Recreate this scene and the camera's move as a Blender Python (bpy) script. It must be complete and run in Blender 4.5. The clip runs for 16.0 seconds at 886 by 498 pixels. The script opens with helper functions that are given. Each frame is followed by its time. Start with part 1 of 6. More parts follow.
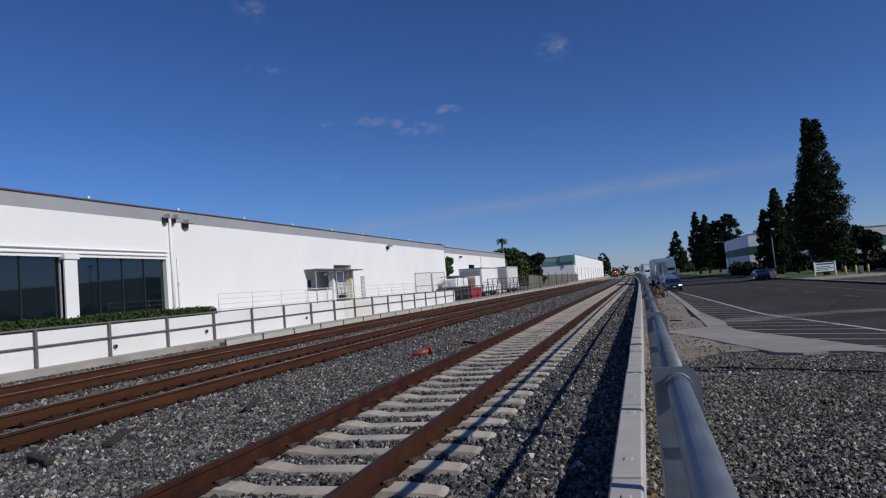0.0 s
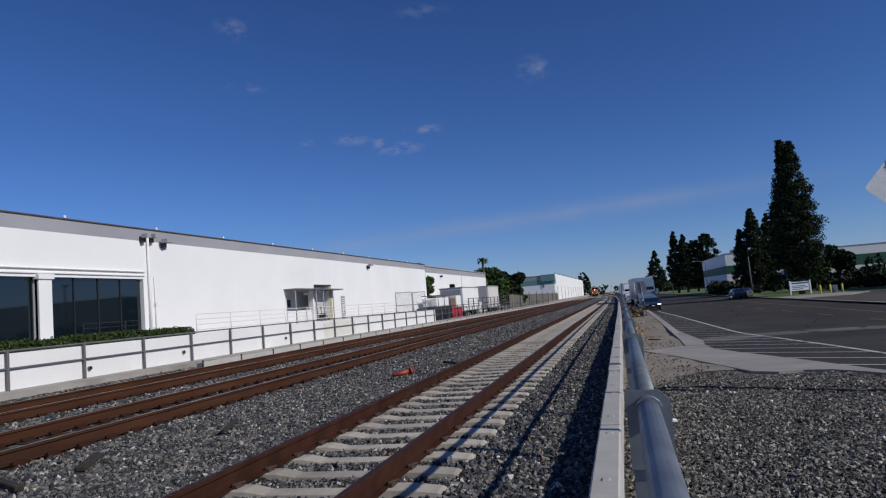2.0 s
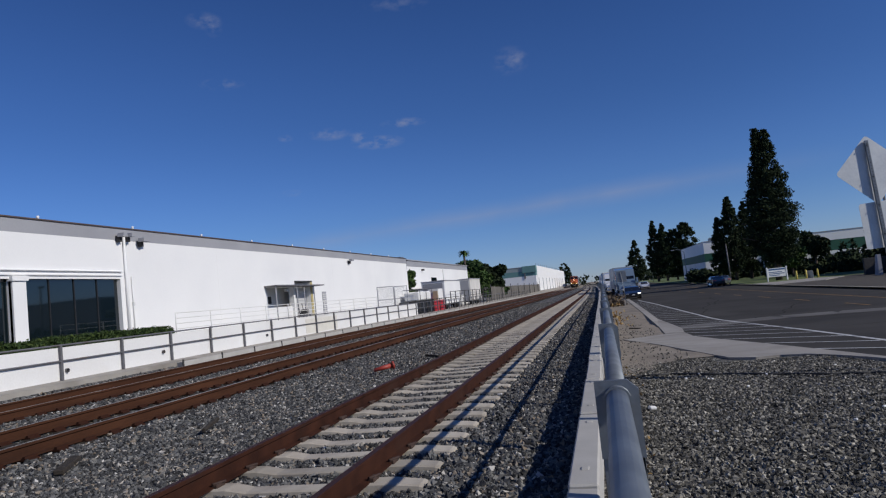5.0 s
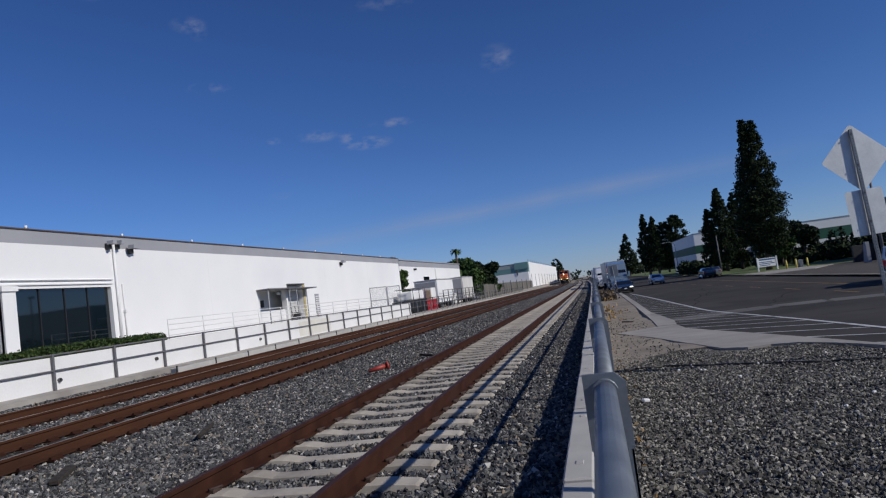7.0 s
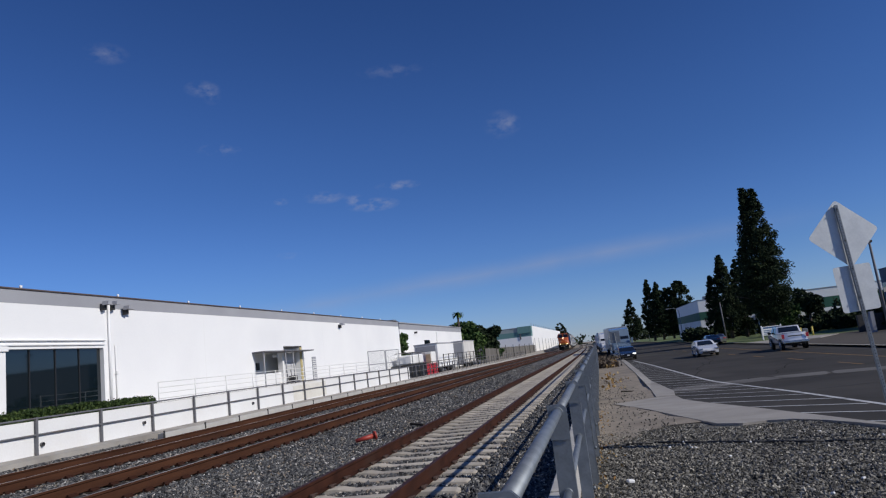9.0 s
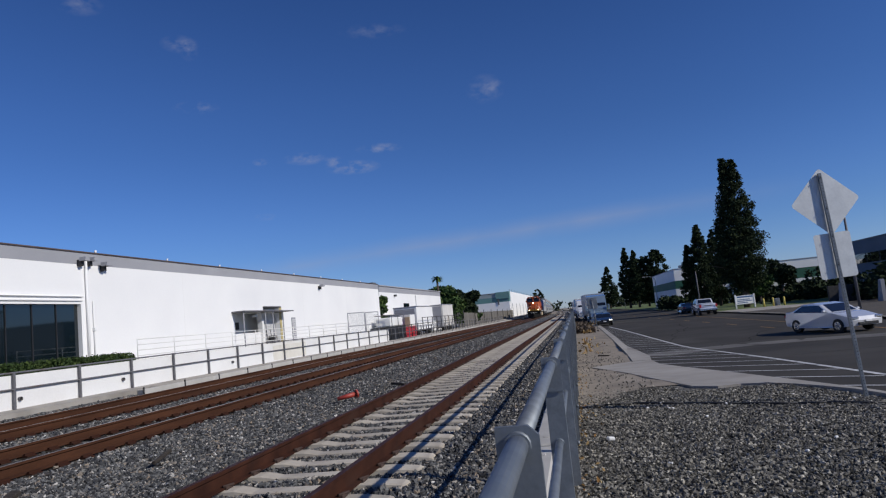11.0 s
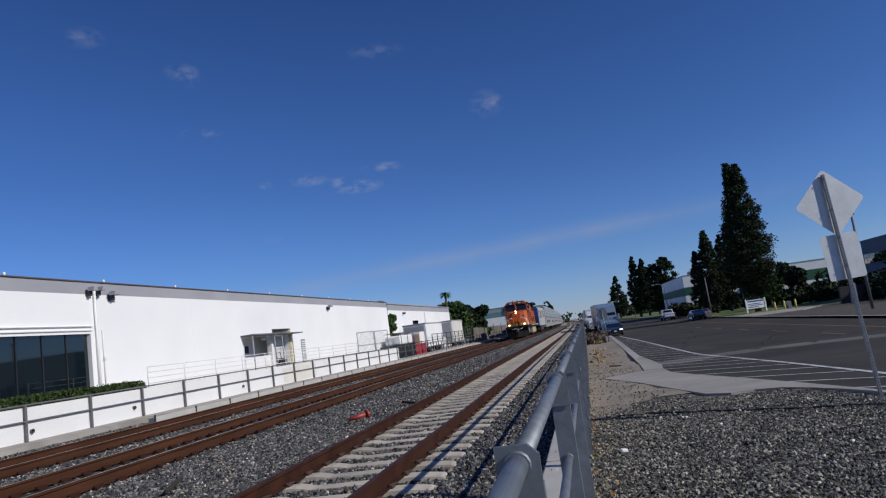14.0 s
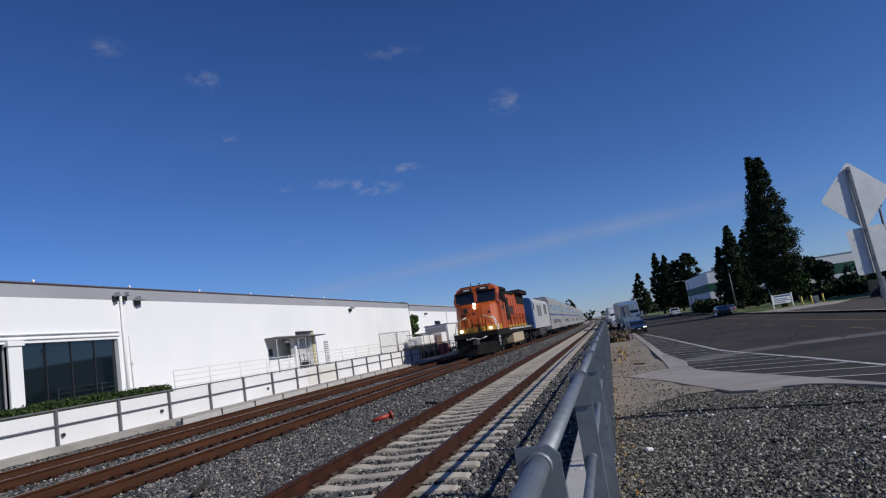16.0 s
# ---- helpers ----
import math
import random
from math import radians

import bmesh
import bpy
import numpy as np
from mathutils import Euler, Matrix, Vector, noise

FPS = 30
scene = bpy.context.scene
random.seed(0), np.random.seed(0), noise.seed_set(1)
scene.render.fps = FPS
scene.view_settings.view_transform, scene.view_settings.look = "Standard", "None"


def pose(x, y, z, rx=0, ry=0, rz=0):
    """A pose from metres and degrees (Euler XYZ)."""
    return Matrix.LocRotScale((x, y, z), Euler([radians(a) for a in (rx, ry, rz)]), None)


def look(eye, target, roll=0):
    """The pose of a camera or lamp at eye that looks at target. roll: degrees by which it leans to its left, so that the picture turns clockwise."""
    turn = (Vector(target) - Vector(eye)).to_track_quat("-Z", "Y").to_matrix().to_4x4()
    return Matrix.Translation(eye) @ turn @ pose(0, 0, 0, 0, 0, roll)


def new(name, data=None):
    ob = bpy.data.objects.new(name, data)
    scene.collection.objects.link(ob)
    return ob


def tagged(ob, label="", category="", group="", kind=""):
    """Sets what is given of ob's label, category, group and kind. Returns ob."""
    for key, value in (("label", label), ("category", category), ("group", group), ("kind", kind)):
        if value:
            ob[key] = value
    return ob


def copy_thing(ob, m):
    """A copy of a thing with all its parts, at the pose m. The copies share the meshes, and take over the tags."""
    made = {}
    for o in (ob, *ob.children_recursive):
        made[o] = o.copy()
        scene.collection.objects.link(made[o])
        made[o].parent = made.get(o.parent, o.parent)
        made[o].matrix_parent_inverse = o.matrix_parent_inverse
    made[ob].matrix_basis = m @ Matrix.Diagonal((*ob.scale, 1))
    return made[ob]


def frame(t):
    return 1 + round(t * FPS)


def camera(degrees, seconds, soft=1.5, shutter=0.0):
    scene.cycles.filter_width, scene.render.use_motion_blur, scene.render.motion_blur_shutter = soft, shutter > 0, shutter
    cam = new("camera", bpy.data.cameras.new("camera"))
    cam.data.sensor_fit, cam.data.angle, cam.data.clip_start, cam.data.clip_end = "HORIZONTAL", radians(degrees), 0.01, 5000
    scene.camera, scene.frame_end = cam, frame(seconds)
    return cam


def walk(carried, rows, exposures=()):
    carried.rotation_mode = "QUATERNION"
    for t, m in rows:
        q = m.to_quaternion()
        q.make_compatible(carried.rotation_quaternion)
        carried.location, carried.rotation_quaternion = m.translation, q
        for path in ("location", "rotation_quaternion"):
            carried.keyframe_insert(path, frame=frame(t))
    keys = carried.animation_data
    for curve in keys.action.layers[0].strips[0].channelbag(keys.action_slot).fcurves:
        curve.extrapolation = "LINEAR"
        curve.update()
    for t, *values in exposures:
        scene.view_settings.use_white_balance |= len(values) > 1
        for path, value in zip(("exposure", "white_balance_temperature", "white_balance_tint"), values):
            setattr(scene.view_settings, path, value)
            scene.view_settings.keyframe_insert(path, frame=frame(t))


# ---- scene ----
cam = camera(66.6, 16.0, soft=1.2)
PATH = [
    (0, (2.881, 0.888, 1.328), (2.325, 2.806, 1.439), -4.6),
    (0.5, (2.878, 0.87, 1.332), (2.305, 2.782, 1.459), -3.9),
    (1, (2.883, 0.867, 1.336), (2.341, 2.787, 1.482), -3.9),
    (1.5, (2.895, 0.86, 1.341), (2.375, 2.784, 1.508), -3.9),
    (2, (2.906, 0.863, 1.342), (2.41, 2.793, 1.505), -4.7),
    (2.5, (2.921, 0.863, 1.345), (2.456, 2.801, 1.506), -5.2),
    (3, (2.922, 0.853, 1.344), (2.455, 2.792, 1.495), -4.8),
    (3.5, (2.926, 0.86, 1.346), (2.464, 2.8, 1.495), -5.2),
    (4, (2.931, 0.842, 1.352), (2.464, 2.78, 1.506), -5.6),
    (4.5, (2.938, 0.877, 1.343), (2.487, 2.82, 1.489), -5.7),
    (7, (2.961, 0.859, 1.341), (2.539, 2.809, 1.473), -7.5),
    (7.5, (3.039, 0.863, 1.377), (2.633, 2.815, 1.537), -10.1),
    (8, (3.165, 0.871, 1.418), (2.795, 2.815, 1.71), -10.8),
    (8.5, (3.278, 0.929, 1.419), (2.844, 2.859, 1.712), -6.6),
    (9, (3.255, 0.958, 1.43), (2.847, 2.891, 1.745), -6.7),
    (9.5, (3.189, 0.945, 1.389), (2.651, 2.856, 1.63), -9.3),
    (10, (3.164, 1.005, 1.382), (2.795, 2.965, 1.534), -5.6),
    (10.2, (3.128, 0.949, 1.365), (2.752, 2.907, 1.525), -5.4),
    (12.5, (3.168, 1.003, 1.367), (2.831, 2.958, 1.616), -7.1),
    (13, (3.18, 0.983, 1.366), (2.828, 2.937, 1.61), -7.6),
    (13.5, (3.189, 0.97, 1.371), (2.843, 2.924, 1.616), -7.9),
    (14, (3.175, 0.983, 1.372), (2.798, 2.931, 1.626), -7.9),
    (14.5, (3.167, 0.981, 1.369), (2.785, 2.928, 1.621), -7.7),
    (15, (3.167, 1.006, 1.371), (2.783, 2.95, 1.638), -8.2),
    (15.5, (3.173, 0.988, 1.372), (2.769, 2.931, 1.622), -8.5),
    (16, (3.186, 0.975, 1.377), (2.75, 2.909, 1.64), -8.7),
]
walk(cam, [(t, look(eye, target, roll)) for t, eye, target, roll in PATH], exposures=[(0.0, -0.15), (7.1, -0.15), (7.9, -0.08), (8.5, -0.02), (16.0, -0.02)])

# ---- light ----
SUN_TO = Vector((0.84, -0.21, 0.53)).normalized()
sun_data = bpy.data.lights.new("sun", "SUN")
sun_data.energy, sun_data.angle, sun_data.color = 3.6, radians(0.53), (1.0, 0.95, 0.87)
sun = new("sun", sun_data)
sun.matrix_world = look((0, 0, 60), Vector((0, 0, 60)) - SUN_TO)

world = bpy.data.worlds.new("sky")
scene.world = world
world.use_nodes = True
scene.view_settings.exposure = 0.0


def build_sky():
    nt = world.node_tree
    n, l = nt.nodes, nt.links
    n.clear()
    out = n.new("ShaderNodeOutputWorld")
    bg = n.new("ShaderNodeBackground")
    sky = n.new("ShaderNodeTexSky")
    sky.sky_type, sky.sun_disc = "NISHITA", False
    sky.sun_elevation = math.asin(SUN_TO.z)
    sky.sun_rotation = math.atan2(SUN_TO.x, SUN_TO.y)
    sky.altitude, sky.air_density, sky.dust_density, sky.ozone_density = 50, 1.0, 0.0, 4.0
    bg.inputs["Strength"].default_value = 0.050
    # thin cirrus: a few wisps and one long faint streak
    tc = n.new("ShaderNodeTexCoord")
    total = None

    def math_node(op, a, b=None, clamp=False):
        m = n.new("ShaderNodeMath")
        m.operation, m.use_clamp = op, clamp
        for i, v in enumerate((a, b)):
            if v is None:
                continue
            if isinstance(v, (int, float)):
                m.inputs[i].default_value = v
            else:
                l.new(v, m.inputs[i])
        return m.outputs[0]

    noise_t = n.new("ShaderNodeTexNoise")
    noise_t.inputs["Scale"].default_value, noise_t.inputs["Detail"].default_value = 58.0, 8.0
    mp = n.new("ShaderNodeMapping")
    mp.inputs["Scale"].default_value = (1.0, 1.0, 1.8)
    l.new(tc.outputs["Generated"], mp.inputs["Vector"])
    l.new(mp.outputs["Vector"], noise_t.inputs["Vector"])
    grain = math_node("MULTIPLY", math_node("SUBTRACT", noise_t.outputs["Fac"], 0.40), 3.2, True)
    for d, w, k in WISPS:
        dist = n.new("ShaderNodeVectorMath")
        dist.operation = "SUBTRACT"
        l.new(tc.outputs["Generated"], dist.inputs[0])
        dist.inputs[1].default_value = d
        sc = n.new("ShaderNodeVectorMath")
        sc.operation = "MULTIPLY"
        l.new(dist.outputs[0], sc.inputs[0])
        sc.inputs[1].default_value = (1 / w[0], 1 / w[0], 1 / w[1])
        ln = n.new("ShaderNodeVectorMath")
        ln.operation = "LENGTH"
        l.new(sc.outputs[0], ln.inputs[0])
        blob = math_node("MULTIPLY", math_node("SUBTRACT", 1.0, ln.outputs["Value"], True), k)
        total = blob if total is None else math_node("ADD", total, blob)
    # one long streak: a thin band round a great circle, fading at both ends
    across, along_it = n.new("ShaderNodeVectorMath"), n.new("ShaderNodeVectorMath")
    for node, d in ((across, STREAK[0]), (along_it, STREAK[1])):
        node.operation = "DOT_PRODUCT"
        l.new(tc.outputs["Generated"], node.inputs[0])
        node.inputs[1].default_value = d
    side = math_node("DIVIDE", math_node("ABSOLUTE", across.outputs["Value"]), 0.022)
    band = math_node("POWER", math_node("SUBTRACT", 1.0, side, True), 1.5)
    end = math_node("MULTIPLY", math_node("SUBTRACT", along_it.outputs["Value"], 0.90), 12.0, True)
    soft_noise = n.new("ShaderNodeTexNoise")
    soft_noise.inputs["Scale"].default_value = 14.0
    l.new(tc.outputs["Generated"], soft_noise.inputs["Vector"])
    streak = math_node("MULTIPLY", math_node("MULTIPLY", band, end), math_node("MULTIPLY", soft_noise.outputs["Fac"], 0.55))
    cloud = math_node("ADD", math_node("MULTIPLY", total, grain, True), streak, True)
    mix = n.new("ShaderNodeMix")
    mix.data_type = "RGBA"
    l.new(cloud, mix.inputs["Factor"])
    hs = n.new("ShaderNodeHueSaturation")
    hs.inputs["Saturation"].default_value = 1.05
    l.new(sky.outputs["Color"], hs.inputs["Color"])
    tint = n.new("ShaderNodeMix")
    tint.data_type, tint.blend_type = "RGBA", "MULTIPLY"
    tint.inputs["Factor"].default_value = 1.0
    l.new(hs.outputs["Color"], tint.inputs["A"])
    tint.inputs["B"].default_value = (0.72, 1.02, 1.67, 1)
    # paler, warmer air low down and a deeper blue overhead
    sep = n.new("ShaderNodeSeparateXYZ")
    l.new(tc.outputs["Generated"], sep.inputs[0])
    ramp = n.new("ShaderNodeValToRGB")
    ramp.color_ramp.interpolation = "EASE"
    els = ramp.color_ramp.elements
    els[0].position, els[0].color = 0.0, (0.66, 0.60, 0.63, 1)
    els[1].position, els[1].color = 0.55, (0.42, 0.435, 0.445, 1)
    e = els.new(0.12)
    e.color = (0.565, 0.545, 0.55, 1)
    e = els.new(0.28)
    e.color = (0.50, 0.50, 0.50, 1)
    l.new(sep.outputs["Z"], ramp.inputs[0])
    low = n.new("ShaderNodeMix")
    low.data_type, low.blend_type = "RGBA", "MULTIPLY"
    low.inputs["Factor"].default_value = 1.0
    l.new(tint.outputs["Result"], low.inputs["A"])
    l.new(ramp.outputs["Color"], low.inputs["B"])
    twice = n.new("ShaderNodeVectorMath")
    twice.operation = "SCALE"
    twice.inputs["Scale"].default_value = 2.0
    l.new(low.outputs["Result"], twice.inputs[0])
    l.new(twice.outputs[0], mix.inputs["A"])
    mix.inputs["B"].default_value = (6.5, 6.9, 9.0, 1)
    l.new(mix.outputs["Result"], bg.inputs["Color"])
    l.new(bg.outputs[0], out.inputs["Surface"])


WISPS = [((-0.473, 0.787, 0.396), (0.026, 0.012), 0.40), ((-0.465, 0.795, 0.390), (0.014, 0.016), 0.28), ((-0.559, 0.708, 0.432), (0.03, 0.014), 0.30), ((-0.233, 0.882, 0.410), (0.05, 0.010), 0.26),
         ((-0.090, 0.942, 0.322), (0.030, 0.022), 0.34), ((-0.078, 0.943, 0.326), (0.014, 0.012), 0.14), ((-0.474, 0.821, 0.319), (0.032, 0.009), 0.46), ((-0.413, 0.877, 0.246), (0.012, 0.006), 0.50),
         ((-0.355, 0.901, 0.248), (0.034, 0.010), 0.52), ((-0.317, 0.917, 0.242), (0.016, 0.009), 0.62), ((-0.293, 0.928, 0.232), (0.042, 0.011), 0.80), ((-0.253, 0.933, 0.256), (0.036, 0.008), 0.62), ((-0.419, 0.892, 0.169), (0.03, 0.006), 0.22)]
_a, _b = Vector((-0.366, 0.925, 0.098)), Vector((0.082, 0.990, 0.124))
STREAK = (tuple(_a.cross(_b).normalized()), tuple((_a * 0.45 + _b * 0.55).normalized()))
build_sky()

# ---- helpers for building ----
END = 760.0


def bend(y):
    """The line's slight curve to the left and its gentle fall, far off."""
    d = max(0.0, y - 30.0)
    return -d * d / 23000.0, -0.0032 * d


def curve_bm(bm):
    for v in bm.verts:
        dx, dz = bend(v.co.y)
        v.co.x += dx
        v.co.z += dz
    return bm


def part(name, bm, material, parent=None, label="", smooth=False):
    me = bpy.data.meshes.new(name)
    bm.to_mesh(me)
    bm.free()
    mats = material if isinstance(material, (list, tuple)) else [material]
    for m in mats:
        me.materials.append(m)
    if smooth:
        for p in me.polygons:
            p.use_smooth = True
    ob = new(name, me)
    if parent is not None:
        ob.parent = parent
    if label:
        ob["label"] = label
    return ob


def empty(name, m=None):
    ob = new(name)
    ob.empty_display_size = 0.2
    if m is not None:
        ob.matrix_basis = m
    return ob


def box(bm, x0, x1, y0, y1, z0, z1, bevel=0.0, m=None, mi=0):
    r = bmesh.ops.create_cube(bm, size=1.0)
    vs = r["verts"]
    for v in vs:
        v.co = Vector(((x0 + x1) / 2 + v.co.x * (x1 - x0), (y0 + y1) / 2 + v.co.y * (y1 - y0), (z0 + z1) / 2 + v.co.z * (z1 - z0)))
    fs = {f for v in vs for f in v.link_faces}
    for f in fs:
        f.material_index = mi
    if bevel > 0:
        es = list({e for v in vs for e in v.link_edges})
        rr = bmesh.ops.bevel(bm, geom=es, offset=bevel, segments=1, affect="EDGES", clamp_overlap=True)
        vs = list({v for f in rr["faces"] for v in f.verts} | {v for v in vs if v.is_valid})
        for f in rr["faces"]:
            f.material_index = mi
    if m is not None:
        bmesh.ops.transform(bm, matrix=m, verts=[v for v in vs if v.is_valid])
    return bm


def tube(bm, a, b, r, seg=10, r2=None, mi=0, caps=True):
    a, b = Vector(a), Vector(b)
    d = b - a
    m = Matrix.Translation((a + b) / 2) @ d.to_track_quat("Z", "Y").to_matrix().to_4x4()
    res = bmesh.ops.create_cone(bm, cap_ends=caps, segments=seg, radius1=r, radius2=r if r2 is None else r2, depth=d.length, matrix=m)
    for f in {f for v in res["verts"] for f in v.link_faces}:
        f.material_index = mi
        f.smooth = len(f.verts) == 4
    return bm


def path_tube(bm, pts, r, seg=8, mi=0):
    for a, b in zip(pts, pts[1:]):
        tube(bm, a, b, r, seg, mi=mi)
    return bm


def extrude(bm, profile, ys, closed=True, mi=0, smooth=False):
    """A profile of (x, z) carried along the stations ys."""
    rings = [[bm.verts.new((x, y, z)) for x, z in profile] for y in ys]
    k = len(profile)
    for a, b in zip(rings, rings[1:]):
        for i in range(k if closed else k - 1):
            j = (i + 1) % k
            f = bm.faces.new((a[i], a[j], b[j], b[i]))
            f.material_index = mi
            f.smooth = smooth
    if closed:
        bm.faces.new(rings[0][::-1]).material_index = mi
        bm.faces.new(rings[-1]).material_index = mi
    return bm


def prism(bm, outline, x0, x1, mi=0):
    """An outline of (y, z) given width from x0 to x1."""
    a = [bm.verts.new((x0, y, z)) for y, z in outline]
    b = [bm.verts.new((x1, y, z)) for y, z in outline]
    bm.faces.new(a).material_index = mi
    bm.faces.new(b[::-1]).material_index = mi
    k = len(outline)
    for i in range(k):
        j = (i + 1) % k
        bm.faces.new((a[j], a[i], b[i], b[j])).material_index = mi
    bmesh.ops.recalc_face_normals(bm, faces=bm.faces[:])
    return bm


def BM():
    return bmesh.new()


# ---- materials ----
def rgb(c):
    return (*c, 1.0) if len(c) == 3 else c


def surf(name, c1, c2=None, rough=0.8, metal=0.0, scale=6.0, fine=60.0, bump=0.2, bump_dist=0.01, stretch=(1, 1, 1), c3=None, spec=0.5, per=0.0, rough_var=0.1, coat=0.0):
    """Two colours mixed by noise at two sizes, with relief; c3: stains; per: brightness that varies from object to object."""
    m = bpy.data.materials.new(name)
    m.use_nodes = True
    nt = m.node_tree
    n, l = nt.nodes, nt.links
    b = n["Principled BSDF"]
    c2 = c2 or tuple(min(1.0, v * 1.15) for v in c1)
    tc = n.new("ShaderNodeTexCoord")
    mp = n.new("ShaderNodeMapping")
    mp.inputs["Scale"].default_value = stretch
    l.new(tc.outputs["Object"], mp.inputs["Vector"])
    big, small = n.new("ShaderNodeTexNoise"), n.new("ShaderNodeTexNoise")
    big.inputs["Scale"].default_value, big.inputs["Detail"].default_value = scale, 4.0
    small.inputs["Scale"].default_value, small.inputs["Detail"].default_value = fine, 3.0
    l.new(mp.outputs[0], big.inputs["Vector"])
    l.new(mp.outputs[0], small.inputs["Vector"])
    add = n.new("ShaderNodeMath")
    add.operation = "MULTIPLY_ADD"
    l.new(small.outputs["Fac"], add.inputs[0])
    add.inputs[1].default_value = 0.5
    l.new(big.outputs["Fac"], add.inputs[2])
    rng = n.new("ShaderNodeMapRange")
    rng.inputs["From Min"].default_value, rng.inputs["From Max"].default_value = 0.5, 1.0
    l.new(add.outputs[0], rng.inputs["Value"])
    mix = n.new("ShaderNodeMix")
    mix.data_type = "RGBA"
    mix.inputs["A"].default_value, mix.inputs["B"].default_value = rgb(c1), rgb(c2)
    l.new(rng.outputs[0], mix.inputs["Factor"])
    col = mix.outputs["Result"]
    if c3:
        st = n.new("ShaderNodeTexNoise")
        st.inputs["Scale"].default_value, st.inputs["Detail"].default_value = scale * 0.37, 6.0
        l.new(mp.outputs[0], st.inputs["Vector"])
        r2 = n.new("ShaderNodeMapRange")
        r2.inputs["From Min"].default_value, r2.inputs["From Max"].default_value = 0.55, 0.72
        l.new(st.outputs["Fac"], r2.inputs["Value"])
        mx = n.new("ShaderNodeMix")
        mx.data_type = "RGBA"
        l.new(r2.outputs[0], mx.inputs["Factor"])
        l.new(col, mx.inputs["A"])
        mx.inputs["B"].default_value = rgb(c3)
        col = mx.outputs["Result"]
    if per > 0:
        oi = n.new("ShaderNodeObjectInfo")
        r3 = n.new("ShaderNodeMapRange")
        r3.inputs["To Min"].default_value, r3.inputs["To Max"].default_value = 1 - per, 1 + per
        l.new(oi.outputs["Random"], r3.inputs["Value"])
        hs = n.new("ShaderNodeHueSaturation")
        l.new(r3.outputs[0], hs.inputs["Value"])
        l.new(col, hs.inputs["Color"])
        col = hs.outputs["Color"]
    l.new(col, b.inputs["Base Color"])
    rr = n.new("ShaderNodeMapRange")
    rr.inputs["To Min"].default_value, rr.inputs["To Max"].default_value = max(0.02, rough - rough_var), min(1, rough + rough_var)
    l.new(small.outputs["Fac"], rr.inputs["Value"])
    l.new(rr.outputs[0], b.inputs["Roughness"])
    b.inputs["Metallic"].default_value = metal
    b.inputs["Specular IOR Level"].default_value = spec
    b.inputs["Coat Weight"].default_value = coat
    if bump > 0:
        bp = n.new("ShaderNodeBump")
        bp.inputs["Strength"].default_value, bp.inputs["Distance"].default_value = bump, bump_dist
        l.new(add.outputs[0], bp.inputs["Height"])
        l.new(bp.outputs[0], b.inputs["Normal"])
    return m


def gravel(name, stops, scale, bump=0.9, dist=0.03):
    """Crushed stone: one colour a cell, dark gaps, relief."""
    m = bpy.data.materials.new(name)
    m.use_nodes = True
    nt = m.node_tree
    n, l = nt.nodes, nt.links
    b = n["Principled BSDF"]
    tc = n.new("ShaderNodeTexCoord")
    vo = n.new("ShaderNodeTexVoronoi")
    vo.inputs["Scale"].default_value = scale
    wob = n.new("ShaderNodeTexNoise")
    wob.inputs["Scale"].default_value = scale * 0.8
    va = n.new("ShaderNodeVectorMath")
    va.operation = "MULTIPLY_ADD"
    l.new(wob.outputs["Color"], va.inputs[0])
    va.inputs[1].default_value = (0.03, 0.03, 0.03)
    l.new(tc.outputs["Object"], va.inputs[2])
    l.new(va.outputs[0], vo.inputs["Vector"])
    sep = n.new("ShaderNodeSeparateColor")
    l.new(vo.outputs["Color"], sep.inputs[0])
    ramp = n.new("ShaderNodeValToRGB")
    els = ramp.color_ramp.elements
    els[0].position, els[0].color = stops[0][0], rgb(stops[0][1])
    els[1].position, els[1].color = stops[-1][0], rgb(stops[-1][1])
    for p, c in stops[1:-1]:
        e = els.new(p)
        e.color = rgb(c)
    l.new(sep.outputs[0], ramp.inputs[0])
    patch = n.new("ShaderNodeTexNoise")
    patch.inputs["Scale"].default_value, patch.inputs["Detail"].default_value = 0.7, 5.0
    l.new(tc.outputs["Object"], patch.inputs["Vector"])
    rg = n.new("ShaderNodeMapRange")
    rg.inputs["To Min"].default_value, rg.inputs["To Max"].default_value = 0.65, 1.3
    l.new(patch.outputs["Fac"], rg.inputs["Value"])
    hs = n.new("ShaderNodeHueSaturation")
    l.new(rg.outputs[0], hs.inputs["Value"])
    l.new(ramp.outputs[0], hs.inputs["Color"])
    l.new(hs.outputs[0], b.inputs["Base Color"])
    b.inputs["Roughness"].default_value = 0.9
    b.inputs["Specular IOR Level"].default_value = 0.2
    inv = n.new("ShaderNodeMath")
    inv.operation = "SUBTRACT"
    inv.inputs[0].default_value = 1.0
    l.new(vo.outputs["Distance"], inv.inputs[1])
    bp = n.new("ShaderNodeBump")
    bp.inputs["Strength"].default_value, bp.inputs["Distance"].default_value = bump, dist
    l.new(inv.outputs[0], bp.inputs["Height"])
    l.new(bp.outputs[0], b.inputs["Normal"])
    return m


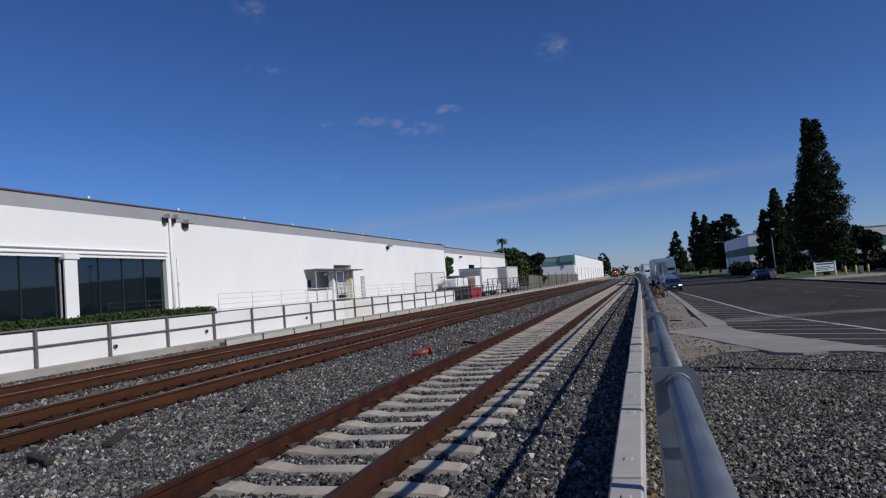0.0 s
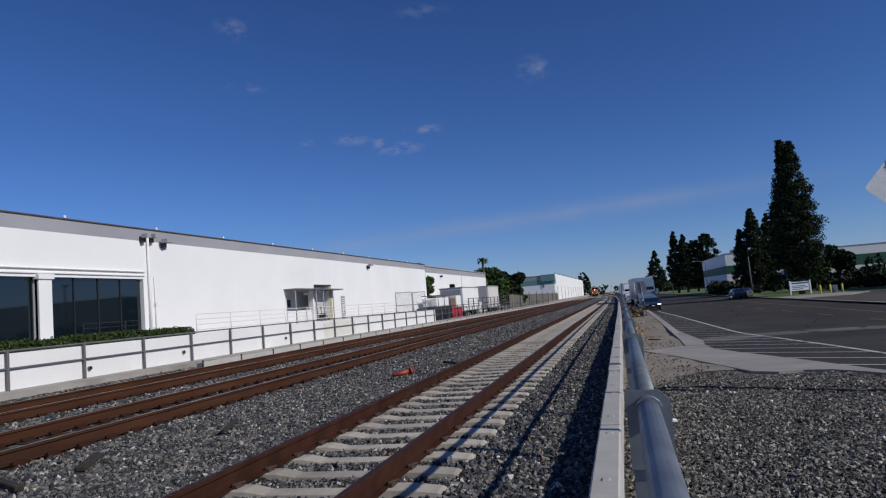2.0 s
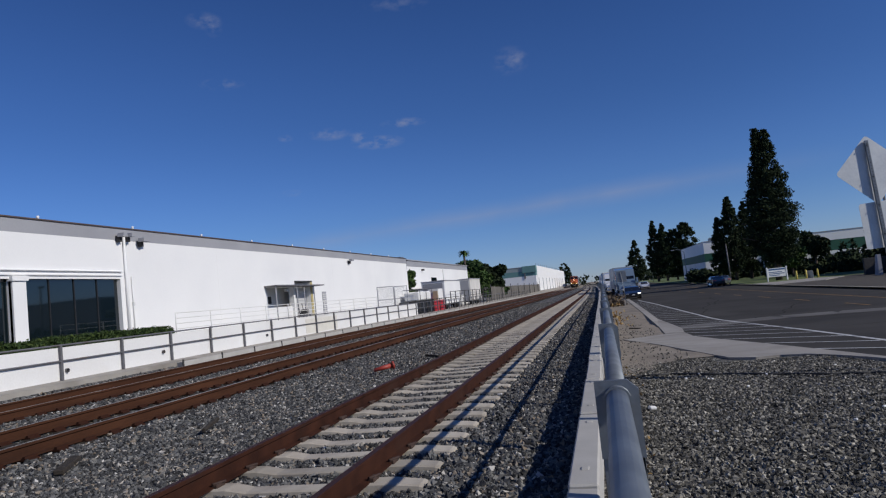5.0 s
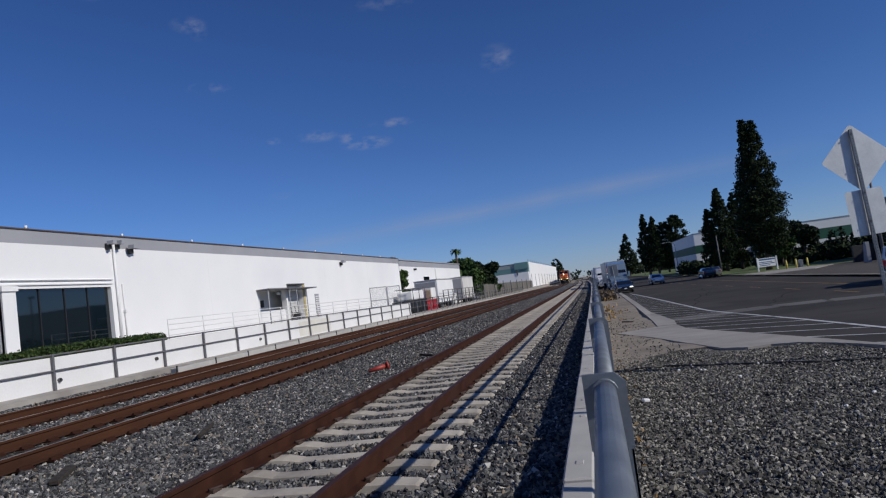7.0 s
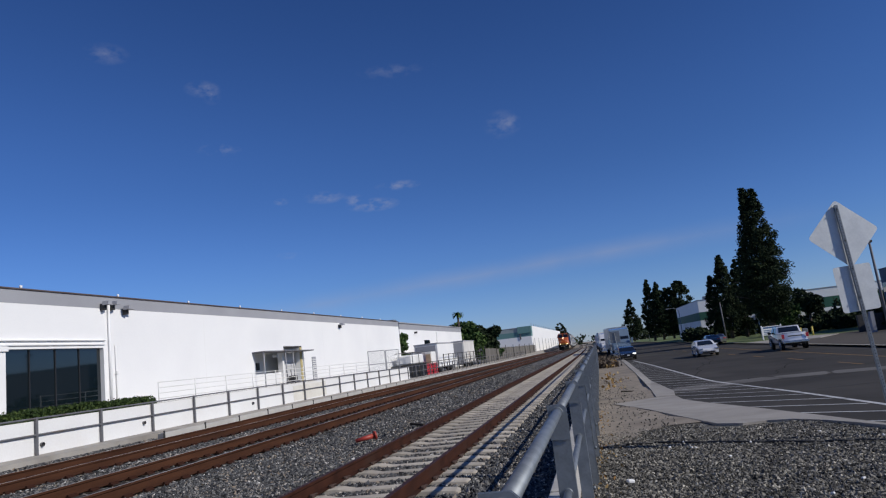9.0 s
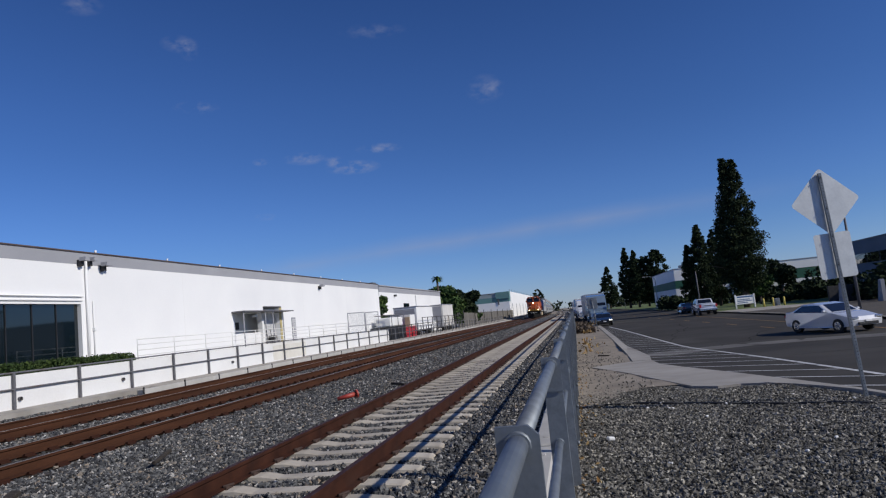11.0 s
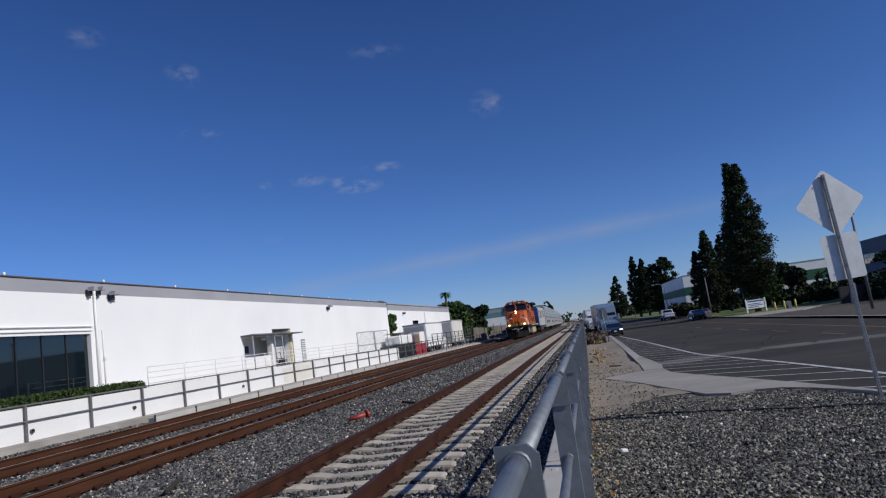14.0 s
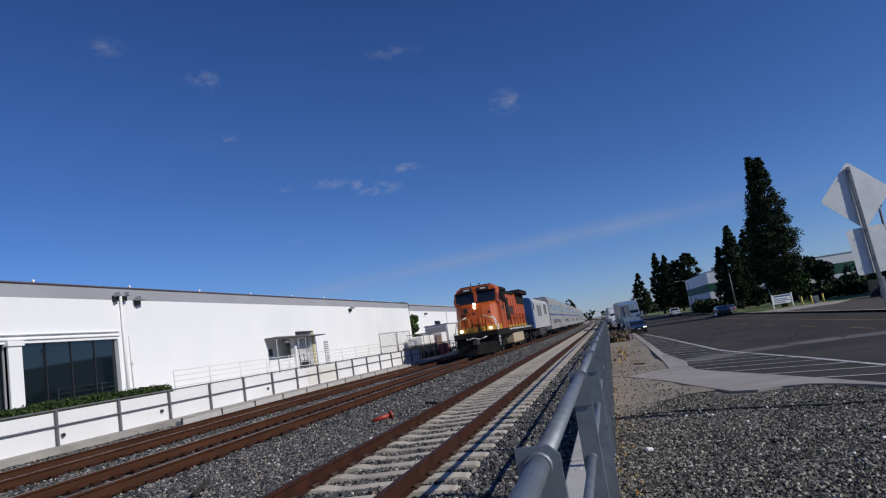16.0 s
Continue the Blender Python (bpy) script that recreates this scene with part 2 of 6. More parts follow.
def island(name, stops, rough=0.85):
    """Loose pieces of one mesh, each with its own colour."""
    m = bpy.data.materials.new(name)
    m.use_nodes = True
    n, l = m.node_tree.nodes, m.node_tree.links
    b = n["Principled BSDF"]
    g = n.new("ShaderNodeNewGeometry")
    ramp = n.new("ShaderNodeValToRGB")
    els = ramp.color_ramp.elements
    els[0].position, els[0].color = stops[0][0], rgb(stops[0][1])
    els[1].position, els[1].color = stops[-1][0], rgb(stops[-1][1])
    for p, c in stops[1:-1]:
        e = els.new(p)
        e.color = rgb(c)
    l.new(g.outputs["Random Per Island"], ramp.inputs[0])
    no = n.new("ShaderNodeTexNoise")
    no.inputs["Scale"].default_value = 45.0
    rg = n.new("ShaderNodeMapRange")
    rg.inputs["To Min"].default_value, rg.inputs["To Max"].default_value = 0.7, 1.3
    l.new(no.outputs["Fac"], rg.inputs["Value"])
    hs = n.new("ShaderNodeHueSaturation")
    l.new(rg.outputs[0], hs.inputs["Value"])
    l.new(ramp.outputs[0], hs.inputs["Color"])
    l.new(hs.outputs[0], b.inputs["Base Color"])
    b.inputs["Roughness"].default_value = rough
    b.inputs["Specular IOR Level"].default_value = 0.2
    return m


def glow(name, c, k):
    m = bpy.data.materials.new(name)
    m.use_nodes = True
    b = m.node_tree.nodes["Principled BSDF"]
    b.inputs["Base Color"].default_value = rgb(c)
    b.inputs["Emission Color"].default_value = rgb(c)
    b.inputs["Emission Strength"].default_value = k
    return m


STONES = [(0.0, (0.022, 0.022, 0.023)), (0.35, (0.065, 0.066, 0.069)), (0.65, (0.12, 0.121, 0.122)), (0.85, (0.21, 0.208, 0.2)), (0.93, (0.24, 0.19, 0.14)), (1.0, (0.55, 0.54, 0.52))]
GRIT = [(0.0, (0.020, 0.0195, 0.017)), (0.4, (0.100, 0.095, 0.084)), (0.75, (0.205, 0.193, 0.168)), (0.92, (0.32, 0.30, 0.255)), (1.0, (0.52, 0.49, 0.42))]
M_ballast = gravel("ballast", STONES, 17.0)
M_stone = island("ballast_stone", STONES)
M_grit = gravel("roadside_gravel", GRIT, 34.0, 0.8, 0.015)
M_gritstone = island("gravel_stone", GRIT)
M_dirt = surf("dry_dirt", (0.19, 0.160, 0.125), (0.31, 0.265, 0.21), 0.95, scale=1.1, fine=30, bump=0.5, bump_dist=0.03, c3=(0.14, 0.12, 0.10))
M_asphalt = surf("asphalt", (0.042, 0.039, 0.035), (0.068, 0.063, 0.057), 0.9, scale=0.35, fine=70, bump=0.25, bump_dist=0.006, c3=(0.080, 0.075, 0.068), spec=0.12)
M_asphalt2 = surf("older_asphalt", (0.105, 0.098, 0.088), (0.16, 0.15, 0.135), 0.85, scale=0.5, fine=70, bump=0.25, bump_dist=0.006, spec=0.35)
M_conc = surf("pale_concrete", (0.27, 0.25, 0.222), (0.38, 0.355, 0.318), 0.85, scale=1.1, fine=40, bump=0.15, bump_dist=0.005, c3=(0.21, 0.19, 0.165))
M_curb = surf("curb_concrete", (0.37, 0.355, 0.33), (0.47, 0.455, 0.425), 0.85, scale=2.0, fine=80, bump=0.2, bump_dist=0.004, per=0.08, c3=(0.31, 0.29, 0.265))
M_tie = surf("tie_concrete", (0.40, 0.36, 0.30), (0.55, 0.50, 0.425), 0.9, scale=3.0, fine=90, bump=0.35, bump_dist=0.006, per=0.16, c3=(0.27, 0.23, 0.19))
M_timber = surf("creosoted_timber", (0.022, 0.017, 0.013), (0.05, 0.04, 0.03), 0.95, scale=4, fine=50, bump=0.6, bump_dist=0.02, stretch=(0.5, 6, 6))
M_rail = surf("rusty_rail", (0.022, 0.008, 0.005), (0.055, 0.020, 0.011), 0.85, scale=3, fine=60, bump=0.35, bump_dist=0.003, c3=(0.04, 0.02, 0.014), spec=0.15)
M_railtop = surf("rail_tread", (0.030, 0.011, 0.008), (0.062, 0.026, 0.018), 0.6, metal=0.0, scale=2, fine=60, bump=0.05, stretch=(1, 0.1, 1), spec=0.2)
M_railtop2 = surf("worn_rail_tread", (0.20, 0.17, 0.155), (0.30, 0.26, 0.24), 0.35, metal=0.6, scale=2, fine=60, bump=0.05, stretch=(1, 0.1, 1))
# rust lighter than M_rail: the west rails' sunlit sides are in the colour
M_railwest = surf("sunlit_rusty_rail", (0.036, 0.014, 0.007), (0.082, 0.033, 0.016), 0.9, scale=1.6, fine=40, bump=0.4, bump_dist=0.004, stretch=(1, 0.4, 3), c3=(0.035, 0.016, 0.010), spec=0.2)
M_clip = surf("rail_clip_steel", (0.035, 0.02, 0.015), (0.07, 0.04, 0.03), 0.8, scale=20, fine=100)
M_white = surf("white_wall_paint", (0.76, 0.76, 0.76), (0.82, 0.82, 0.81), 0.8, scale=0.35, fine=25, bump=0.08, bump_dist=0.004)
M_white2 = surf("weathered_white_paint", (0.70, 0.69, 0.67), (0.80, 0.80, 0.79), 0.85, scale=0.5, fine=20, bump=0.15, bump_dist=0.005, c3=(0.62, 0.59, 0.54))
M_greyband = surf("grey_wall_paint", (0.28, 0.285, 0.31), (0.34, 0.345, 0.37), 0.8, scale=0.5, fine=20, bump=0.08)
M_coping = surf("rusty_coping", (0.07, 0.05, 0.045), (0.12, 0.09, 0.08), 0.7, scale=2, fine=30)
M_galv = surf("galvanised_steel", (0.17, 0.19, 0.21), (0.26, 0.285, 0.31), 0.55, metal=0.55, scale=9, fine=60, bump=0.08, bump_dist=0.002, c3=(0.16, 0.18, 0.20))
M_greysteel = surf("grey_painted_steel", (0.10, 0.10, 0.11), (0.15, 0.15, 0.16), 0.6, scale=5, fine=60, c3=(0.12, 0.09, 0.07))
M_tar = surf("crack_tar", (0.016, 0.015, 0.014), (0.03, 0.028, 0.026), 1.0, scale=4, fine=40, spec=0.1)
M_black = surf("black_paint", (0.012, 0.012, 0.013), (0.025, 0.025, 0.026), 0.5, scale=4, fine=40)
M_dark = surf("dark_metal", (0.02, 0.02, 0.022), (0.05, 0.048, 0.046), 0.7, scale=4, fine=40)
M_rubber = surf("tyre_rubber", (0.012, 0.012, 0.012), (0.025, 0.025, 0.025), 0.85, scale=10, fine=80)
M_silverslat = surf("pale_roller_slat", (0.50, 0.50, 0.50), (0.60, 0.60, 0.60), 0.6, scale=1.5, fine=30, bump=0.05)
M_chrome = surf("bright_metal", (0.55, 0.56, 0.58), (0.65, 0.66, 0.68), 0.25, metal=1.0, scale=4, fine=40, bump=0.03)
M_linewhite = surf("worn_white_road_paint", (0.42, 0.42, 0.42), (0.62, 0.62, 0.61), 0.75, scale=4, fine=50, bump=0.1, c3=(0.16, 0.16, 0.16))
M_lineyellow = surf("worn_yellow_road_paint", (0.20, 0.11, 0.03), (0.28, 0.16, 0.045), 0.8, scale=4, fine=50, bump=0.1, c3=(0.08, 0.07, 0.055))
M_leaf = island("hedge_leaf", [(0, (0.014, 0.028, 0.008)), (0.6, (0.035, 0.062, 0.015)), (1, (0.075, 0.105, 0.027))], 0.7)
M_leafdark = island("conifer_needles", [(0, (0.010, 0.018, 0.009)), (0.6, (0.022, 0.036, 0.015)), (1, (0.042, 0.056, 0.022))], 0.9)
M_leafmid = island("broad_leaves", [(0, (0.018, 0.035, 0.012)), (0.6, (0.05, 0.095, 0.025)), (1, (0.10, 0.15, 0.04))], 0.7)
M_drygrass = island("dry_grass_blades", [(0, (0.20, 0.11, 0.04)), (0.6, (0.32, 0.21, 0.09)), (1, (0.42, 0.33, 0.17))], 0.9)
M_bark = surf("bark", (0.06, 0.045, 0.035), (0.11, 0.085, 0.065), 0.95, scale=5, fine=30, bump=0.6, bump_dist=0.03)
M_lawn = surf("lawn", (0.075, 0.11, 0.026), (0.13, 0.165, 0.045), 0.95, scale=0.6, fine=60, bump=0.5, bump_dist=0.03)


def glass(name, c, rough=0.04):
    m = bpy.data.materials.new(name)
    m.use_nodes = True
    b = m.node_tree.nodes["Principled BSDF"]
    b.inputs["Base Color"].default_value = rgb(c)
    b.inputs["Roughness"].default_value = rough
    b.inputs["Specular IOR Level"].default_value = 0.7
    b.inputs["Coat Weight"].default_value = 0.5
    b.inputs["Coat Roughness"].default_value = 0.02
    return m


M_tint = glass("tinted_window_glass", (0.005, 0.010, 0.013))
M_carglass = glass("vehicle_glass", (0.01, 0.012, 0.014))

# dark soil tone that also holds the shadow lying on it
M_soil = surf("shaded_dark_soil", (0.05, 0.042, 0.032), (0.09, 0.075, 0.055), 0.95, scale=1.0, fine=30, bump=0.4, bump_dist=0.03)

# ---- the ground ----
def zr(y):
    """Height of the roadside east of the line."""
    return -0.12 - 0.0272 * max(-3.0, min(y, 36.0)) + (bend(y)[1] * 0.6 if y > 36 else 0)


def stations(a, b, step):
    k = max(1, int(round((b - a) / step)))
    return [a + (b - a) * i / k for i in range(k + 1)]


YS = stations(-12, 20, 1.0) + stations(22, 60, 2.0) + stations(65, END, 10.0)


def strip(name, x0, x1, height, material, nx=1, ys=YS, curved=True, jitter=0.0):
    """A strip of ground along the line; height(x, y)."""
    bm = BM()
    rows = []
    for y in ys:
        a, b = (x0(y) if callable(x0) else x0), (x1(y) if callable(x1) else x1)
        rows.append([bm.verts.new((a + (b - a) * i / nx, y, height(a + (b - a) * i / nx, y) + (random.uniform(-jitter, jitter) if 0 < i < nx else 0))) for i in range(nx + 1)])
    for r, s in zip(rows, rows[1:]):
        for i in range(nx):
            bm.faces.new((r[i], r[i + 1], s[i + 1], s[i])).smooth = True
    if curved:
        for v in bm.verts:
            v.co.x += bend(v.co.y)[0]
            if x1 == 2.6:
                v.co.z += bend(v.co.y)[1]
    return tagged(part(name, bm, material), kind="structure")


def ground():
    bm = BM()
    for ring in ((-2600, 2600),):
        xs = [-2600, -900, -300, -80, -12.0, 2.9, 40, 120, 400, 1000, 2600]
        ys = [-600, -100, -12, 0, 20, 36, 60, 120, 300, 800, 1600, 3000]
        vs = [[bm.verts.new((x, y, (-0.62 if x < 2 else min(-0.5, zr(y)) - 0.12) - (0.0 if y < 300 else 0.004 * min(y - 300, 900)))) for x in xs] for y in ys]
        for i in range(len(ys) - 1):
            for j in range(len(xs) - 1):
                bm.faces.new((vs[i][j], vs[i][j + 1], vs[i + 1][j + 1], vs[i + 1][j]))
    return tagged(part("ground", bm, M_dirt), "dry brown dirt ground reaching the horizon", "ground", kind="structure")


ground()
FY = stations(-4, 30, 0.12) + stations(30.5, 60, 0.5) + stations(65, END, 10.0)


def bed_height(x, y):
    h = -0.262
    if x < -3.8:
        h += 0.012
    if x < -1.5:
        h += -0.05 * math.sin(min(1.0, (-1.5 - x) / 2.2) * math.pi) if x > -3.7 else 0.02
    for cx in (-5.33, -9.2):
        if abs(x - cx) < 0.68:
            h -= 0.03
    if x > 1.35:
        h -= 0.07 * min(1.0, (x - 1.35) / 0.8)
    if x < -10.5:
        h += 0.24 * min(1.0, (-10.5 - x) / 0.4) * (1.0 if y < 20.4 else 0.4)
    near = max(0.0, 1 - y / 30)
    return h + 0.03 * near * noise.noise((x * 3, y * 3, 0)) + 0.012 * near * noise.noise((x * 11, y * 11, 5))


tagged(strip("ballast_bed", -11.0, 2.6, bed_height, M_ballast, nx=96, ys=stations(-4, 24, 0.14) + stations(24.5, 50, 0.5) + stations(55, END, 10)), "grey crushed-stone ballast under three railway tracks", "ballast", kind="structure")

# ---- tracks ----
TRACK_X = (0.0, -5.33, -9.2)
HALF = 0.7525
RAIL = [(-0.07, -0.185), (0.07, -0.185), (0.07, -0.172), (0.012, -0.155), (0.009, -0.05), (0.036, -0.036), (0.037, -0.006), (0.030, 0.0), (-0.030, 0.0), (-0.037, -0.006), (-0.036, -0.036), (-0.009, -0.05), (-0.012, -0.155), (-0.07, -0.172)]


def rail(cx, track, top, label, web=None):
    bm = BM()
    extrude(bm, [(cx + x, z) for x, z in RAIL], stations(-6, 30, 3) + stations(40, END, 10))
    curve_bm(bm)
    bm.normal_update()
    for f in bm.faces:
        if abs(f.normal.z) > 0.9 and f.calc_center_median().z > -0.012 + bend(f.calc_center_median().y)[1]:
            f.material_index = 1
    return part("rail", bm, [web or M_rail, top], track, label)


def tie_mesh():
    """A concrete tie: raised rail seats, a lower waist, sloped flanks."""
    bm = BM()
    sx = [-1.295, -1.26, -0.98, -0.55, -0.35, 0.35, 0.55, 0.98, 1.26, 1.295]
    tz = [-0.225, -0.212, -0.188, -0.186, -0.222, -0.222, -0.186, -0.188, -0.212, -0.225]
    hw = [0.10, 0.105, 0.115, 0.115, 0.10, 0.10, 0.115, 0.115, 0.105, 0.10]
    rings = [[bm.verts.new((x, s * w, z)) for s, w, z in ((-1, h + 0.03, -0.40), (-1, h, zt - 0.012), (-1, h - 0.015, zt), (1, h - 0.015, zt), (1, h, zt - 0.012), (1, h + 0.03, -0.40))] for x, zt, h in zip(sx, tz, hw)]
    for a, b in zip(rings, rings[1:]):
        for i in range(5):
            bm.faces.new((a[i], b[i], b[i + 1], a[i + 1]))
    bm.faces.new(rings[0])
    bm.faces.new(rings[-1][::-1])
    me = bpy.data.meshes.new("tie")
    bm.to_mesh(me)
    bm.free()
    me.materials.append(M_tie)
    return me


def clip_mesh():
    """A spring clip on its pad."""
    bm = BM()
    box(bm, -0.03, 0.03, -0.07, 0.07, -0.19, -0.150, 0.008)
    tube(bm, (-0.015, -0.08, -0.145), (0.045, 0.05, -0.148), 0.012, 6)
    me = bpy.data.meshes.new("rail_clip")
    bm.to_mesh(me)
    bm.free()
    me.materials.append(M_clip)
    return me


def track_one():
    track = tagged(empty("railway_track"), "railway track of brown rails on pale concrete ties", "railway track", "parallel railway tracks")
    for s in (-1, 1):
        rail(s * HALF, track, M_railtop, "rust-brown steel rail")
    tie, clip = tie_mesh(), clip_mesh()
    rest = BM()
    for k in range(-12, 700):
        y = 5.90 + 0.61 * k
        dx, dz = bend(y)
        if k < 280:
            o = new("tie", tie)
            o.parent = track
            o.location = (dx + random.uniform(-0.012, 0.012), y, dz + random.uniform(-0.006, 0.006))
            o.rotation_euler.z = random.uniform(-0.008, 0.008)
            for cx in (-HALF - 0.075, -HALF + 0.075, HALF - 0.075, HALF + 0.075) if k < 60 else ():
                c = new("rail_clip", clip)
                c.parent = o
                c.location.x = cx
        elif k % 2 == 0:
            box(rest, dx - 1.29, dx + 1.29, y - 0.11, y + 0.11, dz - 0.36, dz - 0.195)
    tagged(part("far_tie_rest", rest, M_tie, track), kind="stuff")


def track_timber(cx, label, twin):
    track = tagged(empty("railway_track"), label, "railway track", "parallel railway tracks")
    for s in (-1, 1):
        rail(cx + s * HALF, track, M_railtop2, "rust-brown rail with a worn bright tread", M_railwest)
    bm = BM()
    box(bm, -1.3, 1.3, -0.115, 0.115, -0.37, -0.205, 0.012)
    me = bpy.data.meshes.new("timber_tie")
    bm.to_mesh(me)
    bm.free()
    me.materials.append(M_timber)
    bm = BM()
    outline = [(-0.17, -0.207), (0.17, -0.207), (0.17, -0.185), (0.13, -0.178), (0.13, -0.150), (0.09, -0.150), (0.09, -0.178), (-0.09, -0.178), (-0.09, -0.150), (-0.13, -0.150), (-0.13, -0.178), (-0.17, -0.185)]
    extrude(bm, outline, [-0.10, 0.10])
    bmesh.ops.recalc_face_normals(bm, faces=bm.faces[:])
    plates = bpy.data.meshes.new("tie_plate")
    bm.to_mesh(plates)
    bm.free()
    plates.materials.append(M_rail)
    rest = BM()
    for k in range(0, 560):
        y = 2.0 + 0.52 * k
        dx, dz = bend(y)
        if k < 140:
            o = new("timber_tie", me)
            o.parent = track
            o.location = (cx + dx + random.uniform(-0.05, 0.05), y + random.uniform(-0.03, 0.03), dz + random.uniform(-0.012, 0.012))
            o.rotation_euler.z = random.uniform(-0.02, 0.02)
            for side in (-HALF, HALF):
                q = new("tie_plate", plates)
                q.parent = track
                q.location = (cx + dx + side, y, dz)
        else:
            box(rest, cx + dx - 1.3, cx + dx + 1.3, y - 0.11, y + 0.11, dz - 0.36, dz - 0.2)
    tagged(part("far_tie_rest", rest, M_timber, track), kind="stuff")


track_one()
track_timber(TRACK_X[1], "railway track with rust-brown rails on dark timber ties", True)
track_timber(TRACK_X[2], "railway track beside the white wall, rails on dark timber ties", False)

# ---- east edge: curb blocks and handrail ----
def curb_run():
    run = tagged(empty("curb_wall"), "low wall of pale concrete curb blocks beside the track", "curb")
    bm = BM()
    box(bm, 2.56, 2.77, -1.205, 1.205, -0.62, 0.0, 0.015)
    for y in (-0.82, 0.82):
        box(bm, 2.64, 2.70, y - 0.04, y + 0.04, -0.01, 0.008, 0.006)
    me = bpy.data.meshes.new("curb_block")
    bm.to_mesh(me)
    bm.free()
    me.materials.append(M_curb)
    for k in range(-2, 120):
        y = 4.26 + 2.48 * k
        dx, dz = bend(y)
        o = new("curb_block", me)
        o.parent = run
        o.location = (dx + random.uniform(-0.008, 0.008), y, dz + random.uniform(-0.008, 0.008))
    bm = extrude(BM(), [(2.575, -0.6), (2.755, -0.6), (2.755, -0.06), (2.575, -0.06)], stations(-4, 310, 10))
    part("curb_core", curve_bm(bm), M_conc, run)


RAIL_X, RAIL_Z = 2.946, 1.02
POST_Y = [0.367 + 2.42 * k for k in range(-1, 90)]


def handrail_east():
    fence = tagged(empty("handrail"), "galvanised pipe handrail on flat steel posts along the curb", "handrail")
    for z, r, nm in ((RAIL_Z, 0.030, "top_pipe"), (RAIL_Z - 0.47, 0.024, "mid_pipe")):
        bm = tube(BM(), (0, 0, 0), (0, 2.43, 0), r, 16)
        me = bpy.data.meshes.new(nm)
        bm.to_mesh(me)
        bm.free()
        me.materials.append(M_galv)
        for y in POST_Y:
            dx, dz = bend(y)
            o = new(nm, me)
            o.parent = fence
            o.location = (RAIL_X + dx, y, z + dz)
            o["label"] = "blue-grey galvanised pipe"
    # a post: channel with a notched head that cradles the pipe
    bm = BM()
    box(bm, -0.055, 0.055, -0.004, 0.004, -1.45, 0.02, 0.001)
    box(bm, 0.047, 0.055, -0.004, 0.060, -1.45, -0.06, 0.001)
    plate = [(-0.058, -0.16), (0.058, -0.16), (0.058, 0.022), (0.030, 0.048), (-0.058, 0.048)]
    for y in (-0.012, 0.0):
        ring = [bm.verts.new((x, y - 0.006, z)) for x, z in plate]
        back = [bm.verts.new((x, y, z)) for x, z in plate]
        bm.faces.new(ring)
        bm.faces.new(back[::-1])
        for i in range(5):
            bm.faces.new((ring[(i + 1) % 5], ring[i], back[i], back[(i + 1) % 5]))
    bmesh.ops.recalc_face_normals(bm, faces=bm.faces[:])
    tube(bm, (0.0, -0.045, 0.0), (0.0, 0.045, 0.0), 0.036, 14)
    tube(bm, (0.0, -0.035, -0.47), (0.0, 0.035, -0.47), 0.029, 12)
    tube(bm, (0.055, 0.028, -0.95), (0.08, 0.028, -0.95), 0.02, 6)
    me = bpy.data.meshes.new("post")
    bm.to_mesh(me)
    bm.free()
    me.materials.append(M_galv)
    for y in POST_Y:
        dx, dz = bend(y)
        o = new("post", me)
        o.parent = fence
        o.location = (RAIL_X + dx, y, RAIL_Z + dz)


curb_run()
handrail_east()

# ---- east roadside ----
def grit_height(x, y):
    near = max(0.0, 1 - y / 30)
    return zr(y) + 0.015 * near * noise.noise((x * 3, y * 3, 9)) + 0.03 * noise.noise((x * 0.6, y * 0.6, 3)) - 0.01


def along(table, y):
    """x by y from a short table of (y, x)."""
    return float(np.interp(y, [q[0] for q in table], [q[1] for q in table]))


ROAD_WEST = [(8.0, 7.75), (12.4, 7.68), (13.5, 7.52), (15.76, 7.05), (18.64, 6.45), (21.5, 5.8), (23.7, 5.3), (26.0, 5.1), (47.0, 5.4), (75.0, 5.45)]
VERGE_EAST = [(15.9, 5.25), (18.3, 4.9), (20.9, 4.42), (24.4, 3.55), (24.9, 3.5), (26.0, 4.92), (32.0, 5.15), (47.0, 5.32), (75.0, 5.4)]
tagged(strip("roadside_gravel", 2.76, lambda y: along(ROAD_WEST, y) - 0.04, lambda x, y: grit_height(x, y), M_grit, nx=40, ys=stations(-8, 16.6, 0.25), curved=False), "dark grey crushed gravel beside the road", "gravel", kind="structure")
tagged(strip("dirt_verge", 2.76, lambda y: along(VERGE_EAST, y), lambda x, y: grit_height(x, y) + 0.02, M_dirt, nx=12, ys=stations(16.6, 40, 0.4) + stations(42, END, 12)), "bare dry dirt verge between handrail and road", "dirt verge", kind="structure")
tagged(strip("dirt_patch", 2.76, lambda y: 3.0 + 0.42 * (y - 13.2) * (0.85 + 0.15 * math.sin(y * 5.1)), lambda x, y: grit_height(x, y) + 0.003 + 0.005 * (y - 13.2), M_dirt, nx=8, ys=stations(13.2, 16.6, 0.2), curved=False), "bare dry dirt spilling over the gravel edge", "dirt patch", kind="structure")
tagged(strip("road", lambda y: along(ROAD_WEST, y), 21.0, lambda x, y: zr(y) - 0.07, M_asphalt, nx=8, ys=stations(8, 40, 0.8) + stations(42, END, 4), curved="x"), "worn dark grey asphalt road", "road", kind="structure")
tagged(strip("side_road", 11.9, 80.0, lambda x, y: zr(y) - 0.075, M_asphalt, nx=4, ys=stations(-20, 36, 2), curved=False), "worn asphalt of the road bend", "road", kind="structure")
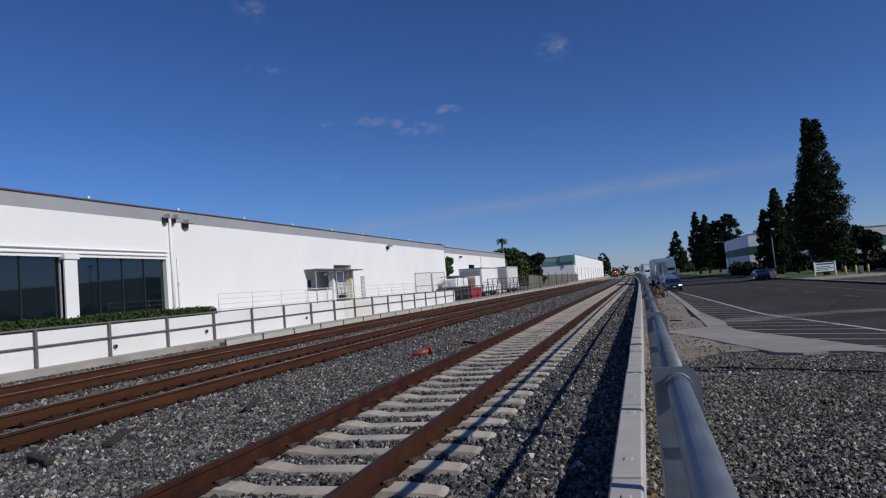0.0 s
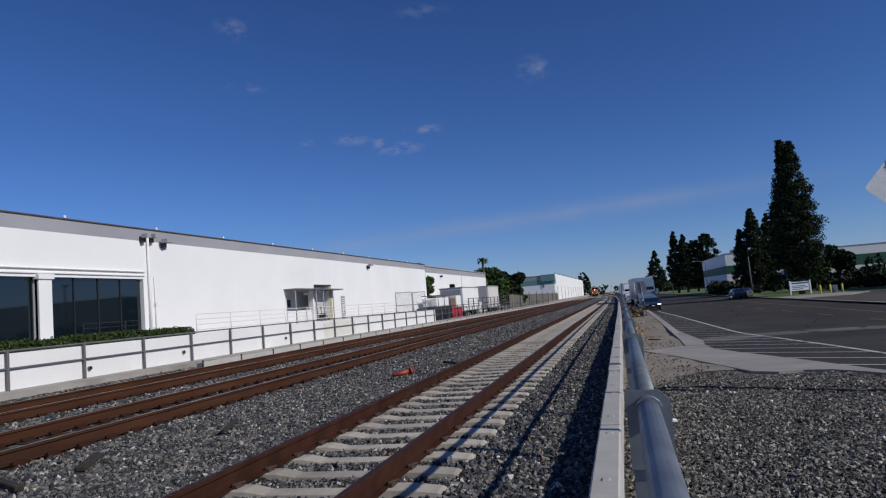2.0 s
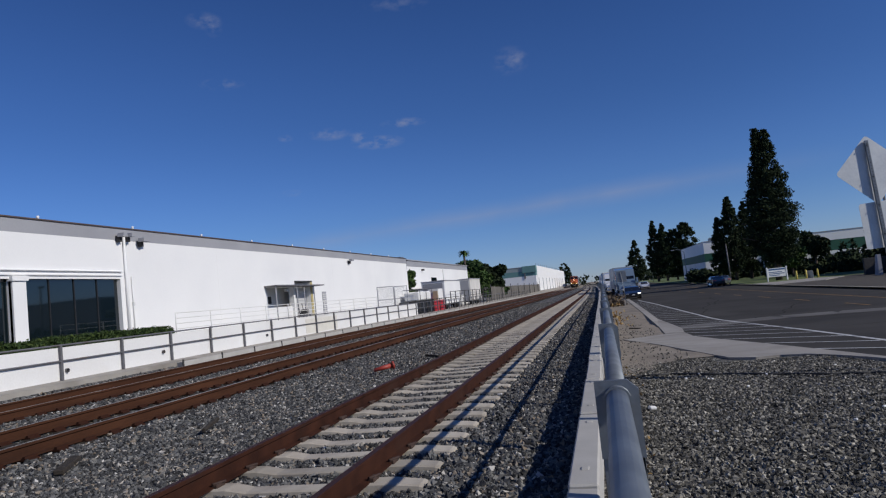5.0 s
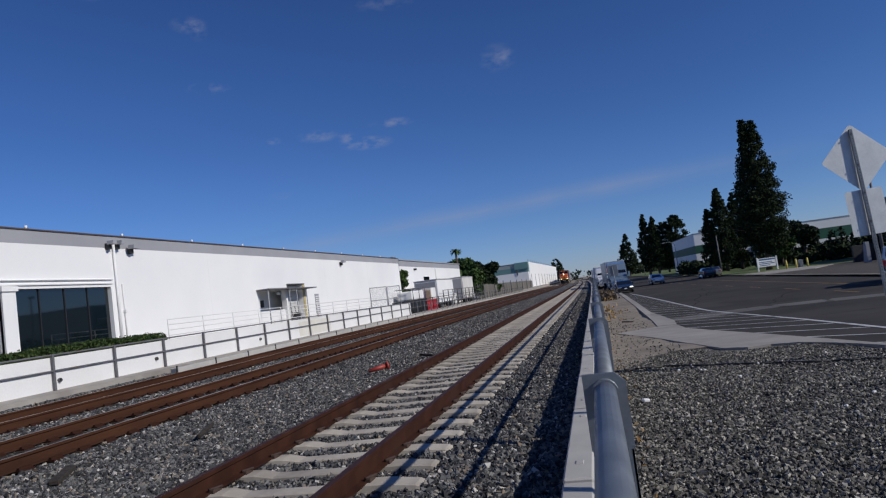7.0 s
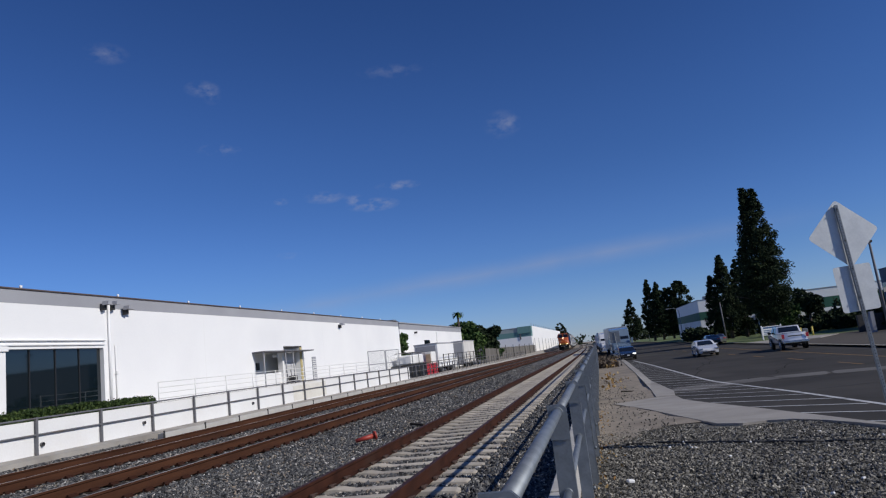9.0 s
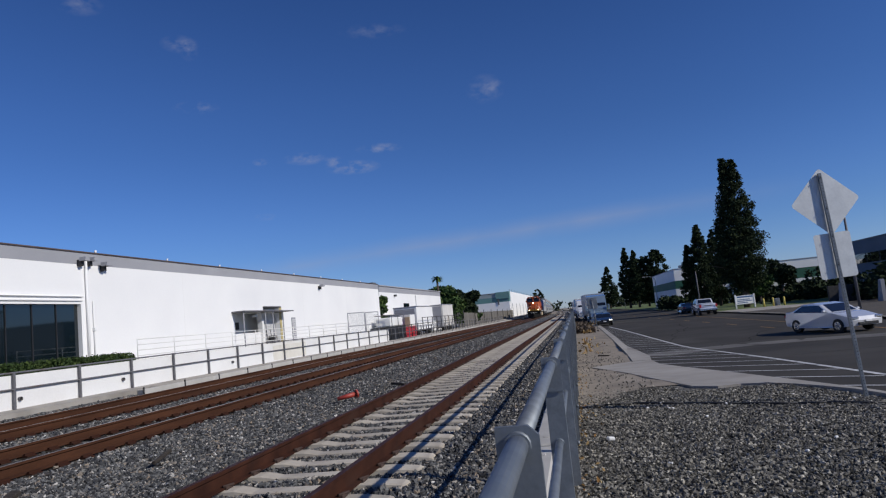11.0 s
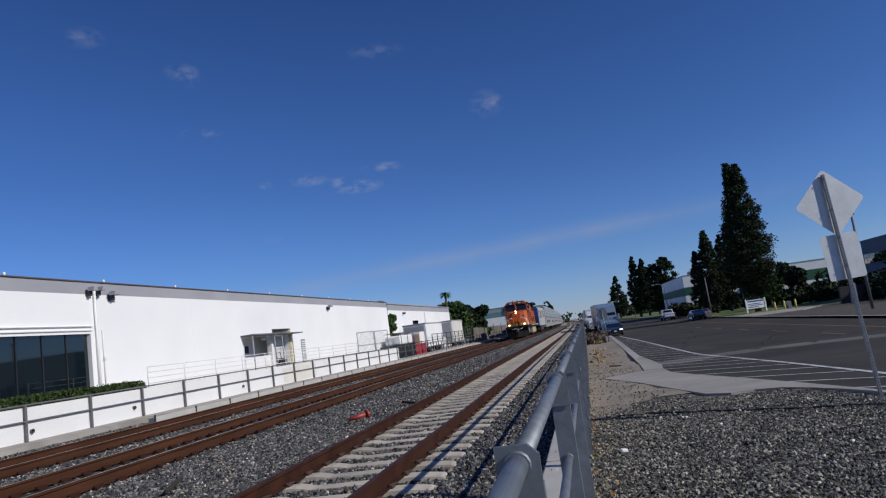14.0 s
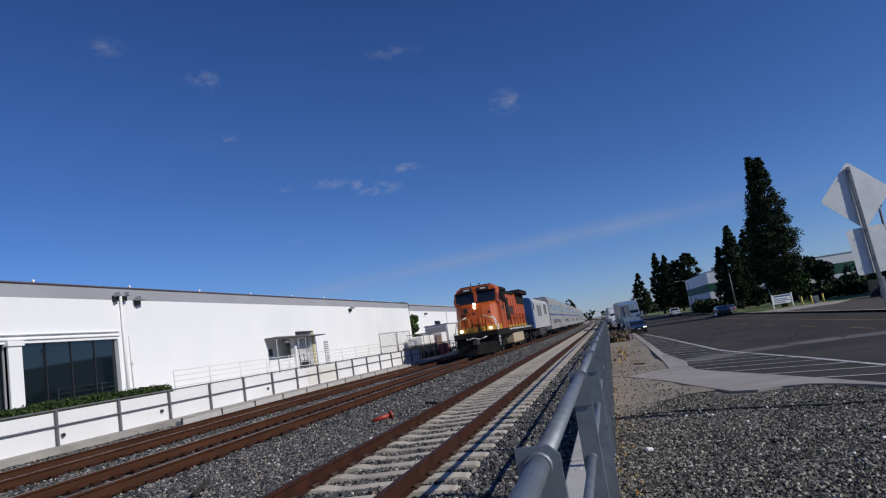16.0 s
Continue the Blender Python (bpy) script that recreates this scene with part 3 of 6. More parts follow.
tagged(strip("far_lawn", 21.0, 60.0, lambda x, y: zr(y) + 0.06, M_lawn, nx=4, ys=stations(90, 420, 30)), "green lawn strip before the buildings", "lawn", kind="structure")
# one dark strip for both the bare soil and the shadow here
tagged(strip("planting_bed", 21.0, 60.0, lambda x, y: zr(y) + 0.05, M_soil, nx=4, ys=stations(30, 92, 5)), "dark bare planting bed beside the road, shadow included in its colour", "planting bed", kind="structure")
tagged(strip("far_kerb", 20.8, 21.1, lambda x, y: zr(y) + 0.08, M_conc, nx=1, ys=stations(16, 60, 4) + stations(70, 420, 25)), "pale concrete kerb", "kerb", kind="structure")


def slab(name, pts, lift, material, label, category, thick=0.12, kind="structure"):
    """A flat piece over the sloping roadside, from corners (x, y)."""
    bm = BM()
    top = [bm.verts.new((x, y, zr(y) + lift)) for x, y in pts]
    low = [bm.verts.new((x, y, zr(y) + lift - thick)) for x, y in pts]
    bm.faces.new(top)
    k = len(pts)
    for i in range(k):
        j = (i + 1) % k
        bm.faces.new((top[j], top[i], low[i], low[j]))
    bmesh.ops.recalc_face_normals(bm, faces=bm.faces[:])
    bmesh.ops.triangulate(bm, faces=[f for f in bm.faces if len(f.verts) > 4])
    return tagged(part(name, bm, material), label, category, kind=kind)


slab("concrete_apron", [(3.42, 24.7), (4.35, 20.93), (4.84, 18.27), (5.32, 15.87), (5.75, 15.5), (6.21, 15.6), (6.68, 15.45), (7.05, 14.81), (7.31, 14.12), (7.52, 13.42), (7.64, 12.32), (7.7, 9.0), (7.82, 9.0), (7.78, 12.4), (7.64, 13.5), (7.47, 14.4), (7.21, 15.76), (6.62, 18.64), (5.97, 21.49), (5.56, 23.7), (5.55, 26.05), (4.9, 26.0)], 0.03, M_conc, "pale concrete apron between gravel and road", "apron")
slab("kerb", [(4.9, 26.05), (5.55, 26.1), (5.78, 28.9), (5.64, 39.4), (5.70, 51.3), (5.73, 70.6), (5.65, 110.0), (5.25, 110.0), (5.31, 74.5), (5.30, 47.0), (5.12, 32.0)], 0.035, M_conc, "pale concrete kerb with gutter", "kerb")


def road_line(name, pts, w, material, label, lift=-0.061):
    bm = BM()
    for (xa, ya), (xb, yb) in zip(pts, pts[1:]):
        d = Vector((xb - xa, yb - ya)).normalized()
        nx, ny = -d.y * w / 2, d.x * w / 2
        n = max(1, int(abs(yb - ya) // 2))
        for i in range(n):
            p, q = i / n, (i + 1) / n
            ax, ay, bx, by = xa + (xb - xa) * p, ya + (yb - ya) * p, xa + (xb - xa) * q, ya + (yb - ya) * q
            bm.faces.new([bm.verts.new((x, y, zr(y) + lift)) for x, y in ((ax - nx, ay - ny), (bx - nx, by - ny), (bx + nx, by + ny), (ax + nx, ay + ny))])
    bmesh.ops.recalc_face_normals(bm, faces=bm.faces[:])
    for f in bm.faces:
        if f.normal.z < 0:
            f.normal_flip()
    return tagged(part(name, bm, material), label, "road marking", kind="structure")


road_line("cross_gutter", [(5.75, 30.4), (8.29, 32.6), (10.5, 33.2), (12.6, 33.0), (15.8, 31.6), (20.8, 28.5)], 2.6, M_asphalt2, "pale worn strip across the asphalt", -0.066)
EDGE = [(9.12, 10.0), (9.08, 15.8), (9.03, 17.56), (8.82, 23.59), (8.29, 33.08), (7.75, 47.0), (7.23, 61.05), (6.45, 76.4)]
road_line("edge_line", EDGE, 0.15, M_linewhite, "worn white edge line on the asphalt")


def edge_x(y):
    for (xa, ya), (xb, yb) in zip(EDGE, EDGE[1:]):
        if ya <= y <= yb:
            return xa + (xb - xa) * (y - ya) / (yb - ya)
    return EDGE[-1][0]


for k in range(-2, 26):
    # slanting hatches between the gutter and the edge line
    yc = 18.2 + 2.1 * k
    xs = [5.3 + 0.02 * i for i in range(200)]
    inside = [x for x in xs if along(ROAD_WEST, yc - 0.85 * (x - 6.3)) + 0.32 < x < edge_x(yc - 0.85 * (x - 6.3)) - 0.1]
    if len(inside) > 12:
        road_line("hatch_line", [(inside[0], yc - 0.85 * (inside[0] - 6.3)), (inside[-1], yc - 0.85 * (inside[-1] - 6.3))], 0.11, M_linewhite, "worn white hatch line on the asphalt")
for k in range(16):
    y = 37 + 8.5 * k
    x = 15.25 - 0.037 * (y - 36)
    road_line("centre_dash", [(x, y), (x - 0.07, y + 3.2)], 0.14, M_lineyellow, "worn yellow centre dash on the asphalt")


def road_cracks():
    rng = random.Random(7)
    for x, y, dx, dy, n in ((9.5, 34, 0.5, 0.9, 14), (11, 30, 0.9, 0.25, 12), (10.5, 52, 0.3, 1.4, 14), (13, 44, 0.8, 0.4, 10), (8.0, 40, 0.25, 1.3, 12), (9.5, 24, 0.8, 0.2, 8)):
        pts = [(x, y)]
        for _ in range(n):
            pts.append((pts[-1][0] + dx * rng.uniform(0.3, 1.2) + rng.uniform(-0.25, 0.25), pts[-1][1] + dy * rng.uniform(0.4, 1.3) + rng.uniform(-0.2, 0.2)))
        road_line("tar_seam", pts, 0.06, M_tar, "dark tar-filled crack in the asphalt", -0.063)


road_cracks()

# ---- west side: curb, handrail, retaining wall, white warehouse ----
def west_wall():
    bm = extrude(BM(), [(-11.5, -0.6), (-10.85, -0.6), (-10.85, 0.10), (-11.5, 0.18)], stations(-8, 60, 4) + stations(70, 330, 10))
    tagged(part("west_footing", curve_bm(bm), M_conc), "stained concrete footing along the track", "footing", kind="structure")
    bm = extrude(BM(), [(-11.6, -0.6), (-11.29, -0.6), (-11.29, 1.02), (-11.6, 1.02)], stations(-8, 52.0, 3))
    tagged(part("retaining_wall", bm, M_white2), "low white painted retaining wall below the warehouse", "wall", kind="structure")
    bm = extrude(BM(), [(-14.4, -0.6), (-11.6, -0.6), (-11.6, 0.96), (-14.4, 0.96)], [-8, 52.0])
    tagged(part("warehouse_terrace", bm, M_conc), "raised terrace between wall and warehouse", "terrace", kind="structure")
    bm = BM()
    box(bm, -10.85, -10.58, -1.13, 1.13, -0.5, 0.09, 0.012)
    me = bpy.data.meshes.new("footing_block")
    bm.to_mesh(me)
    bm.free()
    me.materials.append(M_curb)
    bm = BM()
    box(bm, -10.60, -10.565, -0.03, 0.03, -0.3, 0.15, 0.005)
    pin = bpy.data.meshes.new("steel_pin")
    bm.to_mesh(pin)
    bm.free()
    pin.materials.append(M_dark)
    run = tagged(empty("footing_blocks"), "row of pale concrete blocks along the far track", "curb")
    for k in range(60):
        y = 21.66 + 2.32 * k
        dx, dz = bend(y)
        for nm, mm, yo in (("footing_block", me, 0.0), ("steel_pin", pin, -1.16)):
            o = new(nm, mm)
            o.parent = run
            o.location = (dx, y + yo, dz + random.uniform(-0.01, 0.01))
    rail_w = tagged(empty("handrail"), "dark grey steel handrail on the wall beside the tracks", "handrail")
    top, z0 = 1.085, 0.14
    ys = [1.98 + 2.36 * k for k in range(-2, 60)]
    for z in (top, top - 0.42):
        circle = [(-11.235 + 0.024 * math.cos(k * math.pi / 4), z + 0.024 * math.sin(k * math.pi / 4)) for k in range(8)]
        bm = curve_bm(extrude(BM(), circle, ys, smooth=True))
        bmesh.ops.recalc_face_normals(bm, faces=bm.faces[:])
        part("pipe", bm, M_greysteel, rail_w)
    bm = BM()
    box(bm, -0.035, 0.035, -0.035, 0.035, z0 - top - 0.1, 0.03, 0.006)
    me = bpy.data.meshes.new("post")
    bm.to_mesh(me)
    bm.free()
    me.materials.append(M_greysteel)
    for y in ys:
        dx, dz = bend(y)
        o = new("post", me)
        o.parent = rail_w
        o.location = (-11.235 + dx, y, top + dz)


west_wall()
BX, BY0, BY1, BTOP = -14.3, -30.0, 60.5, 5.08


def warehouse():
    b = tagged(empty("warehouse"), "long white warehouse with grey top band and dark windows", "building")
    # front wall in pieces round the openings
    holes = [(6.0, 11.6, 1.0, 3.2), (12.0, 17.69, 1.0, 3.2), (18.19, 22.46, 1.0, 3.2), (33.6, 36.75, 0.9, 2.74), (36.95, 39.05, 0.82, 3.06)]
    ys = sorted({BY0, BY1, *[h[0] for h in holes], *[h[1] for h in holes]})
    for a, c in zip(ys, ys[1:]):
        h = next((q for q in holes if q[0] <= a and c <= q[1]), None)
        for z0, z1 in ([(-0.6, 4.64)] if h is None else [(-0.6, h[2]), (h[3], 4.64)]):
            bm = BM()
            box(bm, BX - 0.3, BX, a, c, z0, z1)
            part("wall_panel", bm, M_white, b)
    bm = BM()
    box(bm, BX - 0.3, BX + 0.003, BY0, BY1, 4.643, BTOP)
    part("top_band", bm, M_greyband, b, "grey painted band under the coping")
    bm = BM()
    box(bm, BX - 0.4, BX + 0.05, BY0, BY1 + 0.05, BTOP, BTOP + 0.05, 0.01)
    part("coping", bm, M_coping, b, "dark brown metal coping")
    bm = BM()
    box(bm, BX - 40, BX - 0.302, BY1 - 0.3, BY1, -0.6, BTOP)
    box(bm, BX - 40, BX - 0.302, BY0, BY0 + 0.3, -0.6, BTOP)
    part("end_wall", bm, M_white, b)
    bm = BM()
    box(bm, BX - 40, BX - 0.302, BY0 + 0.3, BY1 - 0.3, BTOP - 0.5, BTOP - 0.3)
    part("roof", bm, M_greyband, b)
    # windows: dark tinted panes with thin mullions
    for y0, y1 in ((6.0, 11.6), (12.0, 17.69), (18.19, 22.46)):
        w = empty("window")
        w.parent = b
        n = 4
        for i in range(n):
            a, c = y0 + (y1 - y0) * i / n, y0 + (y1 - y0) * (i + 1) / n
            bm = BM()
            box(bm, BX - 0.17, BX - 0.15, a + 0.02, c - 0.02, 1.0, 3.2)
            part("pane", bm, M_tint, w, "dark blue-green tinted glass")
            bm = BM()
            box(bm, BX - 0.19, BX - 0.12, a - 0.02, a + 0.02, 1.0, 3.2)
            part("mullion", bm, M_black, w)
        # dark board added behind the panes in place of the unlit room
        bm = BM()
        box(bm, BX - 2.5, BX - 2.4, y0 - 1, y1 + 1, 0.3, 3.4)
        part("dark_backing", bm, M_dark, w)
    # pilasters and the lintel moulding over the windows
    for y0, y1 in ((11.6, 12.0), (17.69, 18.19)):
        bm = BM()
        box(bm, BX - 0.1, BX + 0.07, y0, y1, 0.9, 3.22, 0.01)
        box(bm, BX - 0.1, BX + 0.13, y0 - 0.05, y1 + 0.05, 3.12, 3.28, 0.01)
        part("pilaster", bm, M_white, b)
    bm = BM()
    box(bm, BX - 0.1, BX + 0.06, BY0, 22.5, 3.30, 3.36, 0.01)
    box(bm, BX - 0.1, BX + 0.09, BY0, 22.5, 3.45, 3.49, 0.01)
    part("moulding", bm, M_white, b)
    bm = BM()
    tube(bm, (BX + 0.06, 22.72, 0.9), (BX + 0.06, 22.72, 4.85), 0.05, 8)
    part("downpipe", bm, M_white, b)
    bm = BM()
    tube(bm, (BX + 0.04, 23.04, 0.9), (BX + 0.04, 23.04, 3.3), 0.025, 6)
    box(bm, BX + 0.0, BX + 0.12, 22.99, 23.09, 2.2, 2.32, 0.01)
    part("conduit", bm, M_white2, b)
    # recessed loading porch: sheet awning, roller door, white panel for the sunlit lower wall
    bm = BM()
    box(bm, BX - 1.2, BX - 1.0, 33.3, 39.3, 0.5, 3.2)
    box(bm, BX - 1.2, BX - 0.302, 33.3, 33.59, 0.5, 3.2)
    box(bm, BX - 1.2, BX - 0.302, 39.06, 39.3, 0.5, 3.2)
    box(bm, BX - 1.0, BX - 0.302, 33.59, 39.06, 0.4, 0.90)
    box(bm, BX - 1.0, BX - 0.302, 33.59, 39.06, 3.1, 3.2)
    part("porch", bm, M_white2, b, "white walls of the recess")
    part("lit_wall_panel", box(BM(), BX - 0.26, BX - 0.14, 33.6, 36.75, 0.92, 1.66, 0.01), M_white, b, "white panel standing in for the sunlit lower porch wall")
    part("awning", prism(BM(), [(33.3, 2.76), (39.5, 2.74), (39.5, 2.80), (33.3, 2.82)], BX - 0.2, BX + 0.75), M_greysteel, b, "dark grey sheet awning")
    part("yellow_jamb", box(BM(), BX - 0.1, BX + 0.03, 39.055, 39.34, 0.97, 3.02), surf("faded_yellow_paint", (0.40, 0.33, 0.15), (0.50, 0.42, 0.21), 0.8), b, "faded yellow door jamb")
    part("door_head", box(BM(), BX - 0.15, BX + 0.02, 36.95, 39.34, 3.02, 3.10), M_dark, b, "dark roller housing")
    for i in range(10):
        part("door_slat", box(BM(), BX - 0.35, BX - 0.30, 37.0, 39.0, 0.92 + i * 0.208, 0.92 + i * 0.208 + 0.195, 0.01), M_silverslat, b, "pale grey slat of the closed roller door")
    for y in (33.4, 35.9, 36.85, 38.2):
        part("awning_post", tube(BM(), (BX + 0.62, y, 0.96), (BX + 0.62, y, 2.78), 0.03, 6), M_greyband, b)
    part("porch_lamp", box(BM(), BX - 0.1, BX + 0.1, 35.75, 36.05, 2.50, 2.64, 0.02), M_white, b, "small white porch lamp")
    part("meter_box", box(BM(), BX - 0.99, BX - 0.85, 35.3, 35.65, 1.9, 2.3, 0.01), M_dark, b)
    part("vent_panel", box(BM(), BX + 0.003, BX + 0.03, 40.75, 41.35, 0.97, 2.40, 0.005), M_greyband, b, "pale grey steel panel")
    for k in range(10):
        part("louvre", box(BM(), BX + 0.03, BX + 0.045, 40.8, 41.3, 1.05 + 0.13 * k, 1.09 + 0.13 * k), M_white2, b)
    for y in (29.0, 42.8, 51.5):
        part("wall_joint", box(BM(), BX - 0.002, BX + 0.002, y, y + 0.02, -0.5, 4.62), M_white2, b, "thin joint between wall panels")

warehouse()
road_line("lane_line", [(18.4, 24), (17.71, 36.5), (17.41, 53.3), (17.0, 80), (16.5, 120)], 0.16, M_lineyellow, "worn yellow line on the asphalt")

# ---- plants ----
def cards(name, pts, size, material, parent=None, flat=0.0, kind=""):
    """Many small folded leaf clumps at the points (n x 3)."""
    pts = np.asarray(pts)
    n = len(pts)
    a = np.random.normal(size=(n, 3))
    a[:, 2] *= 1 - flat
    a /= np.linalg.norm(a, axis=1)[:, None]
    b = np.cross(a, np.random.normal(size=(n, 3)))
    b /= np.linalg.norm(b, axis=1)[:, None]
    c = np.cross(a, b)
    s = (np.random.uniform(0.6, 1.4, n) * size)[:, None]
    v = np.stack([pts - a * s, pts + b * s * 0.6 + c * s * 0.25, pts + a * s, pts - b * s * 0.6 + c * s * 0.25], 1).reshape(-1, 3)
    i = np.arange(n)[:, None] * 4
    f = np.concatenate([i + [[0, 1, 2]], i + [[0, 2, 3]]], 1).reshape(-1, 3)
    me = bpy.data.meshes.new(name)
    me.from_pydata(v.tolist(), [], f.tolist())
    me.materials.append(material)
    ob = new(name, me)
    if parent is not None:
        ob.parent = parent
    if kind:
        ob["kind"] = kind
    return ob


def trunk(tree, x, y, z, h, r, limbs):
    bm = BM()
    tube(bm, (x, y, z - 0.3), (x + 0.02 * h, y, z + h * 0.5), r, 8, r * 0.65)
    tube(bm, (x + 0.02 * h, y, z + h * 0.5), (x, y, z + h), r * 0.65, 8, r * 0.15)
    for k in range(limbs):
        t = random.uniform(0.2, 0.85)
        a = random.uniform(0, 6.283)
        q = (1 - t) * h * 0.28 + 0.3
        tube(bm, (x, y, z + h * t), (x + math.cos(a) * q, y + math.sin(a) * q, z + h * t + q * 0.25), r * 0.25, 5, r * 0.08)
    return part("trunk", bm, M_bark, tree, "brown bark trunk")


SPIRE = [(0.06, 0.35), (0.12, 0.78), (0.25, 1.0), (0.42, 0.96), (0.6, 0.78), (0.78, 0.44), (0.9, 0.21), (1.0, 0.03)]
ROUND = [(0.06, 0.35), (0.14, 0.85), (0.3, 1.0), (0.6, 0.98), (0.8, 0.82), (0.93, 0.55), (1.0, 0.25)]


def conifer(x, y, z, h, r, label, n=5200, shape=SPIRE, size=0.2, tips=((0.0, 1.0),)):
    """A trunk with limbs and a crown of many needle tufts; tips: side step and height of each leader."""
    tree = tagged(empty("conifer_tree"), label, "tree", "street trees")
    trunk(tree, x, y, z, h * 0.93, 0.022 * h, 12)
    tufts = max(60, n // 60)
    per = n // tufts
    ts = [q[0] for q in shape]
    rs = [q[1] for q in shape]
    pts = []
    for k in range(tufts):
        t = 0.07 + 0.93 * random.random() ** 1.05
        step, top = tips[k % len(tips)]
        a = random.uniform(0, 6.283)
        # boughs stand out unevenly, so that the outline is lumpy
        reach = r * np.interp(t, ts, rs) * (0.86 + 0.30 * noise.noise((a * 1.1 + x, t * h * 0.9, y)))
        u = reach * (1.0 if k % 4 else 0.5) * random.uniform(0.78, 1.02)
        c = np.array([x + step * t ** 3 + math.cos(a) * u, y + math.sin(a) * u, z + h * (0.06 + (top - 0.06) * t)])
        out = np.array([math.cos(a), math.sin(a), 0.55])
        w = (0.03 * r + 0.05 + 0.09 * reach) * random.uniform(0.7, 1.25)
        d = np.clip(np.random.normal(size=(per, 3)), -1.6, 1.6) * [w, w, w * 0.8]
        d += out * np.random.uniform(-0.6, 1.0, (per, 1)) * w * 1.1
        pts.append(c + d)
    cards("crown", np.concatenate(pts), size, M_leafdark, tree)
    return tree


def broad(x, y, z, h, r, label, n=3000, material=None, size=0.3, name="tree"):
    tree = tagged(empty(name), label, "tree")
    trunk(tree, x, y, z, h * 0.7, 0.03 * h + 0.05, 7)
    pts = []
    blobs = 16
    for k in range(blobs):
        a, q, t = random.uniform(0, 6.283), r * math.sqrt(random.random()) * 0.75, random.uniform(0.38, 0.92)
        c = Vector((x + math.cos(a) * q, y + math.sin(a) * q, z + h * t))
        d = np.random.normal(size=(n // blobs, 3))
        d /= np.linalg.norm(d, axis=1)[:, None]
        d *= (np.random.uniform(0.5, 1.05, n // blobs) ** 0.5)[:, None] * r * random.uniform(0.28, 0.45)
        pts.append(d * [1, 1, 0.8] + list(c))
    cards("crown", np.concatenate(pts), size, material or M_leafmid, tree)
    return tree


conifer(26.15, 100, -1.3, 20.9, 3.1, "tall dark green conifer with two leaders on the lawn", 42000, size=0.15, tips=((-0.6, 1.0), (0.5, 0.985)))
conifer(26.3, 130, -1.4, 15.0, 2.5, "dark green conifer of middle height", 16000, size=0.17)
conifer(24.4, 131, -1.4, 11.7, 1.7, "slim dark green conifer", 9000, size=0.17)
conifer(29.0, 131, -1.4, 14.0, 2.0, "dark green conifer of middle height", 12000, size=0.17)
for gx, gy, gh, gr, shape in ((22.6, 252, 22.0, 3.2, SPIRE), (25.5, 250, 20.6, 3.2, SPIRE), (29.2, 253, 18.0, 3.8, ROUND), (32.8, 250, 19.8, 4.0, ROUND), (19.6, 330, 19.8, 4.0, SPIRE)):
    conifer(gx, gy, -1.8, gh, gr, "dark green street tree in a dense row", 11000, shape, size=0.30)
broad(31.0, 112, -1.2, 4.2, 2.2, "small round dark green tree", 1500)
broad(36.0, 118, -1.2, 7.2, 2.6, "small dark tree before the office", 1500, M_leafdark)
broad(-17.2, 104, 0.0, 6.0, 3.4, "broad green tree behind the trailers", 3600, M_leafmid, 0.34)
broad(-14.6, 108, 0.0, 5.4, 2.8, "broad dark green tree behind the fence", 2600, M_leafdark, 0.34)
broad(-15.3, 61.6, 0.3, 3.9, 1.5, "green bush at the warehouse corner", 1800, M_leafmid, 0.2)
broad(-13.1, 92.5, 0.0, 2.2, 1.1, "small green shrub by the fence", 700, M_leafmid, 0.22)
broad(-13.0, 112, 0.0, 1.8, 1.0, "small green shrub by the fence", 500, M_leafmid, 0.22)
conifer(-25.5, 560, -1.5, 19, 4.6, "lone dark tree far down the line", 2600, ROUND, size=0.6)


def palm(x, y, z, h):
    tree = tagged(empty("palm_tree"), "palm tree standing above the broad tree", "tree")
    bm = BM()
    tube(bm, (x, y, z), (x + 0.1, y, z + h), 0.22, 8, 0.16)
    part("trunk", bm, M_bark, tree)
    for k in range(70):
        a, up = random.uniform(0, 6.283), random.uniform(-0.5, 1.0)
        bm = BM()
        p = Vector((x + 0.1, y, z + h))
        d = Vector((math.cos(a), math.sin(a), up)).normalized()
        prev = None
        for i in range(6):
            w = 0.16 * math.sin((i + 0.6) / 6.2 * math.pi)
            s = Vector((-math.sin(a), math.cos(a), 0)) * w
            cur = (bm.verts.new(p - s), bm.verts.new(p + s))
            if prev:
                bm.faces.new((prev[0], prev[1], cur[1], cur[0]))
            prev = cur
            p = p + d * 0.21
            d = (d + Vector((0, 0, -0.22))).normalized()
        part("frond", bm, M_leafmid, tree)


palm(-17.6, 104.5, 0, 7.7)

# hedge in front of the windows
def hedge():
    h = tagged(empty("hedge"), "clipped green hedge on the terrace under the windows", "hedge")
    n = 26000
    pts = np.random.uniform((-12.5, -2.0, 0.95), (-11.62, 21.5, 1.24), (n, 3))
    k = np.random.randint(0, 3, n)
    pts[k == 0, 2] = 1.25 + np.random.normal(size=(k == 0).sum()) * 0.03
    pts[k == 1, 0] = -11.58 + np.random.normal(size=(k == 1).sum()) * 0.03
    pts[:, 2] += 0.04 * np.sin(pts[:, 1] * 2.3) * np.sin(pts[:, 1] * 0.9)
    cards("leaves", pts, 0.05, M_leaf, h)
    bm = BM()
    box(bm, -12.45, -11.68, -2.0, 21.4, 0.95, 1.17)
    part("twigs", bm, surf("hedge_core", (0.012, 0.02, 0.008), (0.02, 0.03, 0.01), 0.95), h)


hedge()

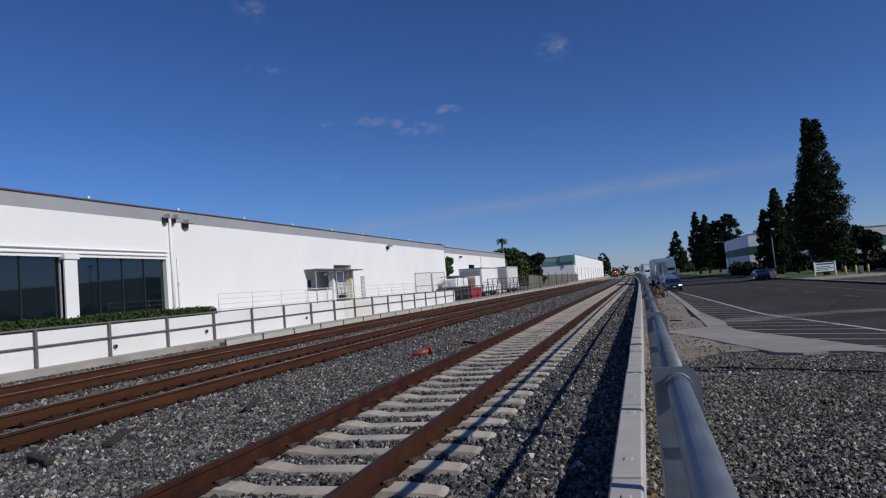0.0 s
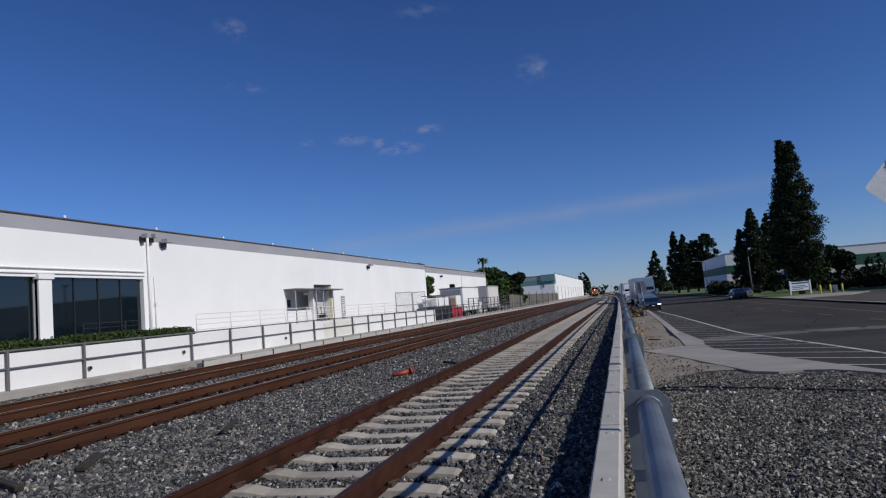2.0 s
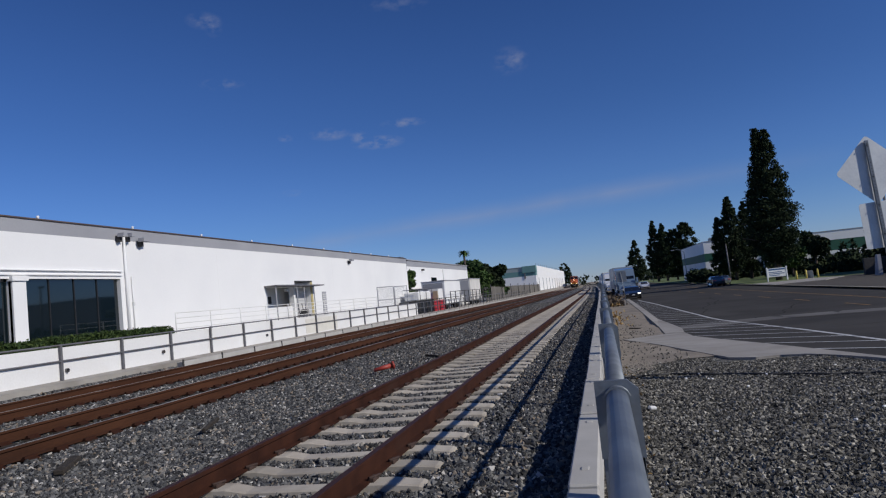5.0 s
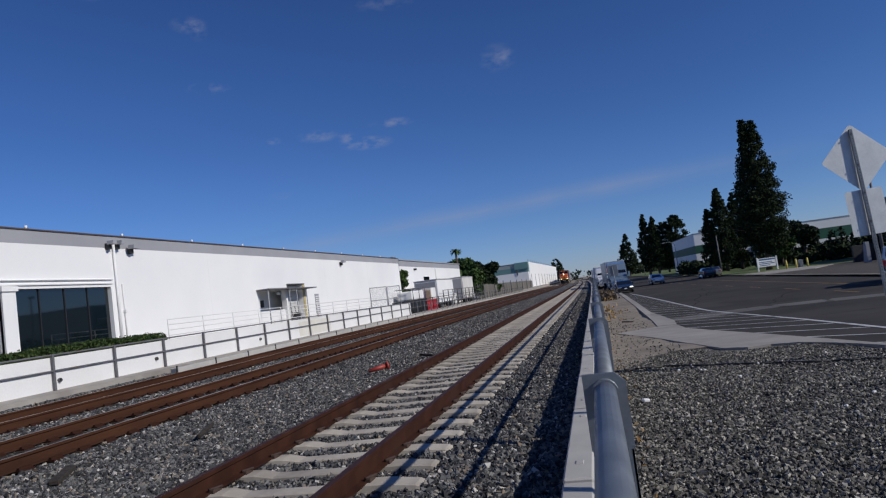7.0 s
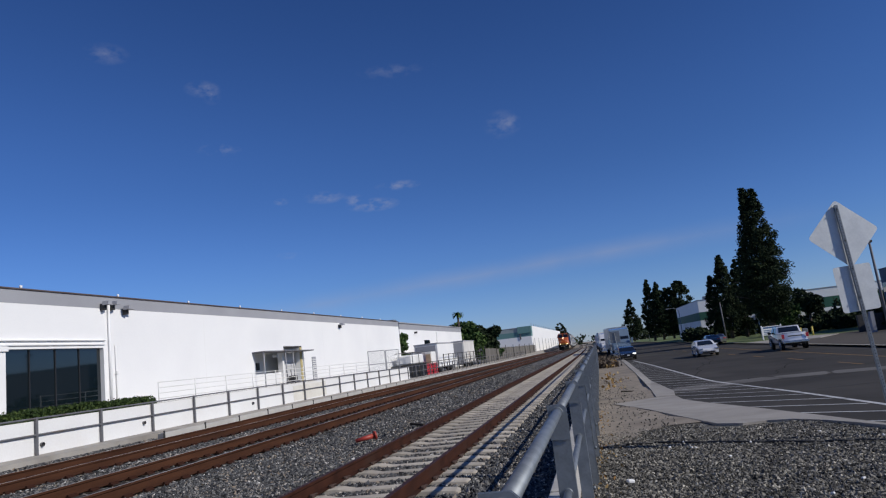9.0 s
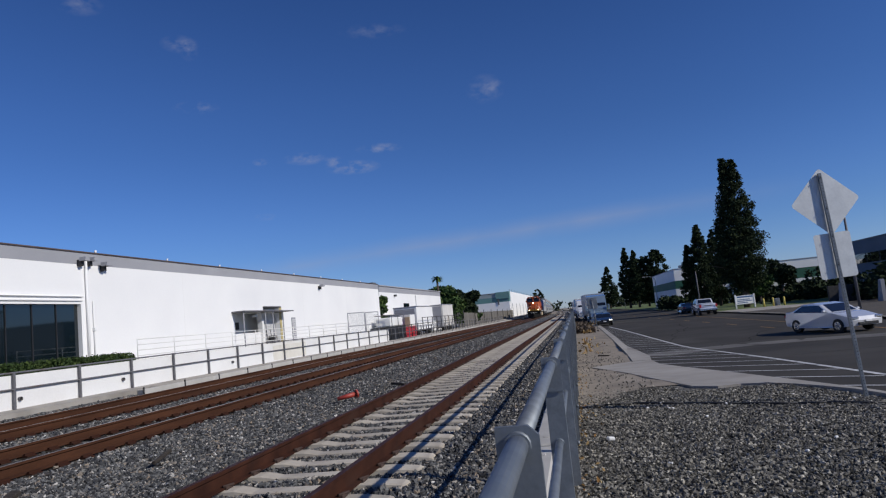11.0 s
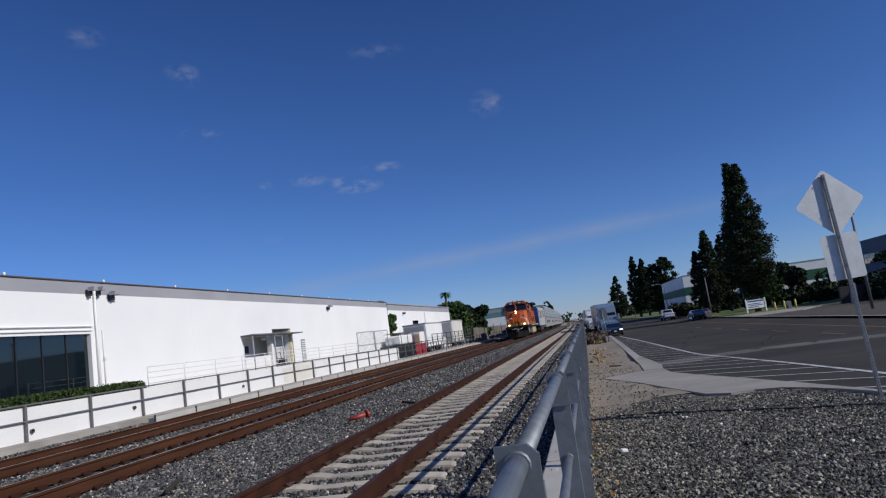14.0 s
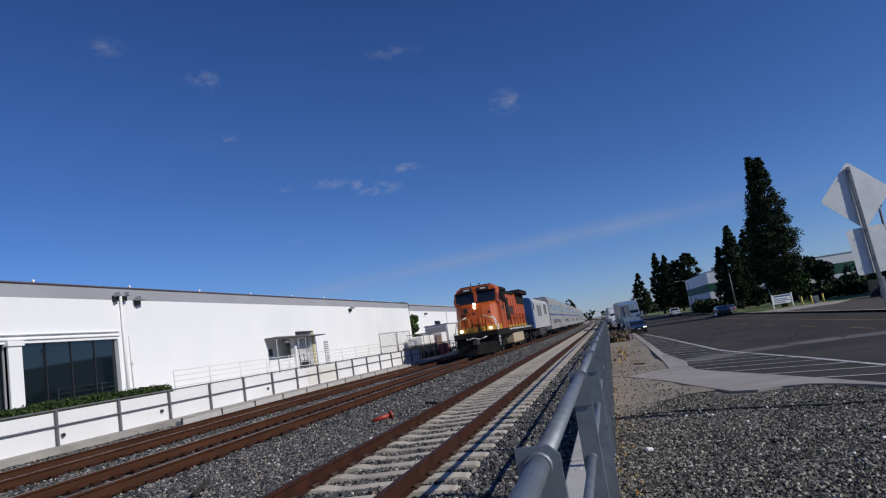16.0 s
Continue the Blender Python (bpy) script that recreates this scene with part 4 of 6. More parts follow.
# far woods near the horizon
def far_woods():
    pts = []
    for k in range(300):
        x = random.uniform(-260, 420)
        y = random.uniform(620, 900)
        if abs(x + 18 + (y - 620) * 0.05) < 14 and y < 740:
            continue
        h = random.uniform(5, 12)
        m = 26
        pts.append(np.stack([np.random.normal(x, 4, m), np.random.normal(y, 4, m), np.random.uniform(-4, h - 3, m)], 1))
    tagged(cards("far_woods", np.concatenate(pts), 2.0, M_leafdark), "distant belt of dark trees on the horizon", "woods", kind="stuff")
    pts = []
    for k in range(120):
        x, y = random.uniform(45, 230), random.uniform(210, 420)
        m = 50
        h = random.uniform(5, 12)
        pts.append(np.stack([np.random.normal(x, 2.5, m), np.random.normal(y, 2.5, m), np.random.uniform(-1.5, h - 2, m)], 1))
    tagged(cards("distant_trees", np.concatenate(pts), 1.1, M_leafdark), "dark trees behind the offices", "woods", kind="stuff")


far_woods()

# ---- far buildings ----
M_teal = surf("teal_wall_paint", (0.10, 0.22, 0.22), (0.14, 0.27, 0.26), 0.8, scale=0.4, fine=20, bump=0.05)
M_teal2 = surf("pale_green_grey_wall", (0.26, 0.31, 0.31), (0.32, 0.37, 0.37), 0.8, scale=0.4, fine=20, bump=0.05)
M_green = surf("dark_green_wall_band", (0.01, 0.075, 0.045), (0.015, 0.10, 0.06), 0.7, scale=0.4, fine=20, bump=0.05)
M_bluegrey = surf("blue_grey_wall", (0.13, 0.15, 0.20), (0.17, 0.19, 0.24), 0.8, scale=0.4, fine=20, bump=0.05)


def block(name, label, x0, x1, y0, y1, bands, extras=()):
    """A building as stacked wall bands (z0, z1, material), with a roof slab."""
    b = tagged(empty(name), label, "building")
    for k, (z0, z1, m) in enumerate(bands):
        o = 0.003 * (k % 2)
        bm = BM()
        box(bm, x0 - o, x1 + o, y0 - o, y1 + o, z0, z1)
        part("wall", bm, m, b)
    bm = BM()
    zt = bands[-1][1]
    box(bm, x0 - 0.1, x1 + 0.1, y0 - 0.1, y1 + 0.1, zt, zt + 0.12, 0.02)
    part("coping", bm, M_greyband, b)
    for nm, (a, c, d, e, f, g), m in extras:
        bm = BM()
        box(bm, a, c, d, e, f, g, 0.01)
        part(nm, bm, m, b)
    return b


block("office_block", "white second warehouse with a grey parapet", -50, -16.0, 66.5, 98, [(-0.6, 4.7, M_white), (4.7, 5.3, M_greyband)],
      [("window", (-16.05, -15.96, 76, 78.5, 2.5, 3.6), M_tint), ("roof_unit", (-22, -19, 70, 73, 5.4, 6.0), M_galv), ("roof_unit", (-18.5, -17.3, 69, 70.2, 5.4, 5.9), M_galv),
       ("wall_lamp", (-16.0, -15.7, 72, 72.3, 4.3, 4.5), M_dark), ("downpipe", (-16.0, -15.88, 82, 82.12, 0, 4.6), M_white2)])
gx = [("downpipe", (-15.45, -15.3, 206 + 14 * k, 206.3 + 14 * k, -0.6, 4.0), M_greyband) for k in range(10)]
gx += [("downpipe", (-27 + 8 * k, -26.6 + 8 * k, 199.8, 199.98, 3.9, 7.0), M_greysteel) for k in range(2)]
gx += [("roof_post", (-15.7, -15.6, 204 + 8 * k, 204.15 + 8 * k, 7.1, 8.3), M_greysteel) for k in range(18)]
block("green_band_warehouse", "white warehouse with teal and grey-green top bands", -60, -15.6, 200, 352, [(-1.2, 4.6, M_white), (4.6, 6.1, M_teal), (6.1, 7.3, M_teal2)], gx + [("side_wall", (-15.7, -15.42, 203.0, 352.0, -1.2, 7.55), M_white), ("corner_panel", (-19.5, -15.45, 199.7, 203.0, 5.6, 7.55), M_teal)])
block("far_shed", "low white shed farther down the line", -60, -22.0, 372, 470, [(-1.5, 5.2, M_white), (5.2, 6.6, M_teal2)])
block("green_striped_office", "white office with a dark green band", 42.5, 105, 150, 165, [(-1.6, 2.4, M_white2), (2.4, 4.5, M_green), (4.5, 6.3, M_white)],
      [("window", (49 + 6 * k, 53 + 6 * k, 149.9, 149.99, 0.3, 2.0), M_tint) for k in range(6)])
block("white_office", "white office with a dark green band behind conifers", 25.4, 38, 158, 200, [(-1.6, 2.8, M_white2), (2.8, 4.6, M_green), (4.6, 7.2, M_white)],
      [("window", (29 + 3 * k, 31 + 3 * k, 157.9, 157.99, -0.4, 1.6), M_tint) for k in range(3)] + [("roof_unit", (28, 30, 165, 168, 7.4, 8.3), M_galv)])
block("blue_grey_office", "blue-grey office with a dark window strip", 43.3, 85, 90, 108, [(-1.4, 2.2, M_bluegrey), (2.2, 6.5, M_bluegrey)],
      [("window_strip", (43.2, 43.29, 91 + 4.2 * k, 94.9 + 4.2 * k, 3.3, 4.6), M_tint) for k in range(4)] + [("roller_door", (43.2, 43.29, 92, 96, -1.3, 1.8), M_dark), ("roller_door", (43.2, 43.29, 99, 103, -1.3, 1.8), M_dark)])


def dark_yard():
    f = tagged(empty("yard_fence"), "dark screened yard fence with pale pillars", "fence")
    for k in range(10):
        bm = BM()
        box(bm, 34.0 + 3.4 * k, 37.3 + 3.4 * k, 71.95, 72.05, -1.3, 1.3)
        part("panel", bm, M_dark, f)
    for x, y in ((32.6, 74), (30.6, 78.5)):
        bm = BM()
        prism(bm, [(y, -1.4), (y + 1.3, -1.4), (y + 0.5, 1.0), (y, 1.0)], x, x + 0.35)
        part("pillar", bm, M_greyband, f, "grey concrete gate pillar")
    bm = BM()
    box(bm, 31.2, 35.5, 84, 84.4, -1.3, 0.7, 0.02)
    part("shrub_wall", bm, M_dark, f)
    slab("driveway", [(20.9, 80), (26, 80), (30, 87), (28, 92), (20.9, 91)], 0.1, M_conc, "pale concrete driveway into the yard", "driveway")


dark_yard()


# ---- street furniture ----
M_signback = surf("sign_back_aluminium", (0.52, 0.54, 0.55), (0.64, 0.66, 0.66), 0.5, metal=0.3, scale=5, fine=40, bump=0.05)


def warning_sign():
    s = tagged(empty("road_sign"), "diamond road sign seen from its bare metal back", "road sign")
    a, b = Vector((7.38, 12.6, -0.75)), Vector((7.20, 12.6, 3.08))
    L = (b - a).length
    bm2 = BM()
    box(bm2, -0.025, 0.025, -0.025, 0.025, 0, L, 0.004)
    n = int(L / 0.05)
    for k in range(n):
        tube(bm2, (0, -0.0262, 0.03 + k * 0.05), (0, -0.0245, 0.03 + k * 0.05), 0.0075, 6, mi=1)
        tube(bm2, (0.0245, 0, 0.03 + k * 0.05), (0.0262, 0, 0.03 + k * 0.05), 0.0075, 6, mi=1)
    bm2.transform(Matrix.Translation(a) @ Matrix.Rotation(math.atan2(b.x - a.x, b.z - a.z), 4, "Y"))
    part("post", bm2, [M_galv, M_black], s, "perforated galvanised square post")

    def plate(cx, cz, w, h, turn, name, rad):
        bm = BM()
        ring = []
        for qx, qz, a0 in ((1, 1, 0), (-1, 1, 90), (-1, -1, 180), (1, -1, 270)):
            for i in range(4):
                an = radians(a0 + 30 * i)
                ring.append(((w / 2 - rad) * qx + math.cos(an) * rad, (h / 2 - rad) * qz + math.sin(an) * rad))
        f = [bm.verts.new((x, -0.0015, z)) for x, z in ring]
        g = [bm.verts.new((x, 0.0015, z)) for x, z in ring]
        bm.faces.new(f)
        bm.faces.new(g[::-1])
        for i in range(len(ring)):
            j = (i + 1) % len(ring)
            bm.faces.new((f[j], f[i], g[i], g[j]))
        bmesh.ops.recalc_face_normals(bm, faces=bm.faces[:])
        bm.transform(Matrix.Translation((cx, 12.645, cz)) @ Matrix.Rotation(radians(9), 4, "Z") @ Matrix.Rotation(radians(turn), 4, "Y"))
        return part(name, bm, M_signback, s, "bare pale metal back of the sign")

    plate(7.24, 2.62, 0.78, 0.78, 45 - 2.8, "diamond_plate", 0.05)
    plate(7.27, 1.75, 0.58, 0.72, -2.8, "lower_plate", 0.04)
    bm = BM()
    for z in (3.0, 2.5, 2.05, 1.6):
        tube(bm, (7.19 + (3.15 - z) * 0.049, 12.56, z), (7.19 + (3.15 - z) * 0.049, 12.66, z), 0.012, 6)
    part("bolts", bm, M_dark, s)


warning_sign()


def verge_sign():
    s = tagged(empty("parking_sign"), "small grey sign plate on a thin post by the kerb", "road sign")
    bm = BM()
    tube(bm, (5.05, 68, -1.5), (4.75, 68, 1.85), 0.03, 6)
    part("post", bm, M_galv, s)
    bm = BM()
    box(bm, 4.35, 5.25, 68.03, 68.05, 0.9, 1.95, 0.01)
    part("plate", bm, M_galv, s)


verge_sign()


def street_lamp(x, y, h, arm):
    s = tagged(empty("street_lamp"), "grey street lamp with a curved arm", "street lamp", "street lamps")
    z = zr(y)
    bm = BM()
    tube(bm, (x, y, z - 0.2), (x, y, z + h), 0.11, 8, 0.07)
    part("pole", bm, M_galv, s)
    bm = BM()
    path_tube(bm, [(x, y, z + h), (x - arm * 0.3, y, z + h + 0.5), (x - arm * 0.7, y, z + h + 0.7), (x - arm, y, z + h + 0.65)], 0.05, 6)
    part("arm", bm, M_galv, s)
    bm = BM()
    box(bm, x - arm - 0.55, x - arm + 0.1, y - 0.15, y + 0.15, z + h + 0.58, z + h + 0.74, 0.04)
    part("lamp_head", bm, M_greyband, s)


street_lamp(21.8, 163, 7.0, 2.2)
street_lamp(22.0, 270, 8.5, 2.4)


def utility_pole(x, y, h, label, arm=True):
    s = tagged(empty("utility_pole"), label, "pole")
    bm = BM()
    tube(bm, (x, y, zr(y) - 0.3), (x - 0.1, y, zr(y) + h), 0.13, 8, 0.09)
    part("pole", bm, M_greysteel, s)
    if arm:
        bm = BM()
        box(bm, x - 0.55, x + 0.1, y - 0.12, y + 0.12, zr(y) + h - 0.1, zr(y) + h + 0.1, 0.03)
        part("lamp_head", bm, M_dark, s)


utility_pole(25.2, 60, 7.7, "dark grey lamp pole beside the yard")
utility_pole(24.6, 126, 6.5, "grey pole among the trees", False)


def monument():
    s = tagged(empty("monument_sign"), "white framed sign board with blue lettering bars", "sign")
    M_board = surf("white_sign_paint", (0.72, 0.73, 0.75), (0.8, 0.8, 0.8), 0.6)
    M_blue = surf("blue_sign_paint", (0.03, 0.09, 0.22), (0.04, 0.12, 0.28), 0.6)
    m = pose(24.1, 97.0, -1.2, 0, 0, 10)
    for x in (0.0, 2.5):
        bm = BM()
        box(bm, x - 0.08, x + 0.08, -0.08, 0.08, -0.3, 1.85, 0.01, m)
        part("post", bm, M_board, s)
    bm = BM()
    box(bm, 0.1, 2.4, -0.03, 0.03, 0.55, 1.7, 0.01, m)
    part("board", bm, M_board, s)
    for z, x0, x1, hh in ((1.42, 0.2, 2.3, 0.2), (1.12, 0.2, 1.9, 0.1), (0.92, 0.2, 2.2, 0.1), (0.7, 0.2, 1.6, 0.1)):
        bm = BM()
        box(bm, x0, x1, -0.037, -0.033, z, z + hh, 0, m)
        part("lettering_bar", bm, M_blue, s)
    M_yel = surf("yellow_bollard_paint", (0.45, 0.36, 0.06), (0.6, 0.48, 0.1), 0.6)
    for x, y in ((26.3, 92.0), (27.4, 92.0), (28.7, 92.0)):
        bm = BM()
        tube(bm, (x, y, -1.4), (x, y, -0.1), 0.11, 10)
        tube(bm, (x, y, -0.1), (x, y, -0.03), 0.11, 10, 0.05)
        tagged(part("bollard", bm, M_yel), "yellow painted steel bollard", "bollard", "bollards by the driveway")
    bm = BM()
    box(bm, 27.7, 28.3, 92.3, 92.9, -1.3, -0.2, 0.05)
    tagged(part("utility_box", bm, M_galv), "grey utility box by the driveway", "utility box")
    for k in range(5):
        bm = BM()
        box(bm, 22.4 + 0.6 * k, 22.55 + 0.6 * k, 140, 140.15, -1.5, -0.5, 0.01)
        tagged(part("fence_post", bm, M_conc), "pale low fence post on the lawn", "fence post", "low lawn posts")


monument()

# ---- west side things ----
def pipe_rail():
    r = tagged(empty("terrace_railing"), "thin white pipe railing along the terrace", "railing")
    for z in (1.15, 1.34, 1.53, 1.72):
        bm = BM()
        tube(bm, (-12.0, 22.3, z), (-12.0, 44.6, z), 0.014, 6)
        part("pipe", bm, M_white2, r)
    for k in range(11):
        bm = BM()
        tube(bm, (-12.0, 22.3 + 2.23 * k, 0.95), (-12.0, 22.3 + 2.23 * k, 1.74), 0.018, 6)
        part("post", bm, M_white2, r)


def mesh_gate():
    g = tagged(empty("mesh_gate"), "white steel-framed mesh gate at the terrace end", "gate")
    for y0, y1, z1 in ((44.8, 48.5, 2.38), (48.7, 52.0, 2.40)):
        bm = BM()
        for a, b in (((y0, 0.9), (y0, z1)), ((y1, 0.9), (y1, z1)), ((y0, z1), (y1, z1 + 0.05)), ((y0, 1.5), (y1, 1.5))):
            tube(bm, (-12.0, a[0], a[1]), (-12.0, b[0], b[1]), 0.03, 6)
        part("frame", bm, M_greyband, g)
        bm = BM()
        n = 24
        for i in range(n):
            y = y0 + (y1 - y0) * i / n
            tube(bm, (-12.0, y, 0.92), (-12.0, y, z1), 0.004, 4, caps=False)
        tagged(part("mesh_wire", bm, M_galv, g), kind="stuff")


def wall_lamps():
    for y, z, w in ((22.4, 4.74, 0.24), (22.85, 4.76, 0.22), (23.6, 4.62, 0.4), (45.8, 4.46, 0.4)):
        s = tagged(empty("wall_lamp"), "grey flood lamp on a wall bracket", "wall lamp", "wall lamps")
        bm = BM()
        prism(bm, [(y - w / 2, z), (y + w / 2, z), (y + w / 2 - 0.03, z + 0.14), (y - w / 2 + 0.03, z + 0.14)], BX + 0.14, BX + 0.40)
        part("lamp_housing", bm, M_greyband, s)
        bm = BM()
        box(bm, BX - 0.01, BX + 0.2, y - 0.06, y + 0.06, z - 0.18, z + 0.06, 0.01)
        part("bracket", bm, M_dark, s)
    for y in (14.3, 18.9, 23.4, 28.0, 32.5, 37.2, 41.8, 46.5, 51.0, 55.5):
        bm = BM()
        tube(bm, (BX - 0.05, y, BTOP + 0.045), (BX - 0.05, y, BTOP + 0.15), 0.045, 8)
        tagged(part("roof_stub", bm, M_white), "small white pipe stub on the coping", "pipe stub", "pipe stubs on the coping")


def porch_things():
    s = tagged(empty("porch_cart"), "dark hand cart and boxes in the loading porch", "cart")
    bm = BM()
    box(bm, -13.6, -13.1, 35.6, 36.3, 1.0, 1.1, 0.01)
    for y in (35.7, 36.2):
        tube(bm, (-13.35, y, 0.98), (-13.30, y, 0.98), 0.09, 8)
        tube(bm, (-13.5, y, 1.1), (-13.6, y, 1.75), 0.02, 6)
    part("cart_frame", bm, M_black, s)
    bm = BM()
    box(bm, -13.5, -13.15, 35.7, 36.1, 1.12, 1.4, 0.02)
    part("box", bm, M_dark, s)


def grime(name, y0, y1, z0, z1):
    bm = BM()
    box(bm, -11.292, -11.286, y0, y1, z0, z1)
    return tagged(part(name, bm, surf("patched_paint", (0.60, 0.57, 0.50), (0.72, 0.70, 0.64), 0.9, scale=1.2, fine=20)), "cream repainted patch on the retaining wall", "paint patch", kind="structure")


def wall_drains():
    for y, z in ((11.2, 0.42), (16.35, 0.40), (20.45, 0.47), (27.5, 0.45)):
        d = tagged(empty("wall_drain"), "short dark drain pipe through the white wall", "drain pipe", "drain pipes in the wall")
        bm = BM()
        bmesh.ops.create_cone(bm, cap_ends=False, segments=12, radius1=0.055, radius2=0.055, depth=0.08, matrix=pose(-11.26, y, z, 0, 90, 0))
        part("collar", bm, M_greysteel, d)
        part("bore", tube(BM(), (-11.288, y, z), (-11.27, y, z), 0.05, 12), M_black, d)


def cable():
    """A thin black tube drawn in place of a shadow line across the gravel."""
    pts = [(2.85, 13.55), (3.24, 13.77), (3.45, 13.86), (3.96, 13.87), (4.77, 13.34), (5.56, 12.72), (6.28, 12.24), (6.63, 12.07), (7.3, 11.7)]
    bm = path_tube(BM(), [(x, y, grit_height(x, y) + 0.022) for x, y in pts], 0.018, 6)
    tagged(part("cable", bm, M_black), "thin black tube laid along a shadow line across the gravel", "cable")


wall_drains()
cable()
pipe_rail()
mesh_gate()
wall_lamps()
porch_things()
grime("wall_patch", 31.5, 35.5, 0.2, 0.9)

M_redpaint = surf("red_paint", (0.42, 0.02, 0.03), (0.52, 0.035, 0.045), 0.5, scale=2, fine=30)
M_tan = surf("tan_board", (0.42, 0.34, 0.22), (0.52, 0.43, 0.3), 0.8, scale=3, fine=30)


def yard_things():
    t = tagged(empty("work_trailer"), "black tank trailer with a white box top and ladder rack", "trailer")
    bm = BM()
    box(bm, -14.0, -12.4, 56.0, 61.6, 0.0, 1.15, 0.05)
    part("tank", bm, M_black, t)
    bm = BM()
    box(bm, -13.9, -12.5, 57.4, 61.4, 1.15, 1.95, 0.10)
    part("box_top", bm, M_white2, t)
    for k in range(5):
        part("rack_bar", tube(BM(), (-13.9, 57.2 + 1.05 * k, 2.15), (-12.4, 57.2 + 1.05 * k, 2.15), 0.03, 6), M_greysteel, t)
    for y in (57.2, 59.3, 61.4):
        part("rack_post", tube(BM(), (-12.38, y, 1.0), (-12.38, y, 2.15), 0.03, 6), M_greysteel, t)
    part("rack_rail", tube(BM(), (-12.38, 57.2, 2.15), (-12.38, 61.4, 2.15), 0.03, 6), M_greysteel, t)
    r = tagged(empty("red_bin"), "red metal bin with a white upper panel", "bin")
    bm = BM()
    box(bm, -13.6, -12.5, 62.4, 66.6, -0.1, 1.0, 0.04)
    part("bin_body", bm, M_redpaint, r)
    bm = BM()
    box(bm, -13.6, -12.55, 64.6, 66.5, 1.0, 2.1, 0.03)
    part("white_panel", bm, M_white2, r)
    bm = BM()
    box(bm, -13.1, -12.6, 64.5, 64.595, 1.0, 1.9, 0.02)
    part("tan_panel", bm, M_tan, r)
    for x0, y0, y1, z1, lab in ((-14.9, 67.3, 75.0, 2.85, "white storage trailer with a grey roof"), (-14.0, 81.0, 87.8, 3.05, "grey and white storage trailer")):
        c = tagged(empty("storage_trailer"), lab, "trailer", "parked trailers")
        bm = BM()
        box(bm, x0, -12.5, y0, y1, 0.45, z1, 0.03)
        part("box_body", bm, M_white if y0 < 70 else surf("stained_white_panel", (0.55, 0.53, 0.5), (0.68, 0.66, 0.63), 0.8, scale=0.8, c3=(0.38, 0.29, 0.22)), c)
        bm = BM()
        box(bm, x0 - 0.05, -12.45, y0 - 0.05, y1 + 0.05, z1 + 0.002, z1 + 0.1, 0.02)
        part("roof", bm, M_greyband, c)
        bm = BM()
        box(bm, x0 + 0.15, -12.7, y0 - 0.02, y0 - 0.003, 0.6, z1 - 0.15, 0.0)
        part("end_door", bm, M_greyband, c)
        for yy in (y0 + 1.0, y1 - 1.6, y1 - 2.7):
            bm = BM()
            tube(bm, (-12.9, yy, 0.42), (-12.6, yy, 0.42), 0.42, 14)
            part("wheel", bm, M_rubber, c)
        bm = BM()
        box(bm, x0 + 0.4, -12.9, y0 + 0.4, y1 - 0.2, 0.28, 0.45)
        part("chassis", bm, M_dark, c)
    f = tagged(empty("board_fence"), "weathered grey-brown board fence along the yard", "fence")
    M_board = surf("weathered_board", (0.10, 0.092, 0.082), (0.17, 0.155, 0.135), 0.95, scale=1.5, fine=20, stretch=(4, 4, 0.6), per=0.2)
    bm = BM()
    box(bm, -0.03, 0.03, -0.46, 0.46, 0.0, 2.1, 0.01)
    me = bpy.data.meshes.new("board")
    bm.to_mesh(me)
    bm.free()
    me.materials.append(M_board)
    for k in range(96):
        y = 92.5 + 0.96 * k
        o = new("board", me)
        o.parent = f
        o.location = (-12.5 + bend(y)[0], y, -0.1 + 0.3 * bend(y)[1] + random.uniform(-0.05, 0.05))
    for k in range(8):
        y = 96 + 11.5 * k
        bm = BM()
        tube(bm, (-12.3 + bend(y)[0], y, -0.3), (-12.3 + bend(y)[0], y, 2.3), 0.06, 6)
        part("post", bm, M_dark, f)
    bm = BM()
    box(bm, -16.0, -12.55, 50.5, 66.2, -0.6, -0.02)
    box(bm, -40.0, -12.55, 66.25, 360, -0.6, -0.02)
    tagged(part("yard_slab", bm, M_conc), "concrete yard slab", "yard", kind="structure")
    r = tagged(empty("yard_railing"), "dark steel railing in front of the parked trailers", "railing")
    for k in range(17):
        part("post", tube(BM(), (-12.0, 53.0 + 2.4 * k, -0.1), (-12.0, 53.0 + 2.4 * k, 1.75 if k > 5 else 1.2), 0.045, 6), M_dark, r)
    for z, y0 in ((0.55, 53.0), (1.15, 53.0), (1.72, 67.4)):
        part("pipe", tube(BM(), (-12.0, y0, z), (-12.0, 91.4, z), 0.03, 6), M_dark, r)
    tank = tagged(empty("water_tank"), "pale plastic tote tank in a wire cage", "tank")
    part("tank_body", box(BM(), -13.7, -12.7, 76.2, 77.5, 0.1, 1.3, 0.08), M_white2, tank)
    part("cage", path_tube(BM(), [(-12.66, 76.1, 0.1), (-12.66, 76.1, 1.35), (-12.66, 77.6, 1.35), (-12.66, 77.6, 0.1)], 0.02, 6), M_greysteel, tank)


yard_things()


